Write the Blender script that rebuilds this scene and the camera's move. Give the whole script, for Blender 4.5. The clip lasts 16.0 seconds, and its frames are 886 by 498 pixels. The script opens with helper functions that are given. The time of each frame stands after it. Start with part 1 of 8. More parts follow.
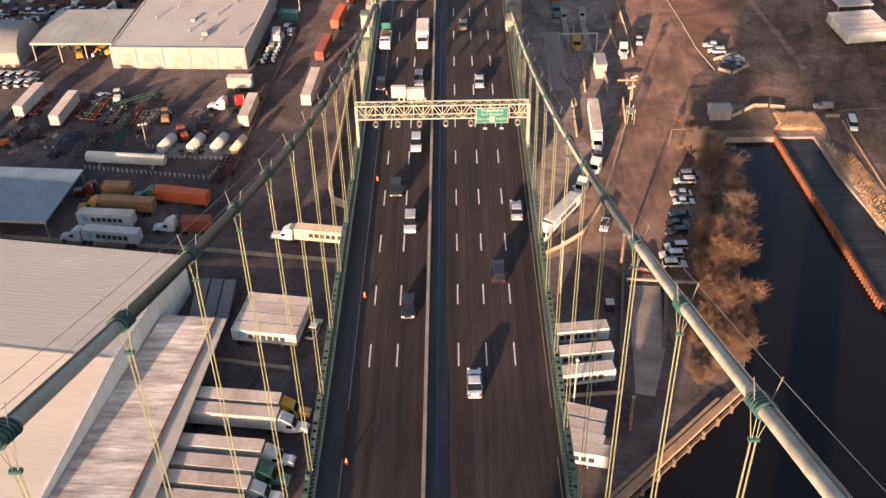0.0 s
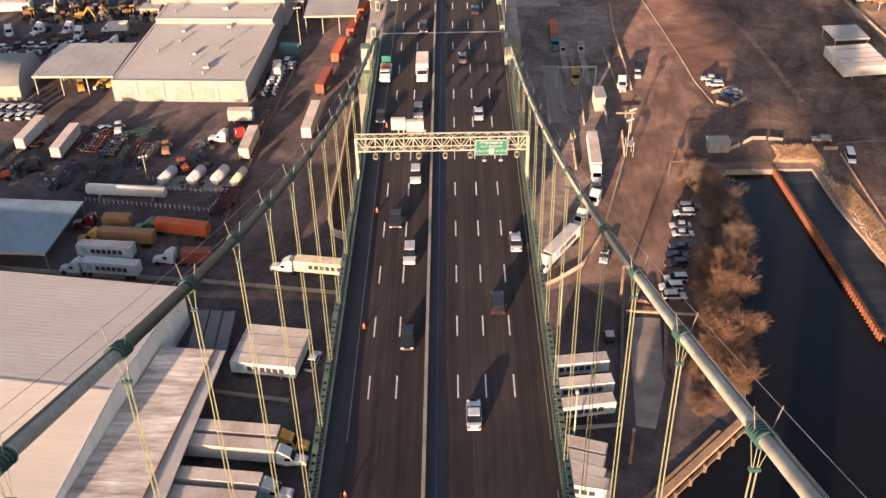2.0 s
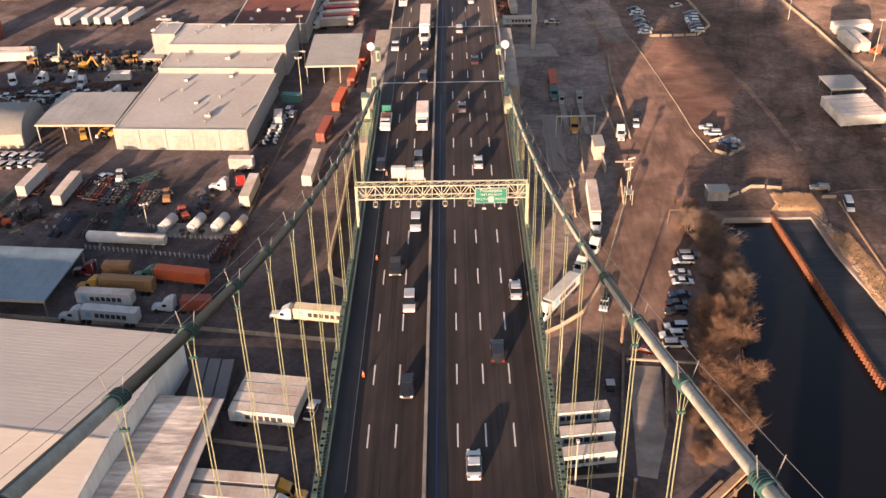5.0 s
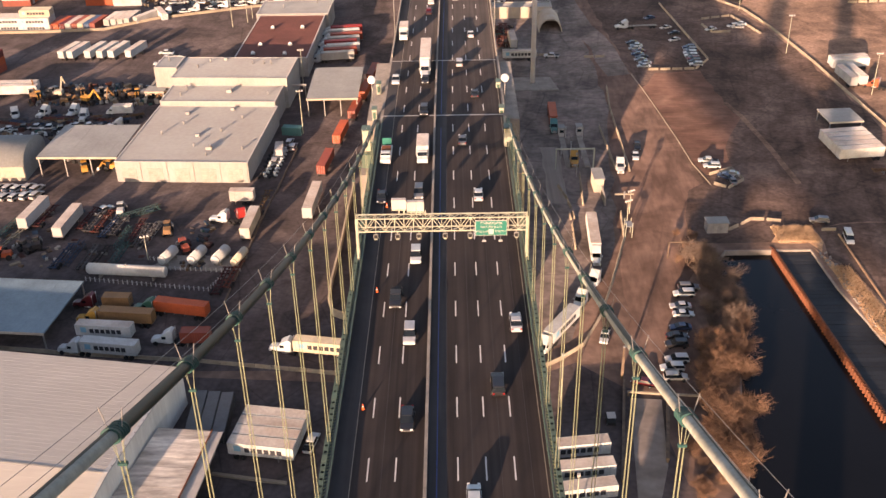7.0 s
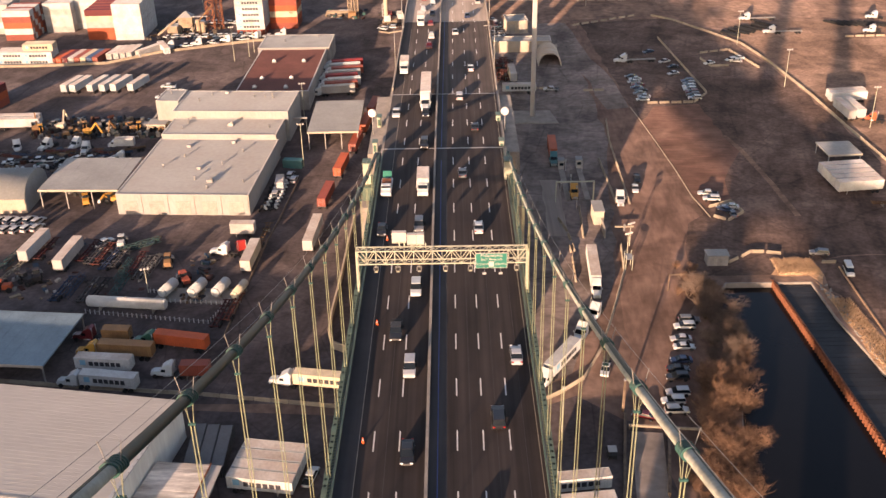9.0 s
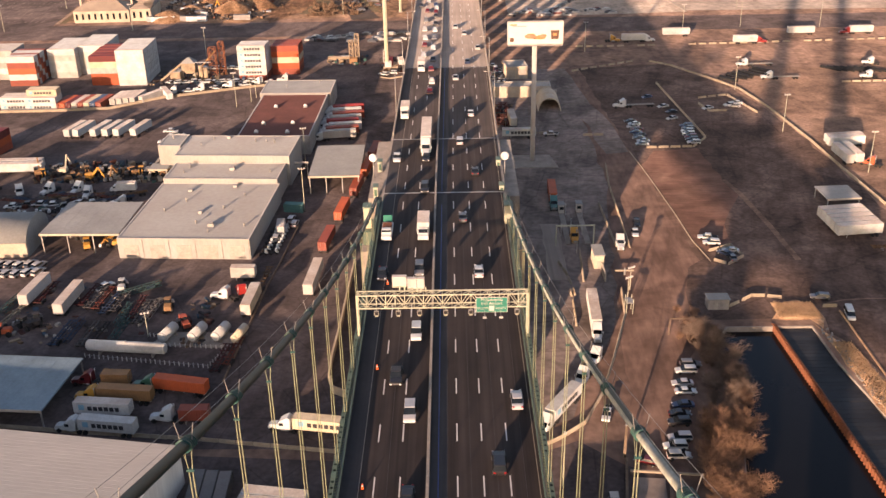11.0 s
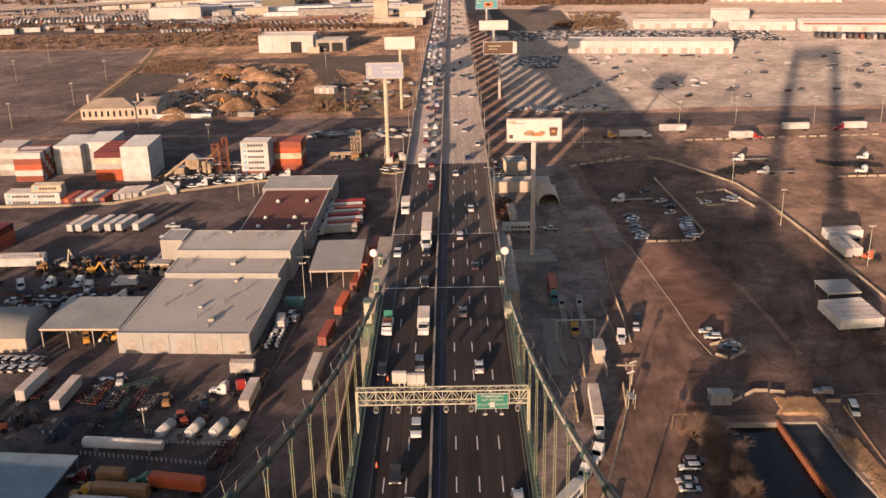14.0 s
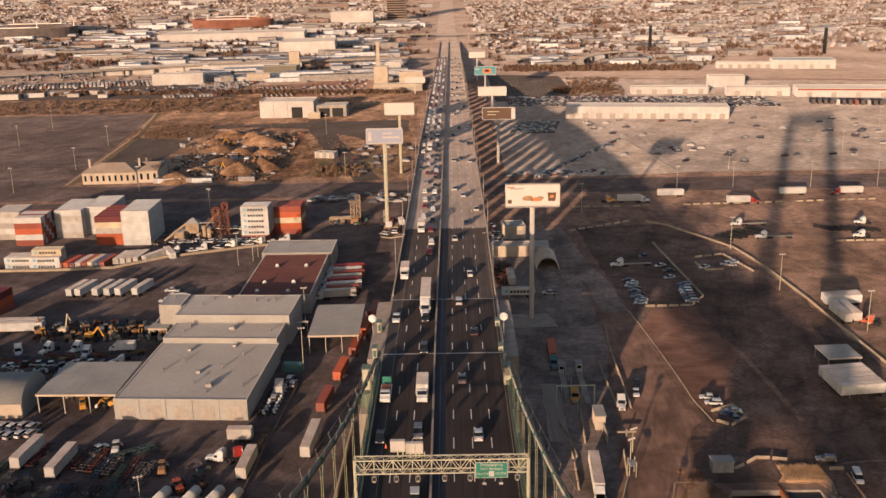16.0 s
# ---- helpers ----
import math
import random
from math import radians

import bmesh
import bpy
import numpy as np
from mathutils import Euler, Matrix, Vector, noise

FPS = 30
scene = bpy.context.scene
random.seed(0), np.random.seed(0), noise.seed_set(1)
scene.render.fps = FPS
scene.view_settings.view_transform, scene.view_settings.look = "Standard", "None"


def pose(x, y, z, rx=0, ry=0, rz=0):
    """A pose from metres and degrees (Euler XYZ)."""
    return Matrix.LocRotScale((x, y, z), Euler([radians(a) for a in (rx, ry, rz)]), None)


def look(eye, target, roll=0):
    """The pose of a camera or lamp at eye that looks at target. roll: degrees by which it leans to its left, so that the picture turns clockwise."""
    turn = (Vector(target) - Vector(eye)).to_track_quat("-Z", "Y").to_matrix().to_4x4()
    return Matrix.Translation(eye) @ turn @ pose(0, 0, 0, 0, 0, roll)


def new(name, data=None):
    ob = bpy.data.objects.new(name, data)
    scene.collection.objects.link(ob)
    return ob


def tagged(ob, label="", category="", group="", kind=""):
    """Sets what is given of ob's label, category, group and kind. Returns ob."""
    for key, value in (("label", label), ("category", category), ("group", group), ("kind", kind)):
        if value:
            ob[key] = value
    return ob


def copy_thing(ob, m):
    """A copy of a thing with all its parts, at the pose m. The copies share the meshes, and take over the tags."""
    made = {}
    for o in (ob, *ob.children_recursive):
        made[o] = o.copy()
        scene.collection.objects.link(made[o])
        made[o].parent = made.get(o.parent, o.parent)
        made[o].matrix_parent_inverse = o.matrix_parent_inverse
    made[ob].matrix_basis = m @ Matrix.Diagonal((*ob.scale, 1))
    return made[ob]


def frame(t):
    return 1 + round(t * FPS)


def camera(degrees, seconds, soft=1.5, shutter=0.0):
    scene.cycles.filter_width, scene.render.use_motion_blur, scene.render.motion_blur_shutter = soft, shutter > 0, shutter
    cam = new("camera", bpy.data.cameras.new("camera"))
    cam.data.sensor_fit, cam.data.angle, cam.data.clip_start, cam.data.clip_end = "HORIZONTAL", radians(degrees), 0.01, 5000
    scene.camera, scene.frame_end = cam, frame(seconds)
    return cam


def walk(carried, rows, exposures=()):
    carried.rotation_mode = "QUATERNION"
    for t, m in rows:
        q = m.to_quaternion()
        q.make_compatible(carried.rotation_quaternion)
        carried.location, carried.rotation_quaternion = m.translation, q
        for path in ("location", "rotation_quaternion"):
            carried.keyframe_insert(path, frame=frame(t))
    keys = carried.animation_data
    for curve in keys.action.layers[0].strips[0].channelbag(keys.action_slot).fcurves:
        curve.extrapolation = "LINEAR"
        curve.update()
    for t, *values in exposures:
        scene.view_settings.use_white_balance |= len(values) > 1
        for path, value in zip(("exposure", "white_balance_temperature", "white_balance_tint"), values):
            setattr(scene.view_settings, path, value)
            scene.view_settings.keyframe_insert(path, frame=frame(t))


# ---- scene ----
cam = camera(48.0, 16.0)
PATH = [
    (0.0, -0.00, 0.00, 122.06, 53.50, 0.952, -1.384),
    (0.5, 0.02, -0.03, 122.01, 53.98, 0.936, -1.374),
    (1.0, 0.03, -0.05, 121.96, 54.45, 0.919, -1.361),
    (1.5, 0.04, -0.06, 121.93, 54.90, 0.902, -1.346),
    (2.0, 0.05, -0.07, 121.90, 55.38, 0.884, -1.330),
    (2.5, 0.05, -0.08, 121.88, 55.84, 0.867, -1.313),
    (3.0, 0.05, -0.08, 121.87, 56.30, 0.850, -1.295),
    (3.5, 0.05, -0.08, 121.87, 56.77, 0.834, -1.278),
    (4.0, 0.04, -0.09, 121.87, 57.23, 0.818, -1.260),
    (6.5, 0.03, -0.11, 121.91, 59.52, 0.757, -1.193),
    (7.0, 0.02, -0.12, 121.92, 59.99, 0.748, -1.185),
    (7.5, 0.02, -0.13, 121.94, 60.45, 0.741, -1.178),
    (8.0, 0.03, -0.15, 121.96, 60.91, 0.734, -1.173),
    (8.5, 0.03, -0.17, 121.98, 61.38, 0.728, -1.170),
    (9.0, 0.03, -0.19, 122.01, 61.85, 0.723, -1.169),
    (11.5, 0.09, -0.33, 122.23, 65.19, 0.695, -1.182),
    (12.0, 0.11, -0.36, 122.30, 66.09, 0.687, -1.186),
    (12.5, 0.13, -0.39, 122.38, 66.96, 0.678, -1.189),
    (13.0, 0.15, -0.41, 122.48, 67.85, 0.666, -1.192),
    (13.5, 0.17, -0.43, 122.59, 68.82, 0.651, -1.193),
    (14.0, 0.20, -0.44, 122.72, 69.70, 0.633, -1.192),
    (14.5, 0.23, -0.45, 122.86, 70.59, 0.611, -1.188),
    (15.0, 0.25, -0.45, 123.03, 71.48, 0.585, -1.181),
    (15.5, 0.28, -0.44, 123.22, 72.38, 0.553, -1.170),
    (16.0, 0.31, -0.41, 123.44, 73.30, 0.516, -1.153),
]
walk(cam, [(t, pose(x, y, z, rx, 0, turn) @ pose(0, 0, 0, 0, 0, lean)) for t, x, y, z, rx, turn, lean in PATH],
     [(0.0, 1.28, 6400, 27), (9.0, 1.08, 6480, 28), (13.0, 0.68, 6450, 28), (16.0, 0.14, 6450, 25)])

# ---- daylight: a low winter sun behind the camera, to its left ----
SUN_AZ, SUN_EL = radians(19.9), radians(7.7)
world = bpy.data.worlds.new("world")
scene.world = world
world.use_nodes = True
wn = world.node_tree.nodes
sky = wn.new("ShaderNodeTexSky")
sky.sky_type, sky.sun_disc = "NISHITA", False
sky.sun_elevation, sky.sun_rotation = SUN_EL, math.pi + SUN_AZ
sky.air_density, sky.dust_density, sky.ozone_density = 1.0, 1.6, 1.0
world.node_tree.links.new(sky.outputs[0], wn["Background"].inputs[0])
wn["Background"].inputs[1].default_value = 0.135
sun = new("sun", bpy.data.lights.new("sun", "SUN"))
sun.data.energy, sun.data.angle, sun.data.color = 4.8, radians(0.6), (1.0, 0.70, 0.44)
sun.matrix_world = look((0, 0, 0), (math.sin(SUN_AZ), math.cos(SUN_AZ), -math.tan(SUN_EL)))
sun.location = (-60, -200, 300)


# ---- materials ----
def nodes_of(name):
    m = bpy.data.materials.new(name)
    m.use_nodes = True
    t = m.node_tree
    return m, t.nodes, t.links, t.nodes["Principled BSDF"]


def shade(c, k):
    return (min(1, c[0] * k), min(1, c[1] * k), min(1, c[2] * k), 1)


def paint(name, c, rough=0.6, metal=0.0, scale=0.6, var=0.25, fine=8.0, bump=0.15, dirt=None, dirt_amount=0.4,
          random_tint=0.0, stretch=(1, 1, 1), spec=0.4):
    """A surface with broad stains and fine grain, laid out in world metres."""
    m, n, l, p = nodes_of(name)
    geo = n.new("ShaderNodeNewGeometry")
    mp = n.new("ShaderNodeMapping")
    mp.inputs["Scale"].default_value = stretch
    l.new(geo.outputs["Position"], mp.inputs[0])
    a = n.new("ShaderNodeTexNoise")
    a.inputs["Scale"].default_value, a.inputs["Detail"].default_value, a.inputs["Roughness"].default_value = scale, 6, 0.62
    b = n.new("ShaderNodeTexNoise")
    b.inputs["Scale"].default_value, b.inputs["Detail"].default_value = fine, 4
    l.new(mp.outputs[0], a.inputs[0]), l.new(mp.outputs[0], b.inputs[0])
    r = n.new("ShaderNodeValToRGB")
    r.color_ramp.elements[0].position, r.color_ramp.elements[1].position = 0.3, 0.7
    d = dirt if dirt else tuple(v * (1 - var * 1.6) for v in c)
    r.color_ramp.elements[0].color = (*[c[i] * (1 - dirt_amount) + d[i] * dirt_amount for i in range(3)], 1) if dirt else shade(c, 1 - var)
    r.color_ramp.elements[1].color = shade(c, 1 + var * 0.5)
    l.new(a.outputs[0], r.inputs[0])
    mx = n.new("ShaderNodeMix")
    mx.data_type, mx.blend_type = "RGBA", "MULTIPLY"
    mx.inputs[0].default_value = 1.0
    r2 = n.new("ShaderNodeValToRGB")
    r2.color_ramp.elements[0].position, r2.color_ramp.elements[1].position = 0.3, 0.72
    r2.color_ramp.elements[0].color, r2.color_ramp.elements[1].color = shade((1, 1, 1), 1 - var * 0.7), (1, 1, 1, 1)
    l.new(b.outputs[0], r2.inputs[0]), l.new(r.outputs[0], mx.inputs[6]), l.new(r2.outputs[0], mx.inputs[7])
    out = mx.outputs[2]
    if random_tint:
        oi = n.new("ShaderNodeObjectInfo")
        hs = n.new("ShaderNodeHueSaturation")
        mr = n.new("ShaderNodeMapRange")
        mr.inputs["To Min"].default_value, mr.inputs["To Max"].default_value = 1 - random_tint, 1 + random_tint
        l.new(oi.outputs["Random"], mr.inputs[0]), l.new(mr.outputs[0], hs.inputs["Value"]), l.new(out, hs.inputs["Color"])
        out = hs.outputs[0]
    l.new(out, p.inputs["Base Color"])
    p.inputs["Metallic"].default_value, p.inputs["Roughness"].default_value = metal, rough
    p.inputs["Specular IOR Level"].default_value = spec
    p.inputs["Diffuse Roughness"].default_value = 1.0 if rough > 0.4 else 0.3
    if bump:
        bp = n.new("ShaderNodeBump")
        bp.inputs["Strength"].default_value, bp.inputs["Distance"].default_value = bump, 0.05
        l.new(b.outputs[0], bp.inputs["Height"]), l.new(bp.outputs[0], p.inputs["Normal"])
    return m


def plain(name, c, rough=0.5, metal=0.0, spec=0.5):
    return paint(name, c, rough, metal, 1.2, 0.10, 14.0, 0.0, spec=spec)


def ground_material(name, stops, scale, fine=0.8, streak=None, rough=0.95, bump=0.0, contrast=0.2, wear=0.0, heading=0.0, cracks=0.0):
    """Earth or asphalt: broad patches, fine grain, worn spots, wheel streaks along a heading, and cracks."""
    m, n, l, p = nodes_of(name)
    geo = n.new("ShaderNodeNewGeometry")

    def noise(scale, detail, turn=0.0, stretch=(1, 1, 1), distort=0.0):
        mp = n.new("ShaderNodeMapping")
        mp.vector_type = "TEXTURE"
        mp.inputs["Rotation"].default_value = (0, 0, radians(turn))
        mp.inputs["Scale"].default_value = tuple(1 / k for k in stretch)
        tx = n.new("ShaderNodeTexNoise")
        tx.inputs["Scale"].default_value, tx.inputs["Detail"].default_value, tx.inputs["Distortion"].default_value = scale, detail, distort
        l.new(geo.outputs["Position"], mp.inputs[0]), l.new(mp.outputs[0], tx.inputs[0])
        return tx

    def ramp(value, lo, hi, dark, light):
        r = n.new("ShaderNodeValToRGB")
        r.color_ramp.elements[0].position, r.color_ramp.elements[1].position = lo, hi
        r.color_ramp.elements[0].color, r.color_ramp.elements[1].color = (dark, dark, dark, 1), (light, light, light, 1)
        l.new(value, r.inputs[0])
        return r.outputs[0]

    def times(a, b):
        mx = n.new("ShaderNodeMix")
        mx.data_type, mx.blend_type = "RGBA", "MULTIPLY"
        mx.inputs[0].default_value = 1.0
        l.new(a, mx.inputs[6]), l.new(b, mx.inputs[7])
        return mx.outputs[2]

    a = noise(scale, 9)
    a.inputs["Roughness"].default_value = 0.65
    r = n.new("ShaderNodeValToRGB")
    e = r.color_ramp.elements
    while len(e) < len(stops):
        e.new(0.5)
    for i, (pos, c) in enumerate(stops):
        e[i].position, e[i].color = pos, (*c, 1)
    l.new(a.outputs[0], r.inputs[0])
    b = noise(fine, 6, 0.0, streak or (1, 1, 1))
    out = times(r.outputs[0], ramp(b.outputs[0], 0.32, 0.68, 1 - contrast, 1 + contrast * 0.35))
    if wear:
        out = times(out, ramp(noise(0.11, 10, 20, (1, 1, 1), 1.2).outputs[0], 0.36, 0.62, 1 - wear, 1 + wear * 0.55))
        out = times(out, ramp(noise(0.028, 8, -15, (1, 0.6, 1), 2.0).outputs[0], 0.40, 0.58, 1 - wear * 1.1, 1 + wear * 0.5))
        out = times(out, ramp(noise(0.30, 3, heading, (1, 0.05, 1), 1.5).outputs[0], 0.50, 0.72, 1.0, 1 - wear * 0.7))
    if cracks:
        vo = n.new("ShaderNodeTexVoronoi")
        vo.feature = "DISTANCE_TO_EDGE"
        vo.inputs["Scale"].default_value = cracks
        l.new(geo.outputs["Position"], vo.inputs["Vector"])
        out = times(out, ramp(vo.outputs["Distance"], 0.0, 0.014, 0.72, 1.0))
    l.new(out, p.inputs["Base Color"])
    p.inputs["Roughness"].default_value, p.inputs["Specular IOR Level"].default_value = rough, 0.2
    p.inputs["Diffuse Roughness"].default_value = 1.0
    if bump:
        bp = n.new("ShaderNodeBump")
        bp.inputs["Strength"].default_value, bp.inputs["Distance"].default_value = bump, 0.1
        l.new(b.outputs[0], bp.inputs["Height"]), l.new(bp.outputs[0], p.inputs["Normal"])
    return m


EARTH = ground_material("brown earth and old asphalt", [(0.30, (0.18, 0.12, 0.094)), (0.5, (0.27, 0.182, 0.138)), (0.7, (0.37, 0.25, 0.182))], 0.02, 0.35, contrast=0.3, wear=0.25)
YARD = ground_material("dark yard asphalt", [(0.3, (0.086, 0.069, 0.066)), (0.5, (0.128, 0.102, 0.096)), (0.72, (0.188, 0.147, 0.135))], 0.04, 0.9, contrast=0.25, wear=0.26, heading=-6, cracks=0.06)
DIRT = ground_material("reddish dirt lot", [(0.3, (0.165, 0.105, 0.080)), (0.45, (0.215, 0.138, 0.104)), (0.55, (0.255, 0.166, 0.126)), (0.72, (0.195, 0.133, 0.103))], 0.06, 0.7, (1, 0.14, 1), contrast=0.22, wear=0.24, heading=-14)
LOT = ground_material("grey parking asphalt", [(0.3, (0.29, 0.25, 0.215)), (0.5, (0.355, 0.308, 0.268)), (0.7, (0.42, 0.368, 0.322))], 0.02, 0.3, contrast=0.28, wear=0.15, heading=-70)
ROADBED = ground_material("worn bridge asphalt", [(0.3, (0.034, 0.029, 0.028)), (0.5, (0.044, 0.037, 0.035)), (0.72, (0.058, 0.048, 0.044))], 0.05, 1.1, (1, 0.012, 1), 0.85, 0.0, 0.4)
SHOULDER = ground_material("dark fresh asphalt", [(0.3, (0.05, 0.048, 0.05)), (0.7, (0.075, 0.070, 0.070))], 0.1, 1.1, (1, 0.03, 1), 0.85, 0.0)
CONCRETE_ROAD = ground_material("pale concrete deck", [(0.3, (0.26, 0.22, 0.19)), (0.5, (0.34, 0.29, 0.25)), (0.72, (0.42, 0.36, 0.31))], 0.03, 1.0, (1, 0.02, 1), 0.9, 0.0)
SCRUB = ground_material("dry winter scrub", [(0.3, (0.17, 0.11, 0.075)), (0.45, (0.26, 0.168, 0.11)), (0.58, (0.34, 0.225, 0.148)), (0.7, (0.41, 0.285, 0.195))], 0.022, 0.4, contrast=0.45, wear=0.35, heading=20)
TRUSS = paint("grey green truss paint", (0.10, 0.155, 0.115), 0.6, 0.0, 0.5, 0.3, 4, 0.1, dirt=(0.12, 0.13, 0.085))
TEAL = paint("dark teal clamp paint", (0.035, 0.11, 0.10), 0.5, 0.0, 0.6, 0.3, 5, 0.1)
GREEN = paint("green bridge paint", (0.055, 0.14, 0.10), 0.5, 0.0, 0.4, 0.3, 6, 0.1, dirt=(0.10, 0.13, 0.09))
PALEGREEN = paint("weathered green cable paint", (0.058, 0.12, 0.098), 0.55, 0.0, 0.3, 0.3, 4, 0.1, dirt=(0.17, 0.20, 0.165), dirt_amount=0.7)
CABLE_PALE = paint("faded and sunlit grey green cable paint", (0.42, 0.43, 0.365), 0.55, 0.0, 0.5, 0.3, 3, 0.1, dirt=(0.20, 0.22, 0.18), dirt_amount=0.8)
CABLE_DARK = paint("dark green cable paint and shade", (0.005, 0.030, 0.027), 0.5, 0.0, 0.4, 0.35, 3, 0.1)
ROPE = paint("cream wire rope", (0.27, 0.29, 0.185), 0.5, 0.0, 0.5, 0.15, 10, 0.1)
CREAM = paint("cream gantry paint", (0.47, 0.47, 0.36), 0.5, 0.0, 0.5, 0.15, 6, 0.05)
CONCRETE = paint("weathered concrete", (0.34, 0.305, 0.265), 0.9, 0.0, 0.3, 0.3, 3, 0.3)
WHITE = paint("white paint", (0.50, 0.48, 0.45), 0.55, 0.0, 0.25, 0.14, 4, 0.05)
LINE = paint("worn road paint", (0.72, 0.71, 0.68), 0.7, 0.0, 0.8, 0.25, 5, 0.0)
WATER = paint("dark still water", (0.010, 0.010, 0.011), 0.16, 0.0, 0.05, 0.1, 0.9, 0.05, spec=0.10)
STEEL = paint("galvanised steel", (0.40, 0.39, 0.37), 0.5, 0.6, 1.0, 0.2, 10, 0.0)
RUST = paint("rusty steel", (0.25, 0.095, 0.045), 0.85, 0.0, 0.5, 0.4, 5, 0.3, dirt=(0.12, 0.05, 0.03))
TIMBER = paint("grey timber", (0.22, 0.16, 0.11), 0.9, 0.0, 0.8, 0.4, 6, 0.3)
BLACK = plain("black rubber", (0.018, 0.018, 0.018), 0.8)
GLASS = plain("dark window glass", (0.015, 0.02, 0.025), 0.08)


# ---- building blocks ----
def box(bm, cx, cy, cz, sx, sy, sz, rz=0.0, top=1.0, topy=None):
    """A box about a centre, turned by rz degrees; top and topy narrow its upper face."""
    ty = top if topy is None else topy
    c, s = math.cos(radians(rz)), math.sin(radians(rz))
    v = []
    for k, fx, fy in ((-1, 1, 1), (1, top, ty)):
        for i, j in ((-1, -1), (1, -1), (1, 1), (-1, 1)):
            x, y = i * sx / 2 * fx, j * sy / 2 * fy
            v.append(bm.verts.new((cx + x * c - y * s, cy + x * s + y * c, cz + k * sz / 2)))
    for f in ((3, 2, 1, 0), (4, 5, 6, 7), (0, 1, 5, 4), (1, 2, 6, 5), (2, 3, 7, 6), (3, 0, 4, 7)):
        bm.faces.new([v[i] for i in f])
    return bm


def bar(bm, a, b, w, h=None):
    """A straight square bar from a to b."""
    a, b = Vector(a), Vector(b)
    h = h or w
    d = (b - a).normalized()
    up = Vector((0, 0, 1)) if abs(d.z) < 0.9 else Vector((0, 1, 0))
    u = d.cross(up).normalized()
    v = u.cross(d)
    q = []
    for p in (a, b):
        for i, j in ((-1, -1), (1, -1), (1, 1), (-1, 1)):
            q.append(bm.verts.new(p + u * (i * w / 2) + v * (j * h / 2)))
    for f in ((3, 2, 1, 0), (4, 5, 6, 7), (0, 1, 5, 4), (1, 2, 6, 5), (2, 3, 7, 6), (3, 0, 4, 7)):
        bm.faces.new([q[i] for i in f])
    return bm


def tube(bm, pts, r, sides=8, r2=None, caps=True):
    """A round tube through points; r2 is the radius at its far end."""
    pts = [Vector(p) for p in pts]
    rings = []
    for i, p in enumerate(pts):
        d = (pts[min(i + 1, len(pts) - 1)] - pts[max(i - 1, 0)]).normalized()
        up = Vector((0, 0, 1)) if abs(d.z) < 0.9 else Vector((0, 1, 0))
        u = d.cross(up).normalized()
        v = u.cross(d)
        k = r if r2 is None else r + (r2 - r) * i / (len(pts) - 1)
        rings.append([bm.verts.new(p + (u * math.cos(a) + v * math.sin(a)) * k) for a in (2 * math.pi * s / sides for s in range(sides))])
    for p, q in zip(rings, rings[1:]):
        for s in range(sides):
            f = bm.faces.new((p[s], p[(s + 1) % sides], q[(s + 1) % sides], q[s]))
            f.smooth = True
    if caps:
        bm.faces.new(rings[0][::-1]), bm.faces.new(rings[-1])
    return bm


def prism(bm, pts, z0, z1):
    """An upright prism over a plan outline."""
    lo = [bm.verts.new((x, y, z0)) for x, y in pts]
    hi = [bm.verts.new((x, y, z1)) for x, y in pts]
    bm.faces.new(hi), bm.faces.new(lo[::-1])
    for i in range(len(pts)):
        j = (i + 1) % len(pts)
        bm.faces.new((lo[i], lo[j], hi[j], hi[i]))
    return bm


def mesh_of(name, bm, material, bevel=0.0):
    if bevel:
        bmesh.ops.bevel(bm, geom=bm.edges[:], offset=bevel, segments=1, affect="EDGES", clamp_overlap=True)
    bmesh.ops.recalc_face_normals(bm, faces=bm.faces[:])
    me = bpy.data.meshes.new(name)
    bm.to_mesh(me)
    bm.free()
    me.materials.append(material)
    return me


def part(name, bm, material, parent=None, label="", bevel=0.0):
    """Links a bmesh as one mesh object under a thing or a part."""
    ob = new(name, mesh_of(name, bm, material, bevel))
    ob.parent = parent
    return tagged(ob, label)


def piece(name, me, parent, m):
    ob = new(name, me)
    ob.parent = parent
    ob.matrix_basis = m
    return ob


def thing(name, label, category, group="", kind=""):
    return tagged(new(name), label, category, group, kind)


def B():
    return bmesh.new()


def setting(name, bm, material, label, category, bevel=0.0):
    return tagged(part(name, bm, material, None, label, bevel), label, category, kind="structure")


# ---- ground, water ----
def sheet(name, outline, z, material, label, category, holes=()):
    bm = B()
    edges = []
    for loop in (outline, *holes):
        v = [bm.verts.new((x, y, z)) for x, y in loop]
        edges += [bm.edges.new((v[i], v[(i + 1) % len(v)])) for i in range(len(v))]
    bmesh.ops.triangle_fill(bm, use_beauty=True, use_dissolve=False, edges=edges)
    for f in bm.faces:
        if f.normal.z < 0:
            f.normal_flip()
    me = bpy.data.meshes.new(name)
    bm.to_mesh(me)
    bm.free()
    me.materials.append(material)
    return tagged(new(name, me), label, category, kind="structure")


def rough(outline, amount=1.2, step=7.0, seed=1):
    """Frays the straight edges of a patch of ground."""
    r, out = random.Random(seed), []
    for (x0, y0), (x1, y1) in zip(outline, outline[1:] + outline[:1]):
        n = max(1, int(math.hypot(x1 - x0, y1 - y0) / step))
        for i in range(n):
            t = i / n
            out.append((x0 + (x1 - x0) * t + r.uniform(-amount, amount), y0 + (y1 - y0) * t + r.uniform(-amount, amount)))
    return out


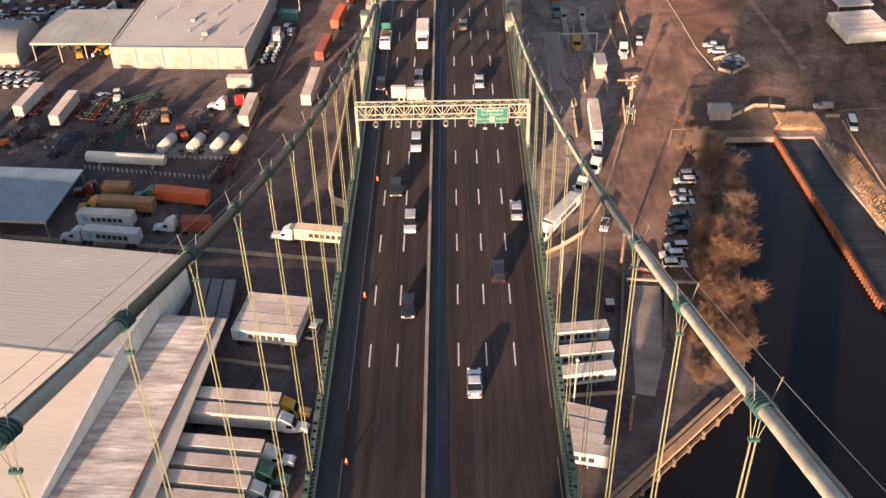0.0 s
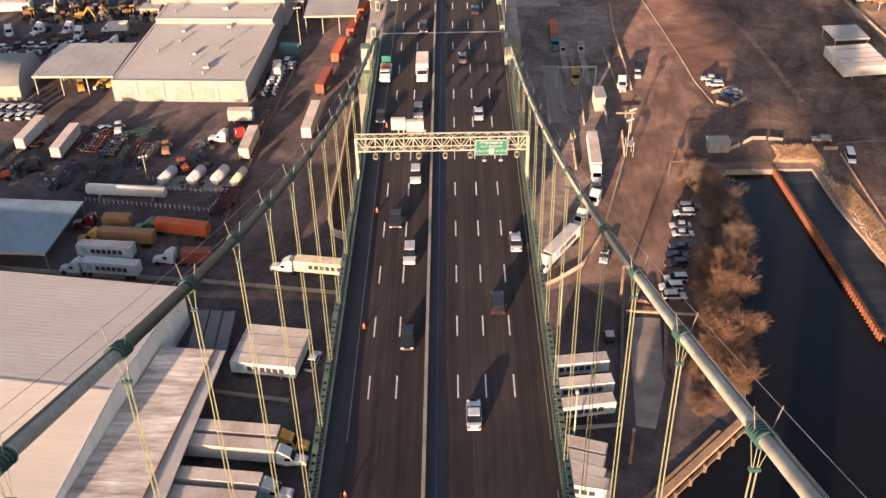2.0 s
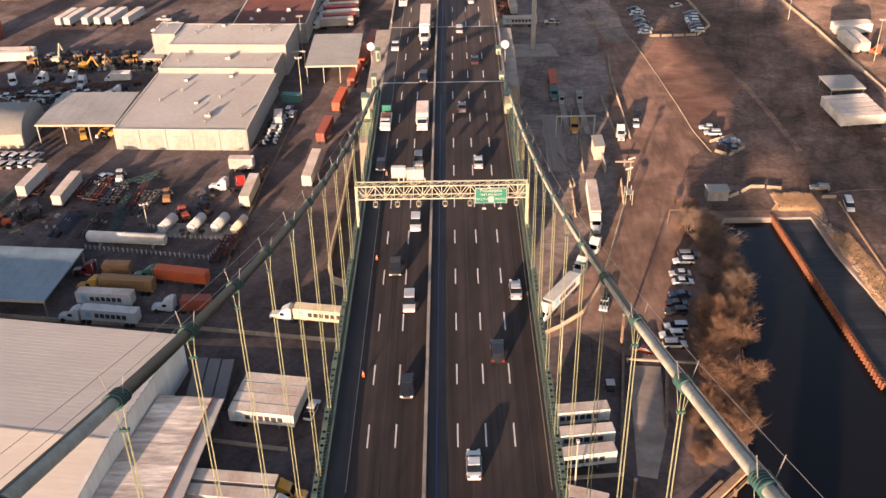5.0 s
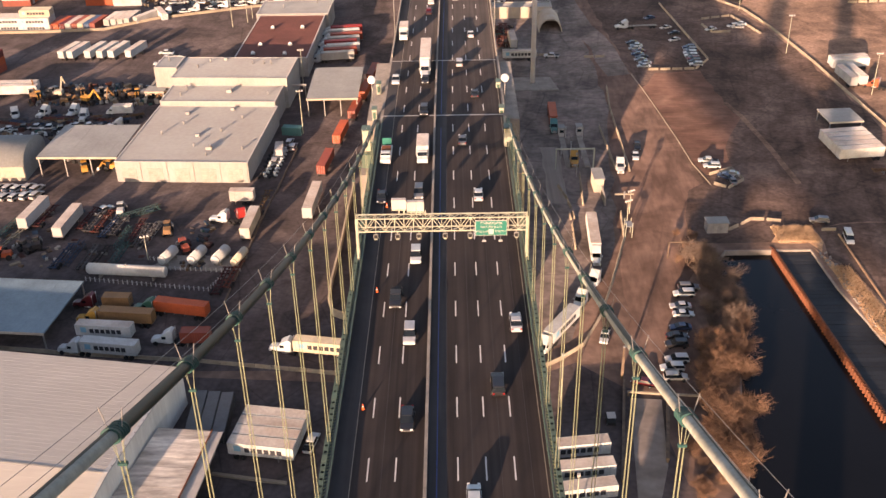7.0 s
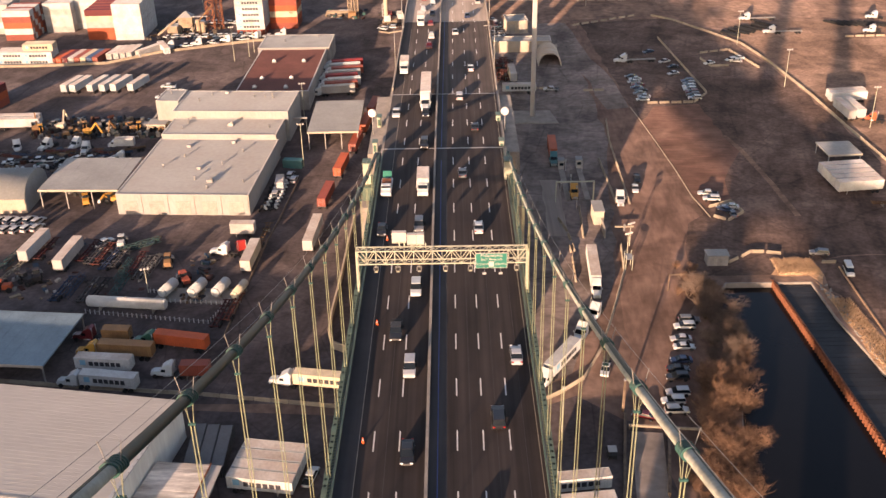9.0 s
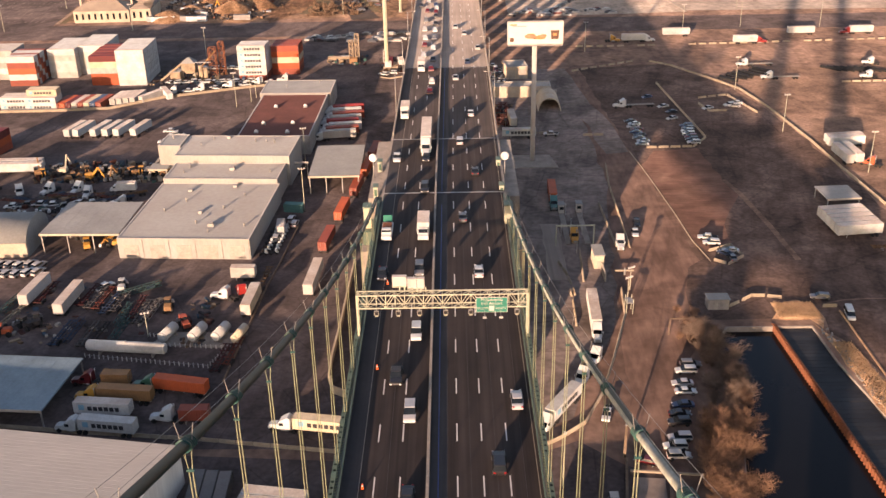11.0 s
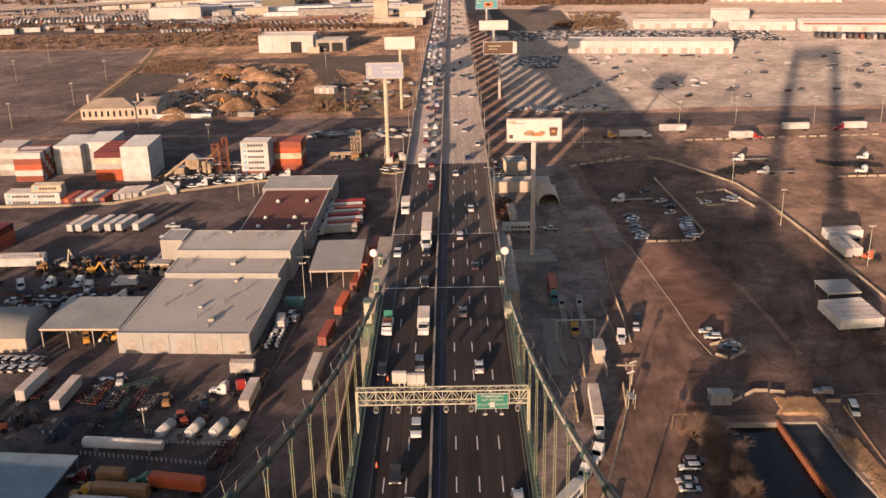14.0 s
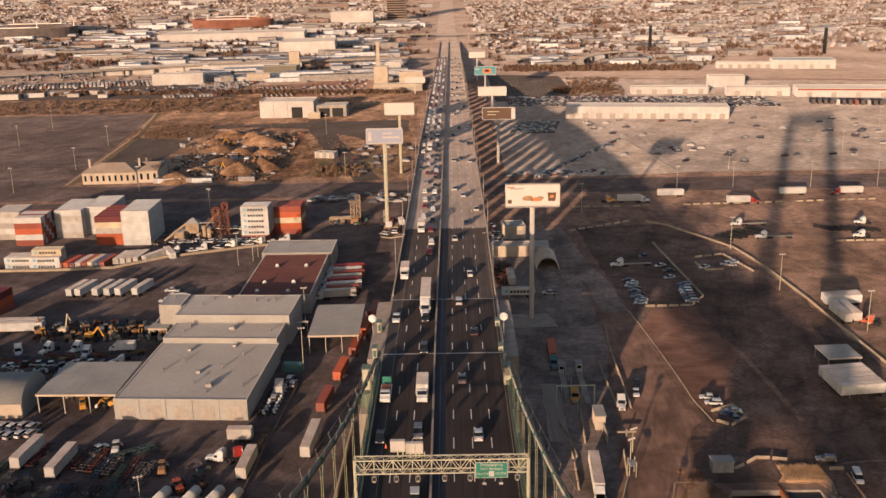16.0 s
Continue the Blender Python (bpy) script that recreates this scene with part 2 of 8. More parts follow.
def strip_path(name, pts, width, z, mat, label, category):
    left, right = [], []
    for i, p in enumerate(pts):
        a, b = pts[max(0, i - 1)], pts[min(len(pts) - 1, i + 1)]
        d = Vector((b[0] - a[0], b[1] - a[1])).normalized()
        left.append((p[0] - d.y * width / 2, p[1] + d.x * width / 2)), right.append((p[0] + d.y * width / 2, p[1] - d.x * width / 2))
    sheet(name, rough(left + right[::-1], width * 0.08, 12), z, mat, label, category)


BASIN = [(65.5, 208.5), (60, 200), (64, 190), (62, 180), (58, 166), (55, 152), (53, 140), (51, 131), (48.5, 123.5), (30.0, 105.2), (10, 85.6),
         (10, -400), (400, -400), (400, 60), (150, 90), (104, 140), (89.5, 172), (86.9, 192), (86.4, 208.5)]
sheet("ground", [(-2600, -900), (2600, -900), (2600, 4700), (-2600, 4700)], 0, EARTH, "brown winter earth and old asphalt reaching to the horizon", "ground", [BASIN])
setting("water", box(B(), 200, -100, -2.9, 480, 660, 3), WATER, "dark still water of a river basin", "water")
setting("seabed", box(B(), 200, -100, -7.5, 482, 662, 2), EARTH, "dark mud under the river basin", "ground")
# quay walls round the basin
bm = B()
for (x0, y0), (x1, y1) in zip(BASIN, BASIN[1:] + BASIN[:1]):
    bar(bm, (x0, y0, -2.92), (x1, y1, -2.92), 0.5, 5.7)
setting("quay_wall", bm, CONCRETE, "old concrete quay wall round the basin", "wall")

sheet("quay_yard", rough([(12, 90), (46, 123.4), (40, 128), (39, 140), (41, 152), (33, 156), (24, 164), (13, 158)], 0.5), 0.02, YARD, "dark asphalt quay yard beside the bridge", "yard")
sheet("yard_west", [(-110, 165), (-20, 158), (-20, 20), (-200, 20), (-200, 165)], 0.02, YARD, "dark asphalt yard beside the warehouse", "yard")
sheet("yard_middle", [(-330, 168), (-17, 162), (-17, 505), (-330, 505)], 0.03, YARD, "dark asphalt storage yard full of vehicles", "yard")
OUTER = ground_material("pale brown gravel lot", [(0.3, (0.20, 0.132, 0.096)), (0.5, (0.27, 0.18, 0.13)), (0.7, (0.34, 0.235, 0.175))], 0.03, 0.9, contrast=0.3, wear=0.28, heading=-60)
REDDIRT = ground_material("red brown earth", [(0.3, (0.155, 0.088, 0.066)), (0.5, (0.215, 0.125, 0.092)), (0.7, (0.28, 0.175, 0.13))], 0.09, 0.8, (0.2, 1, 1), contrast=0.2, wear=0.2, heading=88)
sheet("lot_east", rough([(36, 160), (47, 150), (57, 208), (68, 240), (66.5, 275), (62, 330), (58, 440), (51, 440), (50, 325), (46, 260)]), 0.03, DIRT, "reddish worn dirt lot", "lot")
sheet("lot_dirt", rough([(64.2, 317), (70.7, 331.2), (86.7, 333.9), (88.4, 303), (90.2, 290), (84, 277), (79.6, 268), (78.2, 254), (71, 250), (68.1, 257.6), (67.2, 275.5), (65.6, 298.4)], 0.6, 5), 0.06, REDDIRT, "reddish worn dirt lot", "lot")
sheet("far_parking", [(32, 557), (425, 550), (565, 895), (36, 1005)], 0.05, LOT, "wide pale asphalt car park", "car park")
LOTROAD = ground_material("dark brown lot asphalt", [(0.3, (0.105, 0.073, 0.059)), (0.5, (0.148, 0.103, 0.083)), (0.7, (0.20, 0.143, 0.115))], 0.05, 0.8, contrast=0.28, wear=0.3, heading=-14, cracks=0.04)
sheet("lot_road", rough([(58, 440), (97, 446), (117, 409), (124, 379), (127.5, 339), (129, 311), (131, 280), (135, 236), (96, 226), (79, 240), (69, 243), (67.5, 275), (64, 317), (62, 340)], 0.8), 0.045, LOTROAD, "dark asphalt road sweeping past the lots", "road")
sheet("basin_road", rough([(57, 212), (80, 211.8), (80.5, 220), (86, 221.6), (90.3, 218.8), (98, 221), (140, 223), (140, 238), (96, 230), (84, 240), (70, 246.5), (63, 240)], 0.5), 0.05, LOTROAD, "dark asphalt road past the head of the basin", "road")
sheet("quay_track", rough([(90.4, 218.2), (90.3, 212), (89.2, 204.5), (91, 201.5), (93.4, 195.5), (94.8, 184.5), (97, 165), (110, 165), (140, 222.6), (98, 220.6)], 0.4), 0.048, LOTROAD, "dark worn track along the quay", "road")
sheet("lot_outer", rough([(122, 436), (330, 440), (330, 225), (138, 225), (131.5, 311), (129.5, 340), (126, 380), (121, 410)], 0.6), 0.035, OUTER, "reddish worn dirt lot", "lot")
sheet("far_field", [(-415, 545), (-218, 542), (-231, 725), (-240, 808), (-515, 808)], 0.05, YARD, "grey paved storage field", "field")
sheet("old_lot", rough([(49, 547), (113, 656), (118, 650), (124, 610), (130, 552)], 0.6, 9), 0.055, ground_material("pale worn car park", [(0.3, (0.36, 0.31, 0.255)), (0.5, (0.43, 0.37, 0.31)), (0.7, (0.36, 0.30, 0.25))], 0.04, 0.5, contrast=0.3, wear=0.2), "pale worn old car park", "car park")
GATEROAD = ground_material("grey gate road asphalt", [(0.3, (0.18, 0.148, 0.132)), (0.5, (0.24, 0.198, 0.176)), (0.7, (0.31, 0.252, 0.22))], 0.04, 0.6, contrast=0.26, wear=0.28, heading=-10, cracks=0.05)
GREYLOT = ground_material("dark grey old asphalt", [(0.3, (0.060, 0.051, 0.046)), (0.5, (0.078, 0.066, 0.059)), (0.7, (0.10, 0.085, 0.075))], 0.03, 0.5, contrast=0.25, wear=0.1, heading=-30)
sheet("gate_road", rough([(14, 165), (24, 172), (40, 214), (43, 240), (50, 300), (51, 440), (16, 440), (14, 300)], 0.8), 0.035, GATEROAD, "grey asphalt gate road beside the bridge", "road")
strip_path("lot_lane", [(47, 440), (50, 400), (56, 360), (58, 330)], 9, 0.05, GATEROAD, "pale worn lane past the lot", "road")
sheet("far_lot", [(51, 1030), (111, 1009), (112, 858), (57, 840), (40, 842), (40, 1030)], 0.06, GREYLOT, "dark grey asphalt lot beside the approach", "car park")
sheet("street", [(-900, 516), (-20, 510), (20, 510), (900, 512), (900, 540), (-900, 546)], 0.06, YARD, "street crossing below the viaduct", "road")
sheet("scrub_land", [(-230, 552), (-25, 552), (-25, 1000), (-500, 1000), (-240, 820)], 0.04, SCRUB, "dry winter scrub and bare earth", "scrub")

# ---- bridge deck ----
MID = -2.0
PROFILE = [(-900, 62), (-200, 51.6), (-120, 48.6), (-80, 46.5), (-40, 44.2), (0, 41.9), (75, 39.4), (140, 38.6), (204, 37.9), (316, 36), (487, 31.5), (850, 16), (1215, 4), (1420, 0.4)]


def deck_z(y):
    return float(np.interp(y, [p[0] for p in PROFILE], [p[1] for p in PROFILE]))


def bend(y):
    """The approach drifts a little to the right."""
    return float(np.interp(y, (210, 330, 500, 620, 830, 1175, 1420), (0, 0.6, 0.9, 1.3, 2.3, 3.7, 4.6)))


def ribbon(bm, x0, x1, y0, y1, lift, thick, step=20.0):
    """A strip of deck that follows the profile."""
    n = max(1, int((y1 - y0) / step))
    prev = None
    for i in range(n + 1):
        y = y0 + (y1 - y0) * i / n
        z, b = deck_z(y) + lift, bend(y)
        q = [bm.verts.new(p) for p in ((x0 + b, y, z), (x1 + b, y, z), (x1 + b, y, z - thick), (x0 + b, y, z - thick))]
        if prev:
            for k in range(4):
                bm.faces.new((prev[k], prev[(k + 1) % 4], q[(k + 1) % 4], q[k]))
        else:
            bm.faces.new(q)
        prev = q
    bm.faces.new(prev[::-1])
    return bm


LEFT, RIGHT = -15.2, 11.2
setting("bridge_deck", ribbon(B(), LEFT - 0.6, RIGHT + 0.6, -900, 1420, -0.1, 1.3), CONCRETE, "concrete deck slab of the bridge and its approach", "bridge deck")
# lighter copy of the asphalt: grazing-view and haze brightness put into the colour
ROADPALE = ground_material("haze-paled bridge asphalt", [(0.3, (0.064, 0.054, 0.050)), (0.5, (0.082, 0.069, 0.063)), (0.72, (0.105, 0.088, 0.079))], 0.05, 1.1, (1, 0.012, 1), 0.85, 0.0, 0.4)
setting("road_far", ribbon(B(), LEFT, RIGHT, 242, 315, 0, 0.11), ROADPALE, "haze-paled asphalt road past the anchorage", "road")
setting("road_left", ribbon(B(), LEFT + 2.4, -4.0, -900, 242, 0, 0.11), ROADBED, "worn asphalt carriageway with lane dashes", "road")
setting("road_right", ribbon(B(), -1.2, RIGHT, -900, 242, 0, 0.11), ROADBED, "worn asphalt carriageway with lane dashes", "road")
setting("road_shoulder", ribbon(B(), LEFT, LEFT + 2.4, -900, 242, 0, 0.11), SHOULDER, "dark asphalt shoulder of the bridge road", "road")
setting("road_inner", ribbon(B(), -3.6, -1.2, -900, 242, 0, 0.11), SHOULDER, "dark asphalt inner lane of the bridge road", "road")
setting("approach_road", ribbon(B(), LEFT, RIGHT, 315, 1420, 0, 0.11), CONCRETE_ROAD, "pale concrete approach road on the viaduct", "road")
setting("median_barrier", ribbon(B(), -4.0, -3.6, -900, 1415, 0.85, 0.95), CONCRETE, "concrete median barrier between the carriageways", "barrier")
bm = B()
for x in (-10.75, -7.4, 0.1, 3.5, 6.95):
    y = 64.4
    while y < 700:
        z = deck_z(y) + 0.012
        q = [bm.verts.new((x + dx + bend(y), y + dy, deck_z(y + dy) + 0.012)) for dx, dy in ((-0.09, 0), (0.09, 0), (0.09, 4.2), (-0.09, 4.2))]
        bm.faces.new(q)
        y += 11.85
setting("lane_dashes", bm, LINE, "worn white lane dashes on the road", "road marking")
bm = B()
for x in (LEFT + 2.45, RIGHT - 0.6):
    ribbon(bm, x, x + 0.1, -100, 700, 0.012, 0.008)
setting("blue_line", ribbon(B(), -2.5, -2.38, -100, 315, 0.014, 0.008), plain("blue road paint", (0.03, 0.06, 0.22)), "thin blue line painted along the road", "road marking")
sm = B()
for x in (-9.1, 1.85, 5.3, 8.9):
    ribbon(sm, x, x + 0.07, -100, 315, 0.012, 0.008)
setting("tar_seams", sm, SHOULDER, "dark tar seams along the lanes", "road seam")
setting("edge_lines", bm, paint("worn edge line", (0.30, 0.27, 0.22), 0.8), "worn edge lines on the road", "road marking")
for y, w in ((204.2, 0.5), (241.8, 0.4), (314.5, 0.3)):
    setting("deck_joint", box(B(), MID, y, deck_z(y) - 0.03, RIGHT - LEFT, w, 0.12), STEEL, "steel expansion joint across the bridge deck", "joint")
for side, x in (("left", LEFT - 0.15), ("right", RIGHT + 0.15)):
    setting("parapet_" + side, ribbon(B(), x - 0.15, x + 0.15, 245, 1415, 0.9, 1.1), CONCRETE, "concrete parapet of the viaduct", "parapet")

# ---- main cables and hangers ----
CAB_L, CAB_R = -15.7, 11.75


def cable_z(side, y):
    y = min(y, 215)
    return 106.4 - 0.47 * y + 0.00068 * y * y + (1.3 if side == "L" else 0.0)


for side, x in (("L", CAB_L), ("R", CAB_R)):
    cab = thing("main_cable", "thick dark green main suspension cable with clamps", "bridge cable", "main cables")
    # pale base: weathered paint, with the sunlit side put into its colour too
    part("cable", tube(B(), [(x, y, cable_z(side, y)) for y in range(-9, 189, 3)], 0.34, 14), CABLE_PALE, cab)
    # the dark tread paint along the top; on one cable it wraps most of the way round, its shaded side put into the
    # colour
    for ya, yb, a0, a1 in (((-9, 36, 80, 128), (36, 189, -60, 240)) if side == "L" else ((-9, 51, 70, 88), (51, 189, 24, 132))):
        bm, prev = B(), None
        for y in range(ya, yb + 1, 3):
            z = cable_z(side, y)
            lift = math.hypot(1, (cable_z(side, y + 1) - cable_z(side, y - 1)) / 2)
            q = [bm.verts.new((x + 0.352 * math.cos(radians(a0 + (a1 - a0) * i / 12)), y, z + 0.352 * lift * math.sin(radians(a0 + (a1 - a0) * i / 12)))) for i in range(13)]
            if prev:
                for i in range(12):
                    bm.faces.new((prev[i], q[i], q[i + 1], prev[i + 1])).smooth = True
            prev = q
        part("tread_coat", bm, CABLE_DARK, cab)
    y0, dy = (23.6, 11.72) if side == "L" else (27.4, 12.27)
    k = -2
    while True:
        y = y0 + k * dy
        k += 1
        if y > 176:
            break
        z = cable_z(side, y)
        s = (cable_z(side, y + 1) - cable_z(side, y - 1)) / 2
        bm = B()
        prev = None
        for e, r in ((-0.64, 0.36), (-0.62, 0.49), (-0.5, 0.49), (-0.48, 0.42), (-0.32, 0.42), (-0.30, 0.48), (-0.22, 0.48), (-0.20, 0.42), (-0.06, 0.42), (-0.04, 0.49), (0.04, 0.49),
                     (0.06, 0.42), (0.20, 0.42), (0.22, 0.48), (0.30, 0.48), (0.32, 0.42), (0.48, 0.42), (0.5, 0.49), (0.62, 0.49), (0.64, 0.36)):
            q = [bm.verts.new((x + r * math.cos(a * math.pi / 8), y + e, z + e * s + r * math.sin(a * math.pi / 8))) for a in range(16)]
            if prev:
                for a in range(16):
                    bm.faces.new((prev[a], prev[(a + 1) % 16], q[(a + 1) % 16], q[a]))
            prev = q
        part("clamp", bm, TEAL, cab)
        zd = deck_z(y) + 1.3
        if z - zd < 1.5:
            continue
        h = thing("hanger", "pair of cream wire rope hangers below the main cable", "hanger", "hanger ropes")
        bm = B()
        zc = max(zd + 0.3, z - 1.9)
        for dx in (-0.21, -0.14, 0.14, 0.21):
            part("rope", tube(B(), [(x + dx * 1.5, y + (0.3 if dx in (-0.21, 0.14) else -0.3), z - 0.3), (x + dx * 0.6, y, zc), (x + dx, y, zd)], 0.021, 6), ROPE, h)
        part("collar", box(B(), x, y, zc, 0.46, 0.2, 0.16), TEAL, h)

# ---- stiffening trusses ----
for name, x, sgn in (("truss_left", LEFT - 0.75, 1), ("truss_right", RIGHT + 0.75, -1)):
    tr = tagged(new(name), "green steel stiffening truss with a perforated top chord", "bridge truss", kind="structure")
    # top chord: a plate with round holes over two deep flanges
    bm = B()
    w, c = 0.31, 1.2
    for k in range(118):
        y = 56 + k * c
        if k % 10 == 9:
            box(bm, x, y, deck_z(y) + 1.36, 2 * w + 0.06, c, 0.05)
            continue
        q = []
        for i in range(8):
            ca, sa = math.cos(i * math.pi / 4), math.sin(i * math.pi / 4)
            m = max(abs(ca), abs(sa))
            yo, yi = y + sa / m * c / 2, y + 0.23 * sa
            q.append((bm.verts.new((x + ca / m * w, yo, deck_z(yo) + 1.35)), bm.verts.new((x + 0.23 * ca, yi, deck_z(yi) + 1.35))))
        for i in range(8):
            j = (i + 1) % 8
            bm.faces.new((q[i][0], q[j][0], q[j][1], q[i][1]))
    part("top_plate", bm, TRUSS, tr)
    for dx in (-0.28, 0.28):
        part("chord_flange", ribbon(B(), x + dx - 0.03, x + dx + 0.03, -400, 200, 1.34, 0.6), TRUSS, tr)
    # near-black floor: the shade inside the chord holes is put into its colour
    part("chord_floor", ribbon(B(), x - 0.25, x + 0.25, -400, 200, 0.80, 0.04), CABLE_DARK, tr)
    # inner laced rail beside it
    xi = x + sgn * 0.9
    part("lace_rail", ribbon(B(), xi - 0.09, xi + 0.09, -100, 200, 1.15, 0.16), TRUSS, tr)
    bm = B()
    for k in range(230):
        y = 56 + k * 0.6
        bar(bm, (x + sgn * 0.33, y, deck_z(y) + 1.02), (xi - sgn * 0.09, y + 0.3, deck_z(y) + 1.02), 0.16, 0.04)
    tagged(part("lacing", bm, ROPE, tr), kind="stuff")
    # near-black too: shade of the gap beside the road, painted on the plate
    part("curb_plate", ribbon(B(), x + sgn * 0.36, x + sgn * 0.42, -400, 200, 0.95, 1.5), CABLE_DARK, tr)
    bm = B()
    ribbon(bm, x - 0.3, x + 0.3, -400, 200, -2.4, 0.5)
    y = -400.0
    while y < 196:
        bar(bm, (x, y, deck_z(y) - 2.6), (x, y, deck_z(y) + 1.1), 0.35)
        bar(bm, (x, y, deck_z(y) - 2.6), (x, y + 6.1, deck_z(y) + 1.1), 0.45)
        bar(bm, (x, y + 6.1, deck_z(y) + 1.1), (x, y + 12.2, deck_z(y) - 2.6), 0.45)
        y += 12.2
    part("web", bm, TRUSS, tr)

fb = tagged(new("floor_beams"), "deep steel floor beams below the suspended deck", "floor beams", kind="structure")
floor_beam = mesh_of("floor_beam", box(B(), 0, 0, 0, RIGHT - LEFT + 1.0, 0.45, 1.0), TRUSS)
for k in range(56):
    y = -140 + k * 6.1
    piece("floor_beam", floor_beam, fb, pose(MID, y, deck_z(y) - 1.92))

# ---- tower behind, anchorage, viaduct bents ----
tw = tagged(new("bridge_tower"), "tall steel portal tower of the suspension bridge", "bridge tower", kind="structure")
for x in (CAB_L, CAB_R):
    part("leg", box(B(), x, -12, 55, 6.4, 6.5, 110, top=0.76), PALEGREEN, tw)
part("portal", box(B(), MID, -12, 106.2, 24, 4, 7), PALEGREEN, tw)
part("portal", box(B(), MID, -12, 38.2, 24, 4, 3), PALEGREEN, tw)
an = tagged(new("anchorage"), "massive concrete cable anchorage under the deck", "anchorage", kind="structure")
part("block", box(B(), MID, 224, 18.2, 36, 40, 36.4, top=0.94), CONCRETE, an)
for x in (-17.6, 13.2):
    part("cable_arm", box(B(), x, 193, 16.4, 3.2, 16, 32.8), CONCRETE, an)
for y in range(275, 1180, 24):
    z = deck_z(y) - 1.4
    if z < 2:
        break
    bent = tagged(new("viaduct_bent"), "concrete pier bent carrying the viaduct", "pier", "viaduct bents", "structure")
    for x in (-11.5, 7.5):
        part("column", box(B(), x + bend(y), y, z / 2 - 0.6, 2.8, 2.2, z - 1.2), CONCRETE, bent)
    part("cap_beam", box(B(), MID + bend(y), y, z - 0.7, 27, 1.9, 1.4), CONCRETE, bent)


# ---- kinds of things ----
PROTO = {}


def put(key, build, x, y, z=0.0, rz=0.0, label=""):
    """Builds a kind once, then copies it; each copy stands at its own place."""
    m = pose(x, y, z, 0, 0, rz)
    if key in PROTO:
        ob = copy_thing(PROTO[key], m)
    else:
        ob = PROTO[key] = build()
        ob.matrix_basis = m @ Matrix.Diagonal((*ob.scale, 1))
    return tagged(ob, label)


COLOURS = {
    "white": (0.545, 0.57, 0.56), "silver": (0.45, 0.45, 0.45), "grey": (0.17, 0.175, 0.18), "black": (0.022, 0.022, 0.025),
    "dark blue": (0.03, 0.05, 0.11), "red": (0.32, 0.03, 0.025), "dark red": (0.13, 0.015, 0.018), "yellow": (0.58, 0.31, 0.05),
    "orange": (0.50, 0.105, 0.032), "brown": (0.30, 0.17, 0.07), "green": (0.05, 0.16, 0.10), "blue": (0.05, 0.11, 0.22),
    "rust red": (0.30, 0.07, 0.04), "teal": (0.06, 0.19, 0.19), "pale grey": (0.46, 0.45, 0.42), "cream": (0.62, 0.55, 0.40), "pale blue": (0.28, 0.36, 0.42)}
CAR_PAINT = {k: paint("car paint " + k, tuple(v * 1.1 for v in c) if k in ("white", "silver", "pale grey") else c, 0.32, 0.0, 1.0, 0.12, 20, 0.0, spec=0.6) for k, c in COLOURS.items()}
BOX_PAINT = {k: paint("weathered box paint " + k, c, 0.6, 0.0, 0.35, 0.28, 3.0, 0.1, dirt=(c[0] * 0.5 + 0.05, c[1] * 0.45 + 0.03, c[2] * 0.4 + 0.02), random_tint=0.10) for k, c in COLOURS.items()}
DULL_PAINT = {k: paint("dull worn paint " + k, tuple(v * 0.55 for v in c), 0.8, 0.0, 0.6, 0.4, 4.0, 0.1, dirt=(0.05, 0.035, 0.028), dirt_amount=0.7) for k, c in COLOURS.items()}
ROOF_PAINT = paint("stained pale roof steel", (0.60, 0.57, 0.52), 0.7, 0.0, 0.18, 0.3, 1.6, 0.1, dirt=(0.38, 0.25, 0.17), dirt_amount=0.6, random_tint=0.1)
HEADLIGHT = plain("clear headlight", (0.8, 0.8, 0.78), 0.15)
TAILLIGHT = plain("red tail light", (0.35, 0.02, 0.02), 0.3)
CHROME = paint("dull aluminium", (0.55, 0.55, 0.54), 0.35, 0.9, 1.0, 0.1, 10, 0.0)
MARK_DARK = plain("dark lettering paint", (0.03, 0.032, 0.04), 0.6)
MARK_BLUE = plain("pale blue emblem", (0.20, 0.42, 0.55), 0.6)


def profile_solid(bm, prof, w, taper=0.0, shoulder=1.0):
    """Extrudes a side outline, in y and z, across the width; upper points may lean inwards."""
    zs = [p[1] for p in prof]
    lo, hi = min(zs), max(zs)
    rings = []
    for s in (-1, 1):
        rings.append([bm.verts.new((s * (w / 2 - taper * max(0, (z - lo) / (hi - lo + 1e-6) - 1 + shoulder)), y, z)) for y, z in prof])
    n = len(prof)
    for i in range(n):
        bm.faces.new((rings[0][i], rings[0][(i + 1) % n], rings[1][(i + 1) % n], rings[1][i]))
    bm.faces.new(rings[0]), bm.faces.new(rings[1][::-1])
    return bm


WHEEL = {}


def wheel(parent, x, y, r=0.34, w=0.24):
    key = (r, w)
    if key not in WHEEL:
        bm = B()
        tube(bm, [(-w / 2, 0, 0), (-w * 0.4, 0, 0), (w * 0.4, 0, 0), (w / 2, 0, 0)], r, 14)
        hub = B()
        tube(hub, [(-w / 2 - 0.01, 0, 0), (w / 2 + 0.01, 0, 0)], r * 0.55, 10)
        WHEEL[key] = (mesh_of("wheel", bm, BLACK), mesh_of("rim", hub, STEEL))
    wh = piece("wheel", WHEEL[key][0], parent, pose(x, y, r))
    if w < 0.25 and r < 0.36:
        piece("rim", WHEEL[key][1], wh, pose(0, 0, 0))


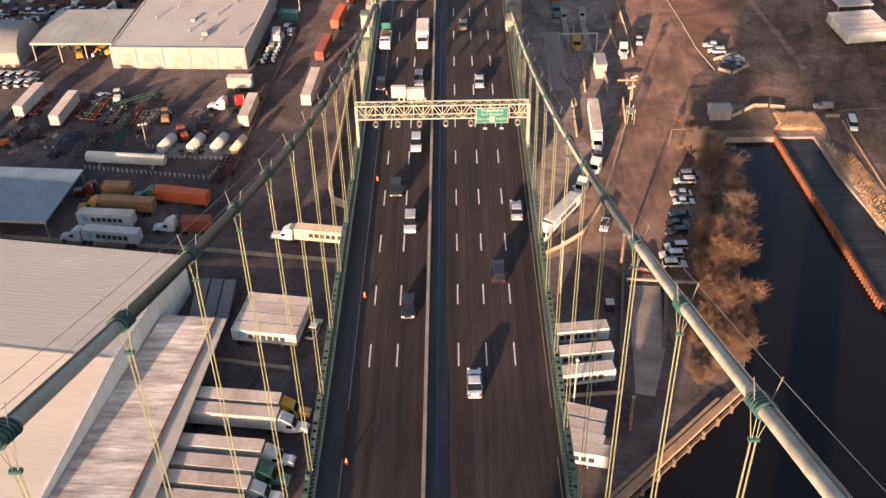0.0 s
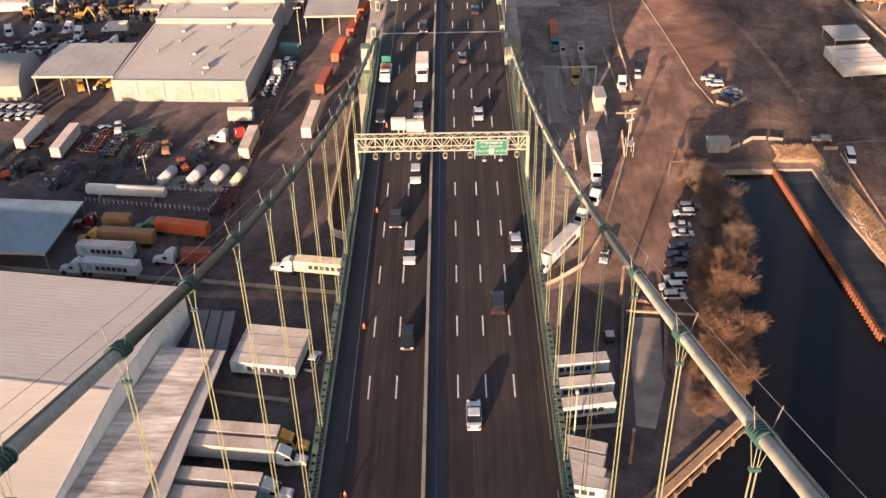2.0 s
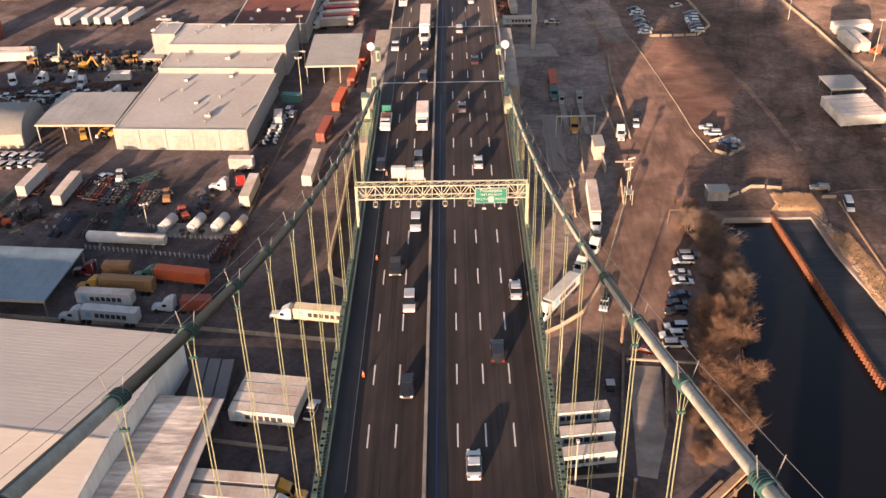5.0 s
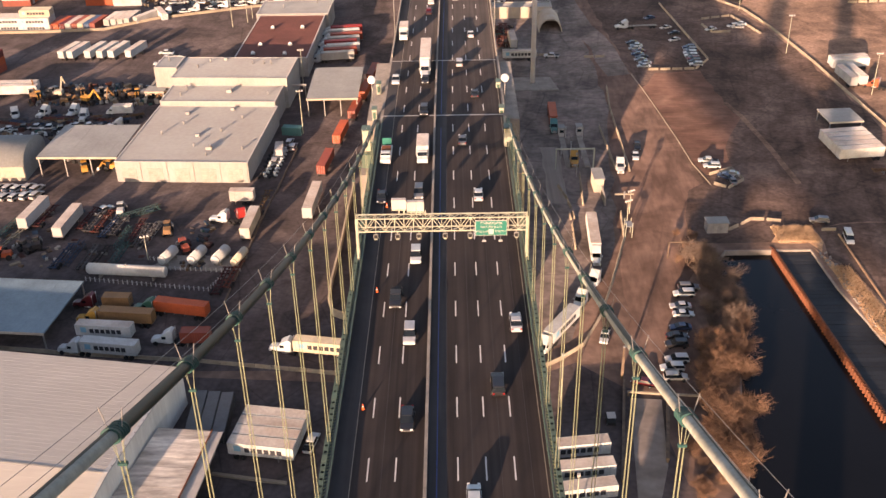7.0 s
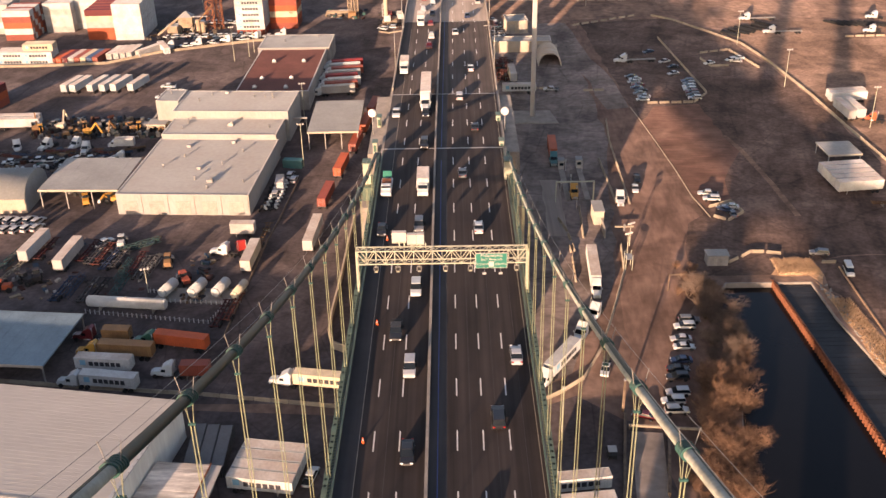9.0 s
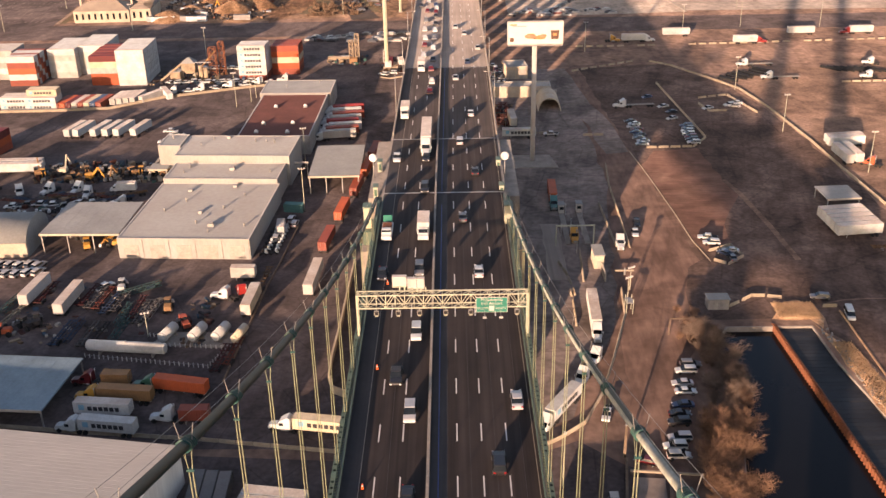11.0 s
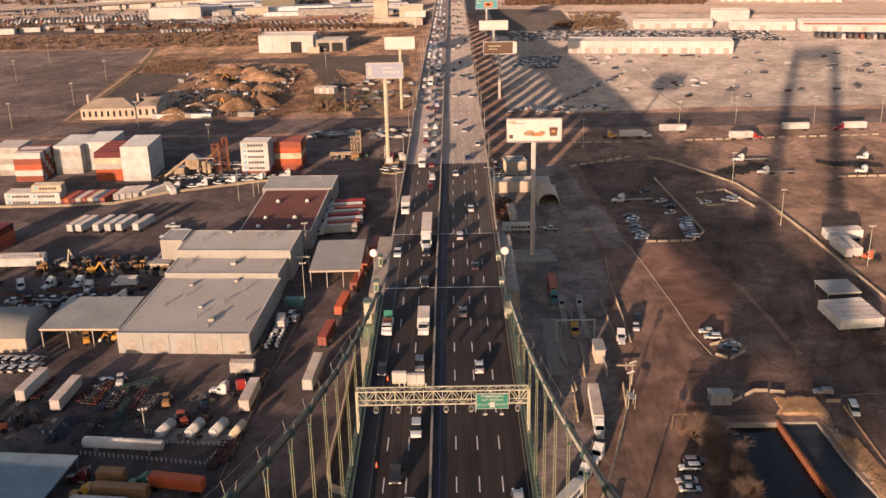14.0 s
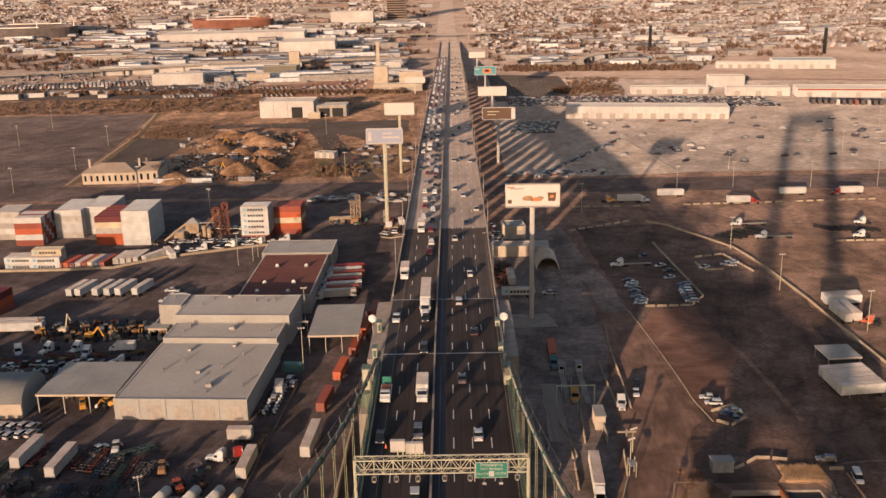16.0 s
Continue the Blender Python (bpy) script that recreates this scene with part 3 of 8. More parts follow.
def car(kind, colour):
    """A car along +y, its nose ahead."""
    words = {"sedan": "sedan car", "suv": "sport utility vehicle", "pickup": "pickup truck", "van": "panel van"}[kind]
    ob = thing(words.split()[0] if kind == "sedan" else {"suv": "suv", "pickup": "pickup_truck", "van": "van"}[kind],
               f"{colour} painted {words} on dark tyres", "car" if kind in ("sedan", "suv") else kind)
    p = CAR_PAINT[colour]
    if kind == "sedan":
        L, W, prof = 4.8, 1.85, [(-2.35, 0.3), (-2.4, 0.75), (-2.2, 0.98), (-1.5, 1.0), (0.9, 0.95), (2.1, 0.78), (2.38, 0.55), (2.35, 0.3)]
        glass, roof = [(-1.75, 0.95), (-0.95, 1.40), (0.35, 1.42), (1.25, 0.92)], [(-1.0, 1.39), (-0.9, 1.47), (0.3, 1.48), (0.42, 1.40)]
    elif kind == "suv":
        L, W, prof = 4.9, 1.95, [(-2.4, 0.4), (-2.45, 0.9), (-2.4, 1.12), (1.0, 1.1), (2.2, 0.98), (2.42, 0.7), (2.4, 0.4)]
        glass, roof = [(-2.35, 1.08), (-2.05, 1.68), (0.3, 1.70), (1.2, 1.08)], [(-2.1, 1.66), (-1.95, 1.78), (0.25, 1.79), (0.4, 1.68)]
    elif kind == "pickup":
        L, W, prof = 5.7, 2.0, [(-2.8, 0.5), (-2.85, 1.12), (-0.95, 1.12), (1.35, 1.14), (2.6, 1.05), (2.85, 0.8), (2.8, 0.5)]
        glass, roof = [(-0.95, 1.1), (-0.75, 1.72), (0.7, 1.74), (1.5, 1.1)], [(-0.85, 1.7), (-0.7, 1.83), (0.65, 1.84), (0.8, 1.72)]
    else:
        L, W, prof = 5.6, 2.05, [(-2.75, 0.4), (-2.8, 1.2), (1.4, 1.2), (2.4, 1.05), (2.75, 0.8), (2.7, 0.4)]
        glass, roof = [(-2.76, 1.15), (-2.7, 1.95), (0.9, 1.98), (1.75, 1.15)], [(-2.74, 1.93), (-2.6, 2.3), (0.7, 2.3), (1.0, 1.95)]
    body = profile_solid(B(), prof, W, 0.12, 0.5)
    for v in body.verts:
        v.co.x *= 1 - 0.16 * max(0.0, (abs(v.co.y) / (L / 2) - 0.8) / 0.2)
    part("body", body, p, ob, bevel=0.1)
    part("window_band", profile_solid(B(), glass, W - 0.14, 0.20), GLASS, ob)
    part("roof", profile_solid(B(), roof, W - 0.42, 0.05), p, ob, bevel=0.02)
    if kind == "pickup":
        part("cargo_bed", box(B(), 0, -1.9, 1.125, W - 0.3, 1.6, 0.03), BLACK, ob)
    wy = L * 0.31
    for x in (-W / 2 + 0.1, W / 2 - 0.1):
        for y in (-wy, wy):
            wheel(ob, x, y, 0.34 if kind == "sedan" else 0.39)
    for x in (-W / 2 + 0.3, W / 2 - 0.3):
        part("headlight", box(B(), x, L / 2 - 0.08, 0.72, 0.34, 0.12, 0.16), HEADLIGHT, ob)
        part("tail_light", box(B(), x, -L / 2 + 0.04, 0.85, 0.28, 0.1, 0.2), TAILLIGHT, ob)
    return ob


def letter_bars(parent, x, y, z, length, height, side="x", mat=None, count=6):
    """Plain bars in place of lettering, on a wall that faces x or y."""
    w = length / (count * 1.35)
    wide = w * 1.02
    bm = B()
    for i in range(count):
        o = (i - (count - 1) / 2) * w * 1.35
        if side == "x":
            box(bm, x, y + o, z, 0.03, wide, height)
        else:
            box(bm, x + o, y, z, wide, 0.03, height)
    return part("lettering", bm, mat or MARK_DARK, parent, "dark lettering on the pale side")


CONT = {}


def container_mesh(length=12.19):
    """Corrugated steel box, long side along y."""
    if length in CONT:
        return CONT[length]
    bm = B()
    W, H, n = 2.44, 2.6, int(length / 0.5)
    for s in (-1, 1):
        prev = None
        for i in range(n * 4 + 1):
            y = -length / 2 + length * i / (n * 4)
            x = s * (W / 2 - (0.0 if i % 4 in (0, 1) else 0.045))
            q = (bm.verts.new((x, y, 0.12)), bm.verts.new((x, y, H - 0.1)))
            if prev:
                bm.faces.new((prev[0], q[0], q[1], prev[1]))
            prev = q
    for y in (-length / 2, length / 2):
        box(bm, 0, y * 0.998, H / 2, W - 0.1, 0.05, H - 0.1)
        for x in (-W / 2 + 0.07, W / 2 - 0.07):
            box(bm, x, y * 0.992, H / 2, 0.16, 0.16, H)
    for x in (-W / 2 + 0.05, W / 2 - 0.05):
        box(bm, x, 0, 0.08, 0.12, length, 0.16), box(bm, x, 0, H - 0.06, 0.12, length, 0.12)
    bmesh.ops.recalc_face_normals(bm, faces=bm.faces[:])
    me = bpy.data.meshes.new("shell")
    bm.to_mesh(me)
    bm.free()
    CONT[length] = me
    return me


def container(colour, marked=False, length=12.19, mat=None):
    ob = thing("shipping_container", f"{colour} corrugated steel shipping container" + (" with a dark lettering band" if marked else ""), "container")
    me = container_mesh(length).copy()
    me.materials.append(mat or BOX_PAINT[colour])
    piece("shell", me, ob, pose(0, 0, 0))
    part("roof", box(B(), 0, 0, 2.57, 2.34, length - 0.12, 0.03), ROOF_PAINT if colour in ("white", "pale grey") else BOX_PAINT[colour], ob)
    for y in (-1, 1):
        bm = B()
        for x in (-0.85, -0.35, 0.35, 0.85):
            box(bm, x, y * (length / 2 + 0.03), 1.3, 0.05, 0.05, 2.3)
        part("lock_rod_set", bm, STEEL, ob)
    if marked:
        for s in (-1, 1):
            letter_bars(ob, s * 1.235, 0.5 * s, 1.25, 7.2, 1.0)
            part("emblem", box(B(), s * 1.235, -4.3 * s, 1.45, 0.03, 1.25, 1.25), MARK_BLUE, ob, "pale blue square emblem")
    return ob


def chassis(parent, length, y0=0.0, deck=1.25):
    bm = B()
    for x in (-0.45, 0.45):
        box(bm, x, y0, deck - 0.2, 0.16, length, 0.3)
    for k in range(6):
        box(bm, 0, y0 + length * (k / 5 - 0.5) * 0.97, deck - 0.18, 2.3, 0.14, 0.2)
    part("chassis", bm, STEEL, parent)
    for dy in (0, 1.25):
        for x in (-1.0, 1.0):
            wheel(parent, x, y0 - length / 2 + 1.2 + dy, 0.5, 0.5)


def ribbed_box(length):
    """The cargo body of a trailer: one closed shell whose sides stand out in ribs."""
    n = int(length / 1.2)
    side = []
    for i in range(n + 1):
        y = -length / 2 + 0.1 + (length - 0.2) * i / n
        side += [(1.25, y - 0.06), (1.29, y - 0.05), (1.29, y + 0.05), (1.25, y + 0.06)]
    return prism(B(), [(-x, y) for x, y in side] + side[::-1], 1.25, 4.05)


def box_trailer(colour="white", length=15.9, ribs=True):
    """A road trailer, rear at -y."""
    ob = thing("box_trailer", f"{colour} ribbed box trailer parked on its wheels", "trailer")
    part("cargo_box", ribbed_box(length), BOX_PAINT[colour], ob)
    prof = [(-length / 2 - 0.01, 4.05), (-length / 2 - 0.01, 4.09)]
    for i in range(1, 8):
        y = -length / 2 + length * i / 8
        prof += [(y - 0.05, 4.09), (y - 0.03, 4.115), (y + 0.03, 4.115), (y + 0.05, 4.09)]
    prof += [(length / 2 + 0.01, 4.09), (length / 2 + 0.01, 4.05)]
    part("roof", profile_solid(B(), prof, 2.52), ROOF_PAINT, ob)
    part("rear_door", box(B(), 0, -length / 2 - 0.03, 2.65, 2.3, 0.06, 2.6), WHITE, ob)
    chassis(ob, length - 0.6)
    part("landing_leg", box(B(), -0.8, length * 0.28, 0.55, 0.15, 0.15, 1.1), STEEL, ob)
    part("landing_leg", box(B(), 0.8, length * 0.28, 0.55, 0.15, 0.15, 1.1), STEEL, ob)
    return ob


def tractor_parts(ob, colour, y, sleeper=True):
    """A bonneted road tractor whose rear axle lies at y."""
    p = CAR_PAINT[colour]
    part("frame_rail", box(B(), 0, y + 1.9, 0.85, 1.0, 6.6, 0.3), BLACK, ob)
    prof = [(y + 4.1, 0.7), (y + 4.1, 1.75), (y + 5.75, 1.55), (y + 6.1, 1.3), (y + 6.15, 0.6)]
    part("bonnet", profile_solid(B(), prof, 1.9, 0.15), p, ob, bevel=0.06)
    back = y + (1.3 if sleeper else 2.4)
    prof = [(back, 0.8), (back, 3.35), (back + 0.5, 3.75), (y + 3.2, 2.95), (y + 3.6, 2.6), (y + 4.2, 1.7), (y + 4.2, 0.8)]
    part("cab", profile_solid(B(), prof, 2.35, 0.12), p, ob, bevel=0.05)
    ws = B()
    q = [ws.verts.new(v) for v in ((-1.0, y + 4.22, 1.78), (1.0, y + 4.22, 1.78), (0.95, y + 3.66, 2.6), (-0.95, y + 3.66, 2.6))]
    ws.faces.new(q)
    bmesh.ops.solidify(ws, geom=ws.faces[:], thickness=0.04)
    part("windscreen", ws, GLASS, ob)
    for s in (-1, 1):
        part("side_window", box(B(), s * 1.14, y + 3.2, 2.05, 0.05, 0.9, 0.65), GLASS, ob)
        part("fuel_tank", tube(B(), [(s * 0.95, y + 1.8, 0.75), (s * 0.95, y + 3.3, 0.75)], 0.32, 10), CHROME, ob)
        part("mirror", box(B(), s * 1.35, y + 3.95, 2.0, 0.16, 0.1, 0.5), p, ob)
        part("headlight", box(B(), s * 0.72, y + 6.1, 1.0, 0.34, 0.16, 0.22), HEADLIGHT, ob)
        part("exhaust_pipe", tube(B(), [(s * 1.05, back - 0.15, 0.8), (s * 1.05, back - 0.15, 3.7)], 0.07, 8), CHROME, ob)
        wheel(ob, s * 0.95, y + 5.2, 0.5, 0.34)
        for dy in (-0.65, 0.65):
            wheel(ob, s * 0.92, y + dy, 0.5, 0.56)
    part("grille", box(B(), 0, y + 6.13, 1.05, 0.95, 0.08, 0.7), CHROME, ob)


def semi(cab="white", load="white", kind="box", length=15.9, marked=False):
    """A road tractor with its trailer, nose towards +y."""
    words = {"box": f"{load} box trailer", "container": f"{load} container on a chassis", "none": "no trailer", "flat": "an empty flat trailer"}[kind]
    ob = thing("semi_truck", f"{cab} bonneted road tractor with {words}", "truck")
    if kind == "none":
        tractor_parts(ob, cab, -2.5)
        return ob
    tractor_parts(ob, cab, length / 2 - 1.3)
    chassis(ob, length - 0.5)
    if kind == "box":
        part("cargo_box", ribbed_box(length), BOX_PAINT[load], ob)
        bm = B()
        box(bm, 0, 0, 4.07, 2.52, length + 0.02, 0.04)
        for i in range(1, 8):
            box(bm, 0, -length / 2 + length * i / 8, 4.1, 2.4, 0.06, 0.03)
        part("roof", bm, ROOF_PAINT, ob)
    elif kind == "container":
        me = container_mesh().copy()
        me.materials.append(BOX_PAINT[load])
        c = piece("container", me, ob, pose(0, -length / 2 + 6.3, 1.28))
        part("container_roof", box(B(), 0, 0, 2.57, 2.34, 12.05, 0.03), BOX_PAINT[load], c)
        if marked:
            for s in (-1, 1):
                letter_bars(c, s * 1.235, 0.5 * s, 1.3, 7.2, 1.0)
                part("emblem", box(B(), s * 1.235, -4.3 * s, 1.45, 0.03, 1.25, 1.25), MARK_BLUE, c, "pale blue square emblem")
    return ob


def box_truck(colour="white"):
    ob = thing("box_truck", f"{colour} delivery box truck on dark tyres", "truck")
    part("cargo_box", box(B(), 0, -1.0, 2.05, 2.4, 6.2, 2.5), BOX_PAINT[colour], ob, bevel=0.04)
    part("roof", box(B(), 0, -1.0, 3.32, 2.35, 6.15, 0.04), ROOF_PAINT, ob)
    part("cab", profile_solid(B(), [(2.15, 0.6), (2.15, 2.5), (3.0, 2.5), (3.6, 1.6), (4.3, 1.4), (4.4, 0.6)], 2.15, 0.12), CAR_PAINT[colour], ob, bevel=0.05)
    ws = box(B(), 0, 3.36, 2.08, 1.8, 0.06, 0.75)
    bmesh.ops.rotate(ws, verts=ws.verts[:], cent=(0, 3.36, 2.08), matrix=Matrix.Rotation(radians(33), 3, "X"))
    part("windscreen", ws, GLASS, ob)
    for s in (-1, 1):
        part("side_window", box(B(), s * 1.05, 2.75, 1.95, 0.05, 0.7, 0.55), GLASS, ob)
        wheel(ob, s * 0.95, 3.3, 0.42, 0.3), wheel(ob, s * 0.95, -2.3, 0.42, 0.5)
    return ob


def chassis_rack(colour="rust red", length=12.0):
    ob = thing("trailer_chassis", f"{colour} empty container chassis standing in the yard", "trailer")
    bm = B()
    for x in (-0.5, 0.5):
        box(bm, x, 0, 1.1, 0.2, length, 0.35)
    for k in range(9):
        box(bm, 0, length * (k / 8 - 0.5) * 0.97, 1.12, 2.4 if k in (0, 2, 6, 8) else 1.1, 0.16, 0.22)
    part("frame", bm, DULL_PAINT[colour], ob)
    for dy in (0, 1.3):
        for x in (-1.0, 1.0):
            wheel(ob, x, -length / 2 + 1.3 + dy, 0.5, 0.45)
    part("landing_gear", box(B(), 0, length * 0.25, 0.5, 1.7, 0.14, 1.0), STEEL, ob)
    return ob


def barrier(length=3.6, colour=None):
    """A jersey barrier along y."""
    ob = thing("jersey_barrier", "weathered pale concrete jersey barrier on the ground", "barrier")
    bm = B()
    prof = [(-0.3, 0), (-0.3, 0.08), (-0.13, 0.33), (-0.08, 0.82), (0.08, 0.82), (0.13, 0.33), (0.3, 0.08), (0.3, 0)]
    a = [bm.verts.new((x, -length / 2 + 0.05, z)) for x, z in prof]
    b = [bm.verts.new((x, length / 2 - 0.05, z)) for x, z in prof]
    for i in range(len(prof)):
        bm.faces.new((a[i], a[(i + 1) % 8], b[(i + 1) % 8], b[i]))
    bm.faces.new(a[::-1]), bm.faces.new(b)
    part("block", bm, BARRIER, ob)
    return tagged(ob, group="jersey barriers")


BARRIER = paint("pale barrier concrete", (0.42, 0.35, 0.255), 0.9, 0.0, 0.3, 0.25, 2, 0.2, random_tint=0.15)


def barrier_line(points, gap=0.0, skip=0.0):
    rnd = random.Random(int(points[0][0] * 10))
    for (x0, y0), (x1, y1) in zip(points, points[1:]):
        d = math.hypot(x1 - x0, y1 - y0)
        n = max(1, round(d / (3.6 + gap)))
        for i in range(n):
            if rnd.random() < skip:
                continue
            t = (i + 0.5) / n
            put("barrier", barrier, x0 + (x1 - x0) * t, y0 + (y1 - y0) * t, 0.03, math.degrees(math.atan2(y1 - y0, x1 - x0)) - 90 + rnd.uniform(-2, 2))


def lamp_post(height=11.0, arm=2.2):
    ob = thing("street_lamp", "slim steel street lamp with one arm", "lamp post", "street lamps")
    part("pole", tube(B(), [(0, 0, 0), (0, 0, height)], 0.14, 8, 0.08), STEEL, ob)
    part("arm", tube(B(), [(0, 0, height - 0.1), (arm * 0.6, 0, height + 0.35), (arm, 0, height + 0.35)], 0.06, 6), STEEL, ob)
    part("lamp_head", box(B(), arm + 0.3, 0, height + 0.32, 0.8, 0.3, 0.16, top=0.7), WHITE, ob)
    return ob


def yard_pole(height=14.0):
    ob = thing("floodlight_pole", "tall pole with a cluster of floodlights", "lamp post", "yard poles")
    part("pole", tube(B(), [(0, 0, 0), (0, 0, height)], 0.13, 8, 0.08), CREAM, ob)
    part("cross_arm", box(B(), 0, 0, height - 0.2, 2.0, 0.12, 0.12), STEEL, ob)
    for x in (-0.8, 0, 0.8):
        part("floodlight", box(B(), x, -0.15, height + 0.1, 0.5, 0.35, 0.4), WHITE, ob)
    return ob


def loader(colour="yellow"):
    """A yard machine: wheeled body, cab and a jib."""
    ob = thing("wheel_loader", f"{colour} wheeled yard machine with a raised boom", "machine")
    p = BOX_PAINT[colour]
    part("engine_body", box(B(), 0, -0.9, 1.5, 1.9, 2.4, 1.2, top=0.9), p, ob, bevel=0.08)
    part("cab", box(B(), 0, 0.7, 2.1, 1.5, 1.4, 1.9, top=0.85), GLASS, ob, bevel=0.05)
    part("cab_roof", box(B(), 0, 0.7, 3.1, 1.6, 1.5, 0.12), p, ob)
    bm = B()
    for s in (-1, 1):
        bar(bm, (s * 0.5, 0.9, 1.6), (s * 0.5, 2.6, 2.6), 0.25, 0.3), bar(bm, (s * 0.5, 2.6, 2.6), (s * 0.5, 3.6, 0.9), 0.22, 0.26)
    part("boom", bm, p, ob)
    part("bucket", box(B(), 0, 3.9, 0.6, 2.4, 0.9, 0.8, top=0.75), STEEL, ob)
    for s in (-1, 1):
        for y in (-1.4, 1.3):
            wheel(ob, s * 1.0, y, 0.72, 0.5)
    return ob


def excavator(colour="yellow"):
    ob = thing("excavator", f"{colour} tracked excavator with a folded boom", "machine")
    p = BOX_PAINT[colour]
    for s in (-1, 1):
        part("track", box(B(), s * 1.15, 0, 0.5, 0.6, 4.2, 1.0), BLACK, ob, bevel=0.2)
    part("house", box(B(), 0, -0.6, 1.75, 2.6, 3.2, 1.3, top=0.92), p, ob, bevel=0.1)
    part("cab", box(B(), -0.8, 1.0, 2.3, 1.0, 1.5, 1.9, top=0.88), GLASS, ob, bevel=0.05)
    part("boom", bar(B(), (0.4, 0.9, 2.0), (0.4, 4.2, 5.4), 0.45, 0.6), p, ob)
    part("stick", bar(B(), (0.4, 4.2, 5.4), (0.4, 6.6, 2.2), 0.35, 0.45), p, ob)
    part("bucket", box(B(), 0.4, 6.6, 1.6, 1.1, 0.9, 1.0, top=0.7), STEEL, ob)
    return ob


# ---- things on the bridge ----
SIGN_GREEN = plain("green sign sheeting", (0.012, 0.19, 0.14), 0.5)
gan = thing("sign_gantry", "cream lattice steel sign gantry spanning the bridge road", "sign gantry")
GY, GZ0, GZ1 = 139.8, 44.9, 47.2
for dy in (-0.75, 0.75):
    for z in (GZ0, GZ1):
        part("chord", bar(B(), (-15.55, GY + dy, z), (11.75, GY + dy, z), 0.18), CREAM, gan)
    n = 18
    for i in range(n):
        xa, xb = -15.55 + 27.3 * i / n, -15.55 + 27.3 * (i + 1) / n
        part("diagonal", bar(B(), (xa, GY + dy, GZ0 if i % 2 else GZ1), (xb, GY + dy, GZ1 if i % 2 else GZ0), 0.10), CREAM, gan)
        part("upright", bar(B(), (xb, GY + dy, GZ0), (xb, GY + dy, GZ1), 0.08), CREAM, gan)
for i in range(19):
    xa = -15.55 + 27.3 * i / 18
    for z in (GZ0, GZ1):
        part("cross_strut", bar(B(), (xa, GY - 0.75, z), (xa, GY + 0.75, z), 0.1), CREAM, gan)
        if i < 18:
            part("cross_brace", bar(B(), (xa, GY - 0.75, z), (xa + 27.3 / 18, GY + 0.75, z), 0.09), CREAM, gan)
for x in (-15.55, 11.75):
    for dy in (-0.75, 0.75):
        part("leg", bar(B(), (x, GY + dy, deck_z(GY) - 0.6), (x, GY + dy, GZ1 + 0.1), 0.3), CREAM, gan)
    bm = B()
    for k in range(5):
        z0, z1 = 38.6 + k * 1.74, 40.34 + k * 1.74
        bar(bm, (x, GY - 0.75, z0), (x, GY + 0.75, z1), 0.1)
    part("leg_brace", bm, CREAM, gan)
for x in (-12.5, -9.0, -5.6, -1.4, 2.6, 10.0):
    sg = part("lane_signal", box(B(), x, GY - 0.9, GZ0 - 0.75, 0.75, 0.35, 0.75), STEEL, gan, "small lane signal box below the gantry")
    part("signal_face", box(B(), x, GY - 1.09, GZ0 - 0.75, 0.6, 0.04, 0.6), BLACK, sg)
    part("signal_bracket", box(B(), x, GY - 0.8, GZ0 - 0.2, 0.1, 0.1, 0.5), CREAM, sg)
    part("access_step", box(B(), x, GY - 1.0, GZ0 - 1.25, 0.5, 0.3, 0.12), CREAM, sg)
sg = thing("road_sign", "green overhead road sign with white lettering", "road sign")
part("panel", box(B(), 5.95, GY - 1.05, 45.45, 4.9, 0.12, 2.55), SIGN_GREEN, sg)
part("border", box(B(), 5.95, GY - 1.0, 45.45, 5.1, 0.1, 2.75), WHITE, sg)
part("shield", box(B(), 5.95, GY - 1.13, 44.85, 0.8, 0.04, 0.9, top=1.0), WHITE, sg, "pale route shield shape")


def lettering(words, x, y, z, size, parent, material, name="lettering", label="white lettering"):
    """Flat text that faces -y, a mesh of its own."""
    cu = bpy.data.curves.new(name, "FONT")
    cu.body, cu.size, cu.extrude, cu.align_x, cu.align_y, cu.resolution_u = words, size, 0.01, "CENTER", "CENTER", 2
    tmp = bpy.data.objects.new(name, cu)
    me = bpy.data.meshes.new_from_object(tmp)
    bpy.data.objects.remove(tmp)
    me.materials.append(material)
    ob = piece(name, me, parent, pose(x, y, z, 90))
    return tagged(ob, label)


for words, x, z, size in (("Philadelphia", 5.95, 46.4, 0.74), ("Int'l Airport", 5.95, 45.72, 0.70), ("FOLLOW", 4.5, 44.85, 0.52), ("SOUTH", 7.4, 44.85, 0.52)):
    lettering(words, x, GY - 1.13, z, size, sg, WHITE, label="white lettering on the green panel")
lettering("95", 5.95, GY - 1.17, 44.8, 0.5, sg, MARK_BLUE, "route_number", "pale blue route number")
for x in (4.8, 7.4):
    part("sign_lamp", box(B(), x, GY - 1.9, 43.6, 0.6, 0.35, 0.2), WHITE, sg)
    part("lamp_arm", bar(B(), (x, GY - 1.9, 43.7), (x, GY - 0.9, 44.6), 0.07), STEEL, sg)
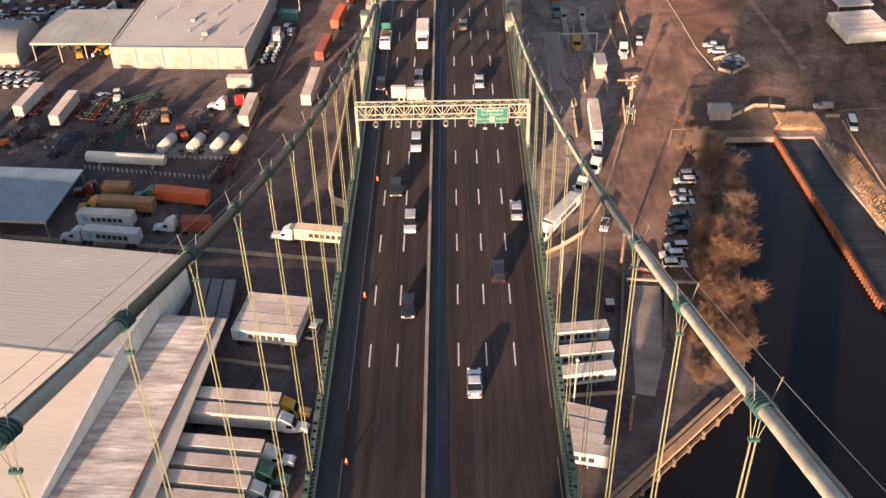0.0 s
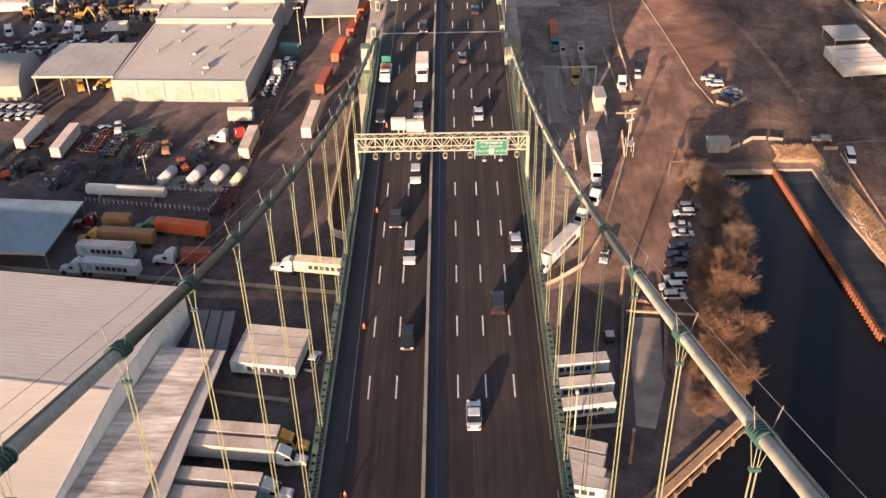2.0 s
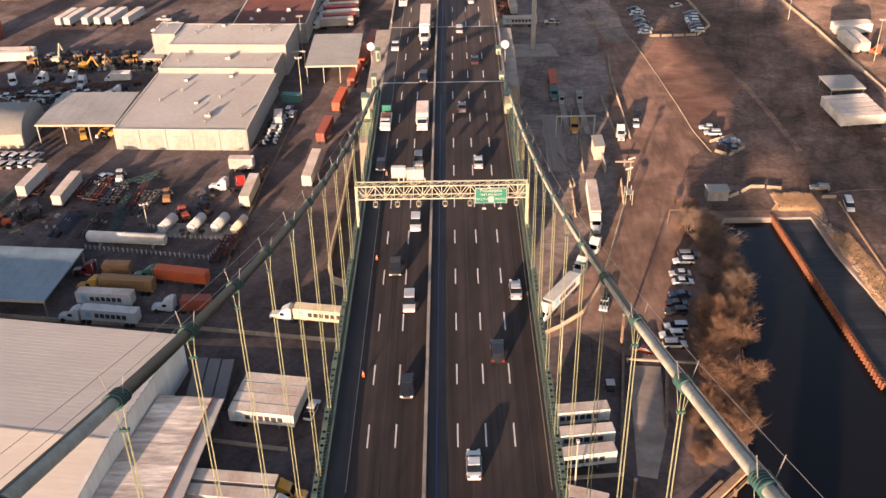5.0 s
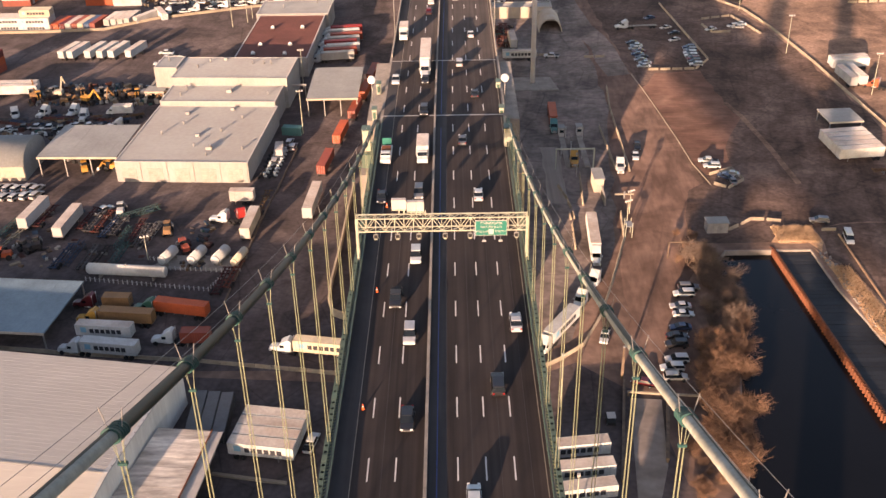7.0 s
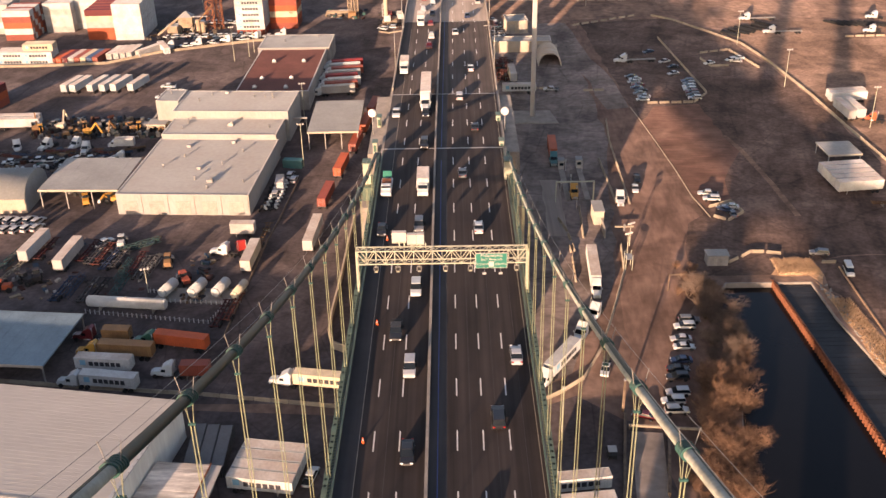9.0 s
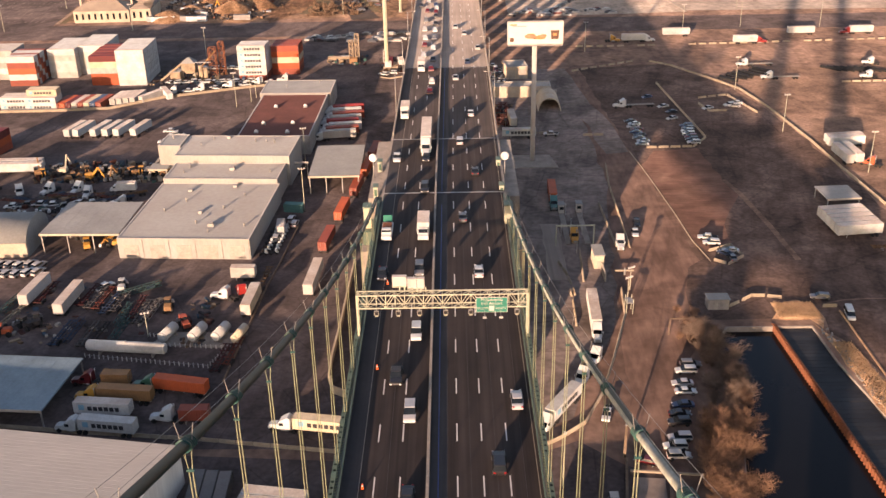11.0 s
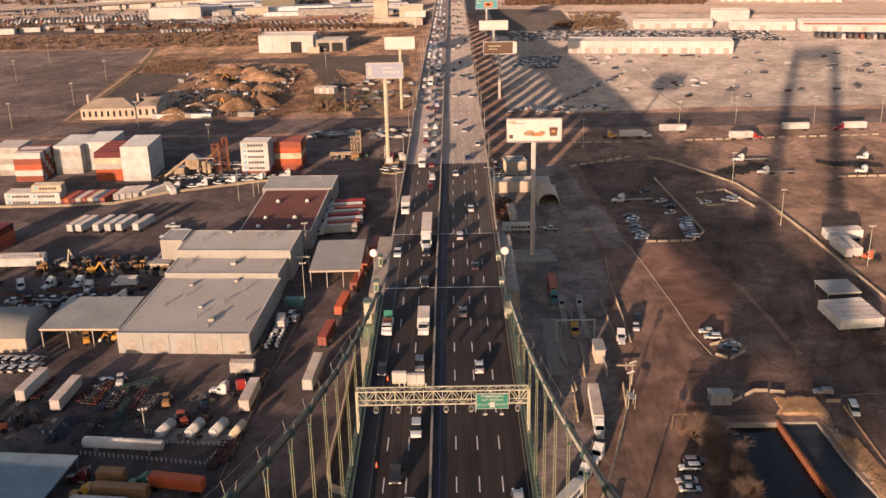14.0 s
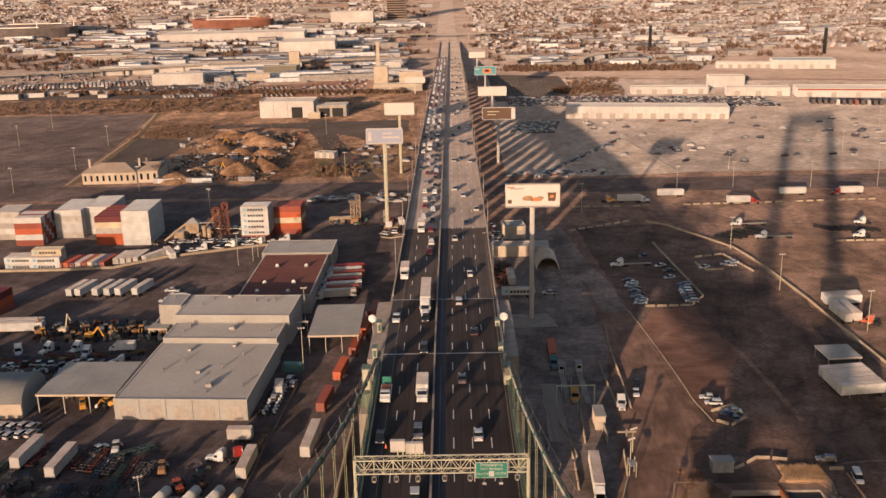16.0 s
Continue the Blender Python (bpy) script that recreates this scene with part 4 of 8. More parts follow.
# variable message boxes behind the gantry, seen from the back
for x, w, z in ((-8.75, 2.3, 49.0), (-6.75, 1.5, 48.6), (-5.35, 1.2, 48.6)):
    mb = part("message_board", box(B(), x, GY + 0.95, z - 1.15, w, 0.2, 0.12), CREAM, gan, "white steel case of an overhead message board")
    part("case", box(B(), x, GY + 1.5, z - 0.3, w, 0.9, 1.7), WHITE, mb, bevel=0.04)
    part("bracket", box(B(), x, GY + 1.1, z - 1.4, 0.2, 0.3, 0.9), CREAM, mb)
    part("bracket", box(B(), x + 0.8, GY + 1.1, z - 1.4, 0.2, 0.3, 0.9), CREAM, mb)

# cable end housings and the small rooms by the anchorage
for x in (-17.6, 11.3):
    h = thing("cable_housing", "cream steel housing where the main cable enters the deck", "cable housing")
    part("body", box(B(), x, 187.5, deck_z(187) + 1.7, 1.5, 2.2, 4.6), CREAM, h, bevel=0.05)
    part("cap", box(B(), x, 187.5, deck_z(187) + 4.1, 1.8, 2.5, 0.25), PALEGREEN, h)
    part("pier", box(B(), x, 188, 35.9, 2.0, 6, 3.0), TRUSS, h)
DOME = paint("white dome", (0.8, 0.79, 0.76), 0.5)
for x in (-18.4, 12.2):
    d = thing("camera_mast", "mast with a white ball housing beside the road", "mast")
    part("pole", tube(B(), [(x, 217, 36.2), (x, 217, 41.0)], 0.12, 8), STEEL, d)
    bm = B()
    bmesh.ops.create_uvsphere(bm, u_segments=16, v_segments=10, radius=0.95, matrix=Matrix.Translation((x, 217, 41.6)))
    for f in bm.faces:
        f.smooth = True
    part("ball_housing", bm, DOME, d)
for x in (-17.2, 10.9):
    for y in (206, 222):
        k = thing("anchorage_kiosk", "small cream steel kiosk on the anchorage", "kiosk")
        part("cabin", box(B(), x, y, 37.7, 1.0, 1.8, 2.6), CREAM, k, bevel=0.04)
        part("roof", box(B(), x, y, 39.1, 1.2, 2.1, 0.2), PALEGREEN, k)
        part("hatch", box(B(), x, y - 0.93, 37.7, 0.6, 0.06, 1.5), GREEN, k)
# lamp posts along the viaduct and the suspended span
for i, y in enumerate(range(262, 1000, 42)):
    for x, rz in ((LEFT - 0.25, 0), (RIGHT + 0.25, 180)):
        put("lamp", lamp_post, x + bend(y), y, deck_z(y) + 0.9, rz)
# hand ropes above the main cables
for side, x in (("L", CAB_L), ("R", CAB_R)):
    hr = thing("hand_rope", "thin wire hand ropes on posts above the cable", "hand rope", "hand ropes")
    y0, dy = (23.6, 11.72) if side == "L" else (27.4, 12.27)
    bm = B()
    for dx in (-0.55, 0.55):
        tube(bm, [(x + dx, y, cable_z(side, y) + 1.35) for y in range(-8, 187, 6)], 0.018, 4)
    part("wire", bm, STEEL, hr)
    for k in range(-3, 13):
        y = y0 + k * dy
        for dx in (-0.55, 0.55):
            part("post", bar(B(), (x + dx * 0.6, y, cable_z(side, y) + 0.2), (x + dx, y, cable_z(side, y) + 1.5), 0.04), STEEL, hr)
# slim service wires that hang beside the span
for x in (15.2, 16.0):
    pl = thing("service_mast", "slim cream mast with a lamp beside the bridge", "mast")
    yy = 150 if x > 15.5 else 118
    part("pole", tube(B(), [(x + 4, yy, 0), (x + 4, yy, 12)], 0.16, 8, 0.1), CREAM, pl)
    part("lamp_head", box(B(), x + 4, yy, 12.2, 0.5, 0.5, 0.4), WHITE, pl)


# ---- yards to the left of the bridge ----
ROOF_WHITE = paint("white membrane roof", (0.375, 0.38, 0.36), 0.8, 0.0, 0.06, 0.18, 0.8, 0.1, dirt=(0.34, 0.30, 0.26), dirt_amount=0.5)
ROOF_OLD = paint("old stained sheet roof", (0.88, 0.83, 0.75), 0.9, 0.0, 0.30, 0.3, 1.6, 0.0, dirt=(0.20, 0.165, 0.14), dirt_amount=0.8, random_tint=0.14, stretch=(0.45, 2.2, 1))
WALL_CREAM = paint("cream sheet steel wall", (0.54, 0.48, 0.385), 0.7, 0.0, 0.2, 0.25, 2.5, 0.1, dirt=(0.40, 0.30, 0.20), dirt_amount=0.5)
WALL_GREY = paint("grey block wall", (0.42, 0.39, 0.35), 0.85, 0.0, 0.3, 0.25, 2, 0.2)
ROOF_BLUE = paint("blue-grey sheet roof", (0.205, 0.29, 0.345), 0.55, 0.1, 0.15, 0.25, 2, 0.1)
ROOF_BROWN = paint("brown roof felt", (0.15, 0.062, 0.048), 0.9, 0.0, 0.1, 0.25, 1, 0.2)
ROOF_GREY = paint("grey sheet roof", (0.31, 0.32, 0.31), 0.7, 0.0, 0.12, 0.2, 1.5, 0.1)
DOOR_GREY = paint("pale shutter", (0.46, 0.42, 0.36), 0.6)


def flat_hall(name, label, x0, y0, x1, y1, h, roof_mat, wall_mat, parapet=0.5, rz=0.0, doors=0, vents=0, base=0.0, seams=0):
    """A flat-roofed hall over a plan rectangle, with thick walls, a parapet, doors and roof vents."""
    ob = thing(name, label, "building")
    cx, cy, w, d = (x0 + x1) / 2, (y0 + y1) / 2, x1 - x0, y1 - y0
    ob.matrix_basis = pose(cx, cy, base, 0, 0, rz)
    t = 0.35
    part("wall", box(B(), 0, -d / 2 + t / 2, h / 2, w, t, h), wall_mat, ob)
    part("wall", box(B(), 0, d / 2 - t / 2, h / 2, w, t, h), wall_mat, ob)
    part("wall", box(B(), -w / 2 + t / 2, 0, h / 2, t, d - 2 * t, h), wall_mat, ob)
    part("wall", box(B(), w / 2 - t / 2, 0, h / 2, t, d - 2 * t, h), wall_mat, ob)
    roof = part("roof", box(B(), 0, 0, h - parapet - 0.1, w - 2 * t, d - 2 * t, 0.25), roof_mat, ob)
    bm = B()
    for s in (-1, 1):
        box(bm, 0, s * (d / 2 - t / 2), h + 0.04, w + 0.1, t + 0.06, 0.08), box(bm, s * (w / 2 - t / 2), 0, h + 0.04, t + 0.06, d - 2 * t - 0.1, 0.08)
    part("coping", bm, WHITE, ob)
    if seams:
        bm = B()
        for i in range(1, seams):
            box(bm, -w / 2 + w * i / seams, 0, h - parapet + 0.035, 0.09, d - 1, 0.04)
        part("roof_seam", bm, roof_mat, roof)
    for i in range(doors):
        x = -w / 2 + w * (i + 0.5) / doors
        dr = part("shutter_door", box(B(), x, -d / 2 - 0.04, 2.1, min(4.2, w / doors * 0.6), 0.08, 4.2), DOOR_GREY, ob)
        bm = B()
        for k in range(7):
            box(bm, x, -d / 2 - 0.09, 0.4 + k * 0.55, min(4.2, w / doors * 0.6), 0.03, 0.06)
        part("slat", bm, WALL_GREY, dr)
        part("downpipe", box(B(), x + w / doors * 0.45, -d / 2 - 0.1, h / 2, 0.16, 0.16, h), WALL_GREY, ob)
    rnd = random.Random(int(x0 * 7 + y0))
    for i in range(vents):
        vx, vy = rnd.uniform(-w / 2 + 2, w / 2 - 2), rnd.uniform(-d / 2 + 2, d / 2 - 2)
        z = h - parapet
        bm = B()
        k = rnd.random()
        if k < 0.8:
            tube(bm, [(vx, vy, z), (vx, vy, z + 0.9)], 0.22, 8), tube(bm, [(vx, vy, z + 0.9), (vx, vy, z + 1.15)], 0.4, 8)
        elif k < 0.93:
            box(bm, vx, vy, z + 0.4, 1.1, 0.9, 0.7), box(bm, vx, vy, z + 0.8, 1.3, 1.1, 0.1)
        else:
            box(bm, vx, vy, z + 0.5, 1.7, 1.3, 0.9), tube(bm, [(vx + 0.4, vy, z + 1.1), (vx + 0.4, vy, z + 1.5)], 0.45, 10)
        part("roof_vent", bm, STEEL, roof)
    return ob


def canopy(name, label, x0, y0, x1, y1, h, roof_mat, rz=0.0, posts=3, thick=0.35):
    ob = thing(name, label, "canopy")
    cx, cy, w, d = (x0 + x1) / 2, (y0 + y1) / 2, x1 - x0, y1 - y0
    ob.matrix_basis = pose(cx, cy, 0, 0, 0, rz)
    part("roof", box(B(), 0, 0, h, w, d, thick), roof_mat, ob)
    bm = B()
    n = int(w / 2.6)
    for i in range(n + 1):
        box(bm, -w / 2 + w * i / n, 0, h + thick / 2 + 0.012, 0.08, d, 0.024)
    part("roof_rib", bm, roof_mat, ob)
    part("fascia", box(B(), 0, -d / 2 - 0.06, h - 0.1, w + 0.1, 0.1, 0.6), WALL_CREAM, ob)
    for i in range(posts):
        for s in (-1, 1):
            part("post", box(B(), -w / 2 + 0.4 + (w - 0.8) * i / (posts - 1), s * (d / 2 - 0.4), h / 2 - 0.1, 0.28, 0.28, h - 0.3), STEEL, ob)
    return ob


# the great warehouse close to the bridge: a ridged roof of ribbed white sheet
wh = thing("warehouse", "large warehouse with a ribbed white gabled roof", "building")
wh.matrix_basis = pose(-57.2, 122.1, 0, 0, 0, -9.5)
LW, HW = 90, 30.4
ROOF_BIG = paint("pale weathered roof sheet", (0.54, 0.515, 0.465), 0.75, 0.0, 0.05, 0.12, 0.6, 0.05, stretch=(0.3, 1.5, 1))
part("roof_slope", prism(B(), [(0, 0), (0, HW), (-LW, HW), (-LW, 0)], 0, 0.2), ROOF_BIG, wh)
sl = wh.children[0]
sl.matrix_basis = pose(0, 0, 9.8, -2.07, 0, 0)
part("roof_slope", prism(B(), [(0, -HW - 8), (0, 0), (-LW, 0), (-LW, -HW - 8)], 0, 0.2), ROOF_BIG, wh)
wh.children[1].matrix_basis = pose(0, 0, 9.8, 7.0, 0, 0)
for sgn, sl in ((1, wh.children[0]), (-1, wh.children[1])):
    bm = B()
    for i in range(30 if sgn > 0 else 34):
        box(bm, -LW / 2, sgn * (0.5 + i), 0.205, LW - 0.2, 0.07, 0.024)
    part("rib", bm, ROOF_BIG, sl)
bm = B()
v = [bm.verts.new(p) for p in ((0.02, -34, 0), (0.02, 30.4, 0), (0.02, 30.4, 8.7), (0.02, 0, 9.8), (0.02, -34, 5.62))]
bm.faces.new(v)
w2 = [bm.verts.new((-0.4, q.co.y, q.co.z)) for q in v]
bm.faces.new(w2[::-1])
for i in range(5):
    bm.faces.new((v[i], w2[i], w2[(i + 1) % 5], v[(i + 1) % 5]))
part("gable_wall", bm, paint("pale grey-green sheet wall", (0.82, 0.83, 0.78), 0.7, 0.0, 0.2, 0.15, 2, 0.0, stretch=(1, 3, 0.3)), wh)
part("side_wall", box(B(), -LW / 2, 30.0, 4.3, LW, 0.35, 8.5), WALL_CREAM, wh)
part("ridge_cap", box(B(), -LW / 2, 0, 10.02, LW, 0.4, 0.06), ROOF_WHITE, wh)
bm = B()
for s in (1,):
    bar(bm, (-0.1, 0, 10.14), (-0.1, 30.4, 9.04), 0.7, 0.24), bar(bm, (-0.1, 0, 10.14), (-0.1, -34, 5.97), 0.7, 0.3)
part("verge_trim", bm, paint("grey verge flashing", (0.55, 0.57, 0.56), 0.6, 0.0, 0.2, 0.2, 2, 0.0), wh)

bm = B()
for i in range(34):
    y = 29.5 - i * 1.75
    z = 10.2 - (y * 0.0362 if y > 0 else -y * 0.1228)
    box(bm, 0.12, y, z, 0.16, 0.22, 0.16)
part("verge_bolt_row", bm, BLACK, wh)
# low flat-roofed dock building against its gable, with loading doors
dk = thing("loading_dock_building", "low dock building with a stained concrete roof", "building")
part("wall", prism(B(), [(-53.5, 139.2), (-43.9, 138.0), (-53.4, 60), (-67.2, 60), (-57.4, 120)], 0, 5.0), WALL_GREY, dk)
roof = part("roof", prism(B(), [(-53.7, 139.0), (-43.9, 137.7), (-53.3, 60.2), (-67.1, 60.2), (-57.3, 120)], 5.0, 5.2), WALL_GREY, dk)
# cross-laid roof slabs with open joints
for i in range(32):
    ya, yb = 138.3 - i * 2.44, 138.3 - (i + 1) * 2.44 + 0.07
    rows = [(float(np.interp(y, (60, 120, 139), (-67.2, -57.4, -53.7))) + 0.1, float(np.interp(y, (60, 138), (-53.2, -43.7)))) for y in (ya, yb)]
    part("roof_slab", prism(B(), [(rows[0][0], ya + 0.5), (rows[0][1], ya - 0.5), (rows[1][1], yb - 0.5), (rows[1][0], yb + 0.5)], 5.2, 5.3 + 0.012 * (i % 3)), ROOF_OLD, roof)
part("eave", prism(B(), [(-43.9, 138.2), (-42.0, 137.8), (-47.0, 78), (-51.3, 78)], 4.7, 4.95), WHITE, dk)
part("eave_lip", bar(B(), (-42.0, 137.8, 4.95), (-47.0, 78, 4.95), 0.18, 0.3), WHITE, dk)
part("gutter_pipe", bar(B(), (-43.8, 138.0, 5.42), (-51.2, 78, 5.42), 0.2, 0.24), RUST, dk)
for y in np.arange(100, 136, 4.4):
    part("dock_door", box(B(), -43.75 - (138 - y) * 0.122, float(y), 2.4, 0.25, 3.0, 2.8), DOOR_GREY, dk)

# trailers backed up to the dock, noses towards the bridge
for x, y, cab in ((-37.6, 119.4, "yellow"), (-37.5, 116.0, "white"), (-38.9, 108.9, "white"), (-39.3, 105.0, "green"), (-39.9, 101.5, "white"), (-40.4, 97.9, "white"), (-40.9, 94.2, None)):
    if cab:
        put("semi " + cab, lambda c=cab: semi(c, "pale grey"), x, y, 0.02, -97.2)
    else:
        put("trailer grey", lambda: box_trailer("pale grey"), x, y, 0.02, -97.2)

# containers by the fence
for i in range(3):
    put("cont grey", lambda: container("grey", mat=DULL_PAINT["grey"]), -49.1 + 2.6 * i, 147.0 - 0.3 * i, 0.02, 2)
for i in range(4):
    put("cont white marked", lambda: container("white", True), -34.9 + i * 0.45, 136.5 + 2.75 * i, 1.25, -99.5 + (i % 3) * 0.5)
    put("chassis plain", lambda: chassis_rack("grey"), -34.9 + i * 0.45, 136.5 + 2.75 * i, 0.02, -99.5 + (i % 3) * 0.5)
put("pickup white", lambda: car("pickup", "white"), -26.6, 139.5, 0.02, -12)
tb = thing("timber_beam", "long weathered timber beam lying on the asphalt", "beam")
part("beam", bar(B(), (-43.4, 132.2, 0.25), (-29.8, 129.6, 0.25), 0.6, 0.5), BARRIER, tb)
barrier_line([(-97, 171.4), (-80.5, 169), (-52, 165.6), (-23, 160.8)])
rw = thing("ramp_wall", "curved weathered concrete wall beside the bridge", "wall")
RAMP = [(-27.2, 246), (-27.6, 228), (-27.8, 211.6), (-28.4, 195.1), (-28.2, 187), (-26.8, 182.2), (-24.2, 180.6), (-20.5, 180.4)]
for a, b in zip(RAMP, RAMP[1:]):
    part("wall_run", bar(B(), (*a, 0.95), (*b, 0.95), 0.45, 1.9), BARRIER, rw)

# open shed with a blue-grey roof
canopy("open_shed", "open shed with a blue-grey sheet steel roof", -128, 171.5, -84.3, 192, 5.0, ROOF_BLUE, -5.5, 5)

# container lorries beside the shed
put("semi white m", lambda: semi("white", "white", "container", 13.0, True), -71.9, 168.4, 0.03, 81.5)
put("chassis cont m", lambda: container("white", True), -74.6, 174.8, 1.3, 84)
put("chassis plain", lambda: chassis_rack("grey"), -74.6, 174.8, 0.03, 84)
put("semi yellow b", lambda: semi("yellow", "brown", "container", 13.0), -71.6, 179.9, 0.03, 83)
put("cont brown short", lambda: container("brown", length=6.06), -75.2, 185.9, 1.3, 86)
put("chassis short", lambda: chassis_rack("grey", 7.5), -75.2, 185.9, 0.03, 86)
put("semi none dark red", lambda: semi("dark red", "white", "none"), -82.0, 187.0, 0.03, 84)
put("semi green o", lambda: semi("green", "orange", "container", 13.0), -60.3, 183.0, 0.03, 77.5)
put("cont red short", lambda: container("rust red", length=6.06), -54.6, 171.9, 1.3, 90)
put("chassis short", None, -54.6, 171.9, 0.03, 90)
put("semi none white", lambda: semi("white", "white", "none"), -60.6, 172.6, 0.03, 86)



# tanks
TANK = paint("white tank paint", (0.53, 0.545, 0.525), 0.45, 0.0, 0.3, 0.2, 2, 0.0)


def tank(length, r, mat=TANK, word="white"):
    ob = thing("storage_tank", f"{word} horizontal storage tank on saddles", "tank")
    n = 6
    pts = [(0, -length / 2 - r * 0.5 * math.cos(a * math.pi / 2 / n), 0) for a in range(n)]
    bm = B()
    tube(bm, [(0, -length / 2, r + 0.7), (0, length / 2, r + 0.7)], r, 18)
    for s in (-1, 1):
        tube(bm, [(0, s * length / 2, r + 0.7), (0, s * (length / 2 + r * 0.25), r + 0.7), (0, s * (length / 2 + r * 0.27), r + 0.7)], r * 0.98, 18, r * 0.6)
    part("shell", bm, mat, ob)
    for s in (-0.35, 0.35):
        part("saddle", box(B(), 0, s * length, 0.45, r * 1.6, 0.4, 0.9), CONCRETE, ob)
    part("manhole", tube(B(), [(0, 0, 2 * r + 0.65), (0, 0, 2 * r + 0.95)], 0.3, 10), STEEL, ob)
    return ob


put("tank long", lambda: tank(18.5, 1.35), -77.0, 199.6, 0.03, 83.5)
for x, y in ((-68.9, 206.5), (-61.9, 206.5), (-56.2, 206.5)):
    put("tank small", lambda: tank(5.6, 1.25), x, y, 0.03, -16)
put("tank cream", lambda: tank(6.2, 1.0, BOX_PAINT["cream"], "cream"), -51.6, 205.8, 0.06, -14)
fe = thing("post_fence", "row of short white posts round the tank yard", "fence")
for (x0, y0), (x1, y1), n in (((-86.6, 198.4), (-56.6, 193.0), 26), ((-56.6, 193.0), (-53.0, 203.5), 10), ((-73.8, 207.6), (-70.8, 206.9), 3), ((-71.5, 203.2), (-54.0, 201.2), 14)):
    for i in range(n):
        t = i / n
        part("post", box(B(), x0 + (x1 - x0) * t, y0 + (y1 - y0) * t, 0.55, 0.2, 0.2, 1.1), WHITE, fe)
    part("rail", bar(B(), (x0, y0, 0.75), (x1, y1, 0.75), 0.06, 0.06), STEEL, fe)
sb = thing("tank_slab", "pale concrete slab below the tanks", "slab")
part("slab", prism(B(), [(-72.5, 203.6), (-53.8, 201.6), (-51.6, 208.6), (-70.6, 209.8)], 0.0, 0.06), CONCRETE, sb)

# ranks of empty chassis, trailers, dark machines and crane sections
rnd = random.Random(4)
for x, y, c in ((-95.2, 228.0, "dark red"), (-92.6, 226.5, "grey"), (-90.6, 226.0, "rust red"), (-88.0, 223.5, "blue"), (-85.6, 224.5, "grey"), (-95.4, 208.5, "blue"),
                (-80.6, 221.0, "dark red"), (-78.6, 218.5, "grey"), (-88.8, 208.0, "grey"), (-86.2, 207.4, "black"), (-54.2, 196.0, "dark red"), (-51.9, 198.8, "rust red")):
    put("chassis " + c, lambda c=c: chassis_rack(c), x, y, 0.03, -5 + rnd.uniform(-3, 3))
put("trailer rusty", lambda: box_trailer("pale grey", 13.5), -98.8, 223.8, 0.03, -4)
put("trailer cream", lambda: box_trailer("white", 13.0), -109.4, 228.8, 0.03, -6)
put("chassis dark red", None, -106.8, 229.5, 0.03, -6)
put("chassis cream", lambda: chassis_rack("cream"), -111.4, 216.5, 0.03, -12)
for x, y, rz, c in ((-72.6, 220.6, 10, "brown"), (-105.7, 212.6, 60, "black"), (-103.6, 214.0, 20, "black"), (-110, 209, 100, "orange"), (-87.6, 231.6, 10, "white"), (-66.2, 211.6, 30, "rust red")):
    put("loader " + c, lambda c=c: loader(c), x, y, 0.03, rz)
put("pickup white", None, -92.5, 232.8, 0.03, -35)


def lattice_boom(colour):
    ob = thing("crane_section", f"{colour} lattice crane boom section lying in the yard", "crane section")
    bm = B()
    L, w = 11.0, 1.3
    for x in (-w / 2, w / 2):
        for z in (0.3, 1.5):
            bar(bm, (x, -L / 2, z), (x, L / 2, z), 0.13)
    for i in range(9):
        ya, yb = -L / 2 + L * i / 9, -L / 2 + L * (i + 1) / 9
        for x in (-w / 2, w / 2):
            bar(bm, (x, ya, 0.3 if i % 2 else 1.5), (x, yb, 1.5 if i % 2 else 0.3), 0.09)
        for z in (0.3, 1.5):
            bar(bm, (-w / 2 if i % 2 else w / 2, ya, z), (w / 2 if i % 2 else -w / 2, yb, z), 0.09)
    part("lattice", bm, DULL_PAINT[colour], ob)
    return ob


for x, y, rz, c in ((-82.6, 231.0, -55, "teal"), (-83.0, 217.5, -3, "teal"), (-76.4, 219.0, -6, "pale grey"), (-93.0, 210.0, -4, "blue"), (-81.8, 210.0, -4, "teal"), (-114, 224, -8, "teal")):
    put("boom " + c, lambda c=c: lattice_boom(c), x, y, 0.03, rz)

HALL_WALL = paint("whitewashed block wall", (0.40, 0.41, 0.385), 0.85, 0.0, 0.12, 0.2, 1.6, 0.1, dirt=(0.38, 0.345, 0.29), dirt_amount=0.6, stretch=(1, 1, 0.4))
# the long white hall in the middle yard, in three stretches
flat_hall("white_hall", "long white hall with a pale flat roof and shutters", -93.1, 250.3, -55.5, 291.7, 6.2, ROOF_WHITE, HALL_WALL, 0.1, -3.2, 5, 11)
flat_hall("white_hall", "white hall stretch with a pale flat roof", -91.2, 291.6, -54.7, 305.6, 7.7, ROOF_WHITE, HALL_WALL, 0.1, -3.2, 0, 5)
flat_hall("white_hall", "taller white hall stretch with a pale flat roof", -90.6, 305.6, -52.6, 325.6, 10.2, ROOF_WHITE, HALL_WALL, 0.1, -3.2, 0, 7)
flat_hall("annex", "small white annex block beside the hall", -98.6, 315.4, -90.9, 326.8, 10.6, ROOF_GREY, HALL_WALL, 0.1, -3.2, 0, 1)
canopy("annex_awning", "small grey awning beside the annex", -102.0, 311.5, -95.5, 317.0, 3.6, ROOF_GREY, -3, 2)
canopy("yard_canopy", "open canopy with a grey flat sheet roof", -117.0, 254.8, -94.2, 278.0, 6.0, ROOF_GREY, -1.8, 4)
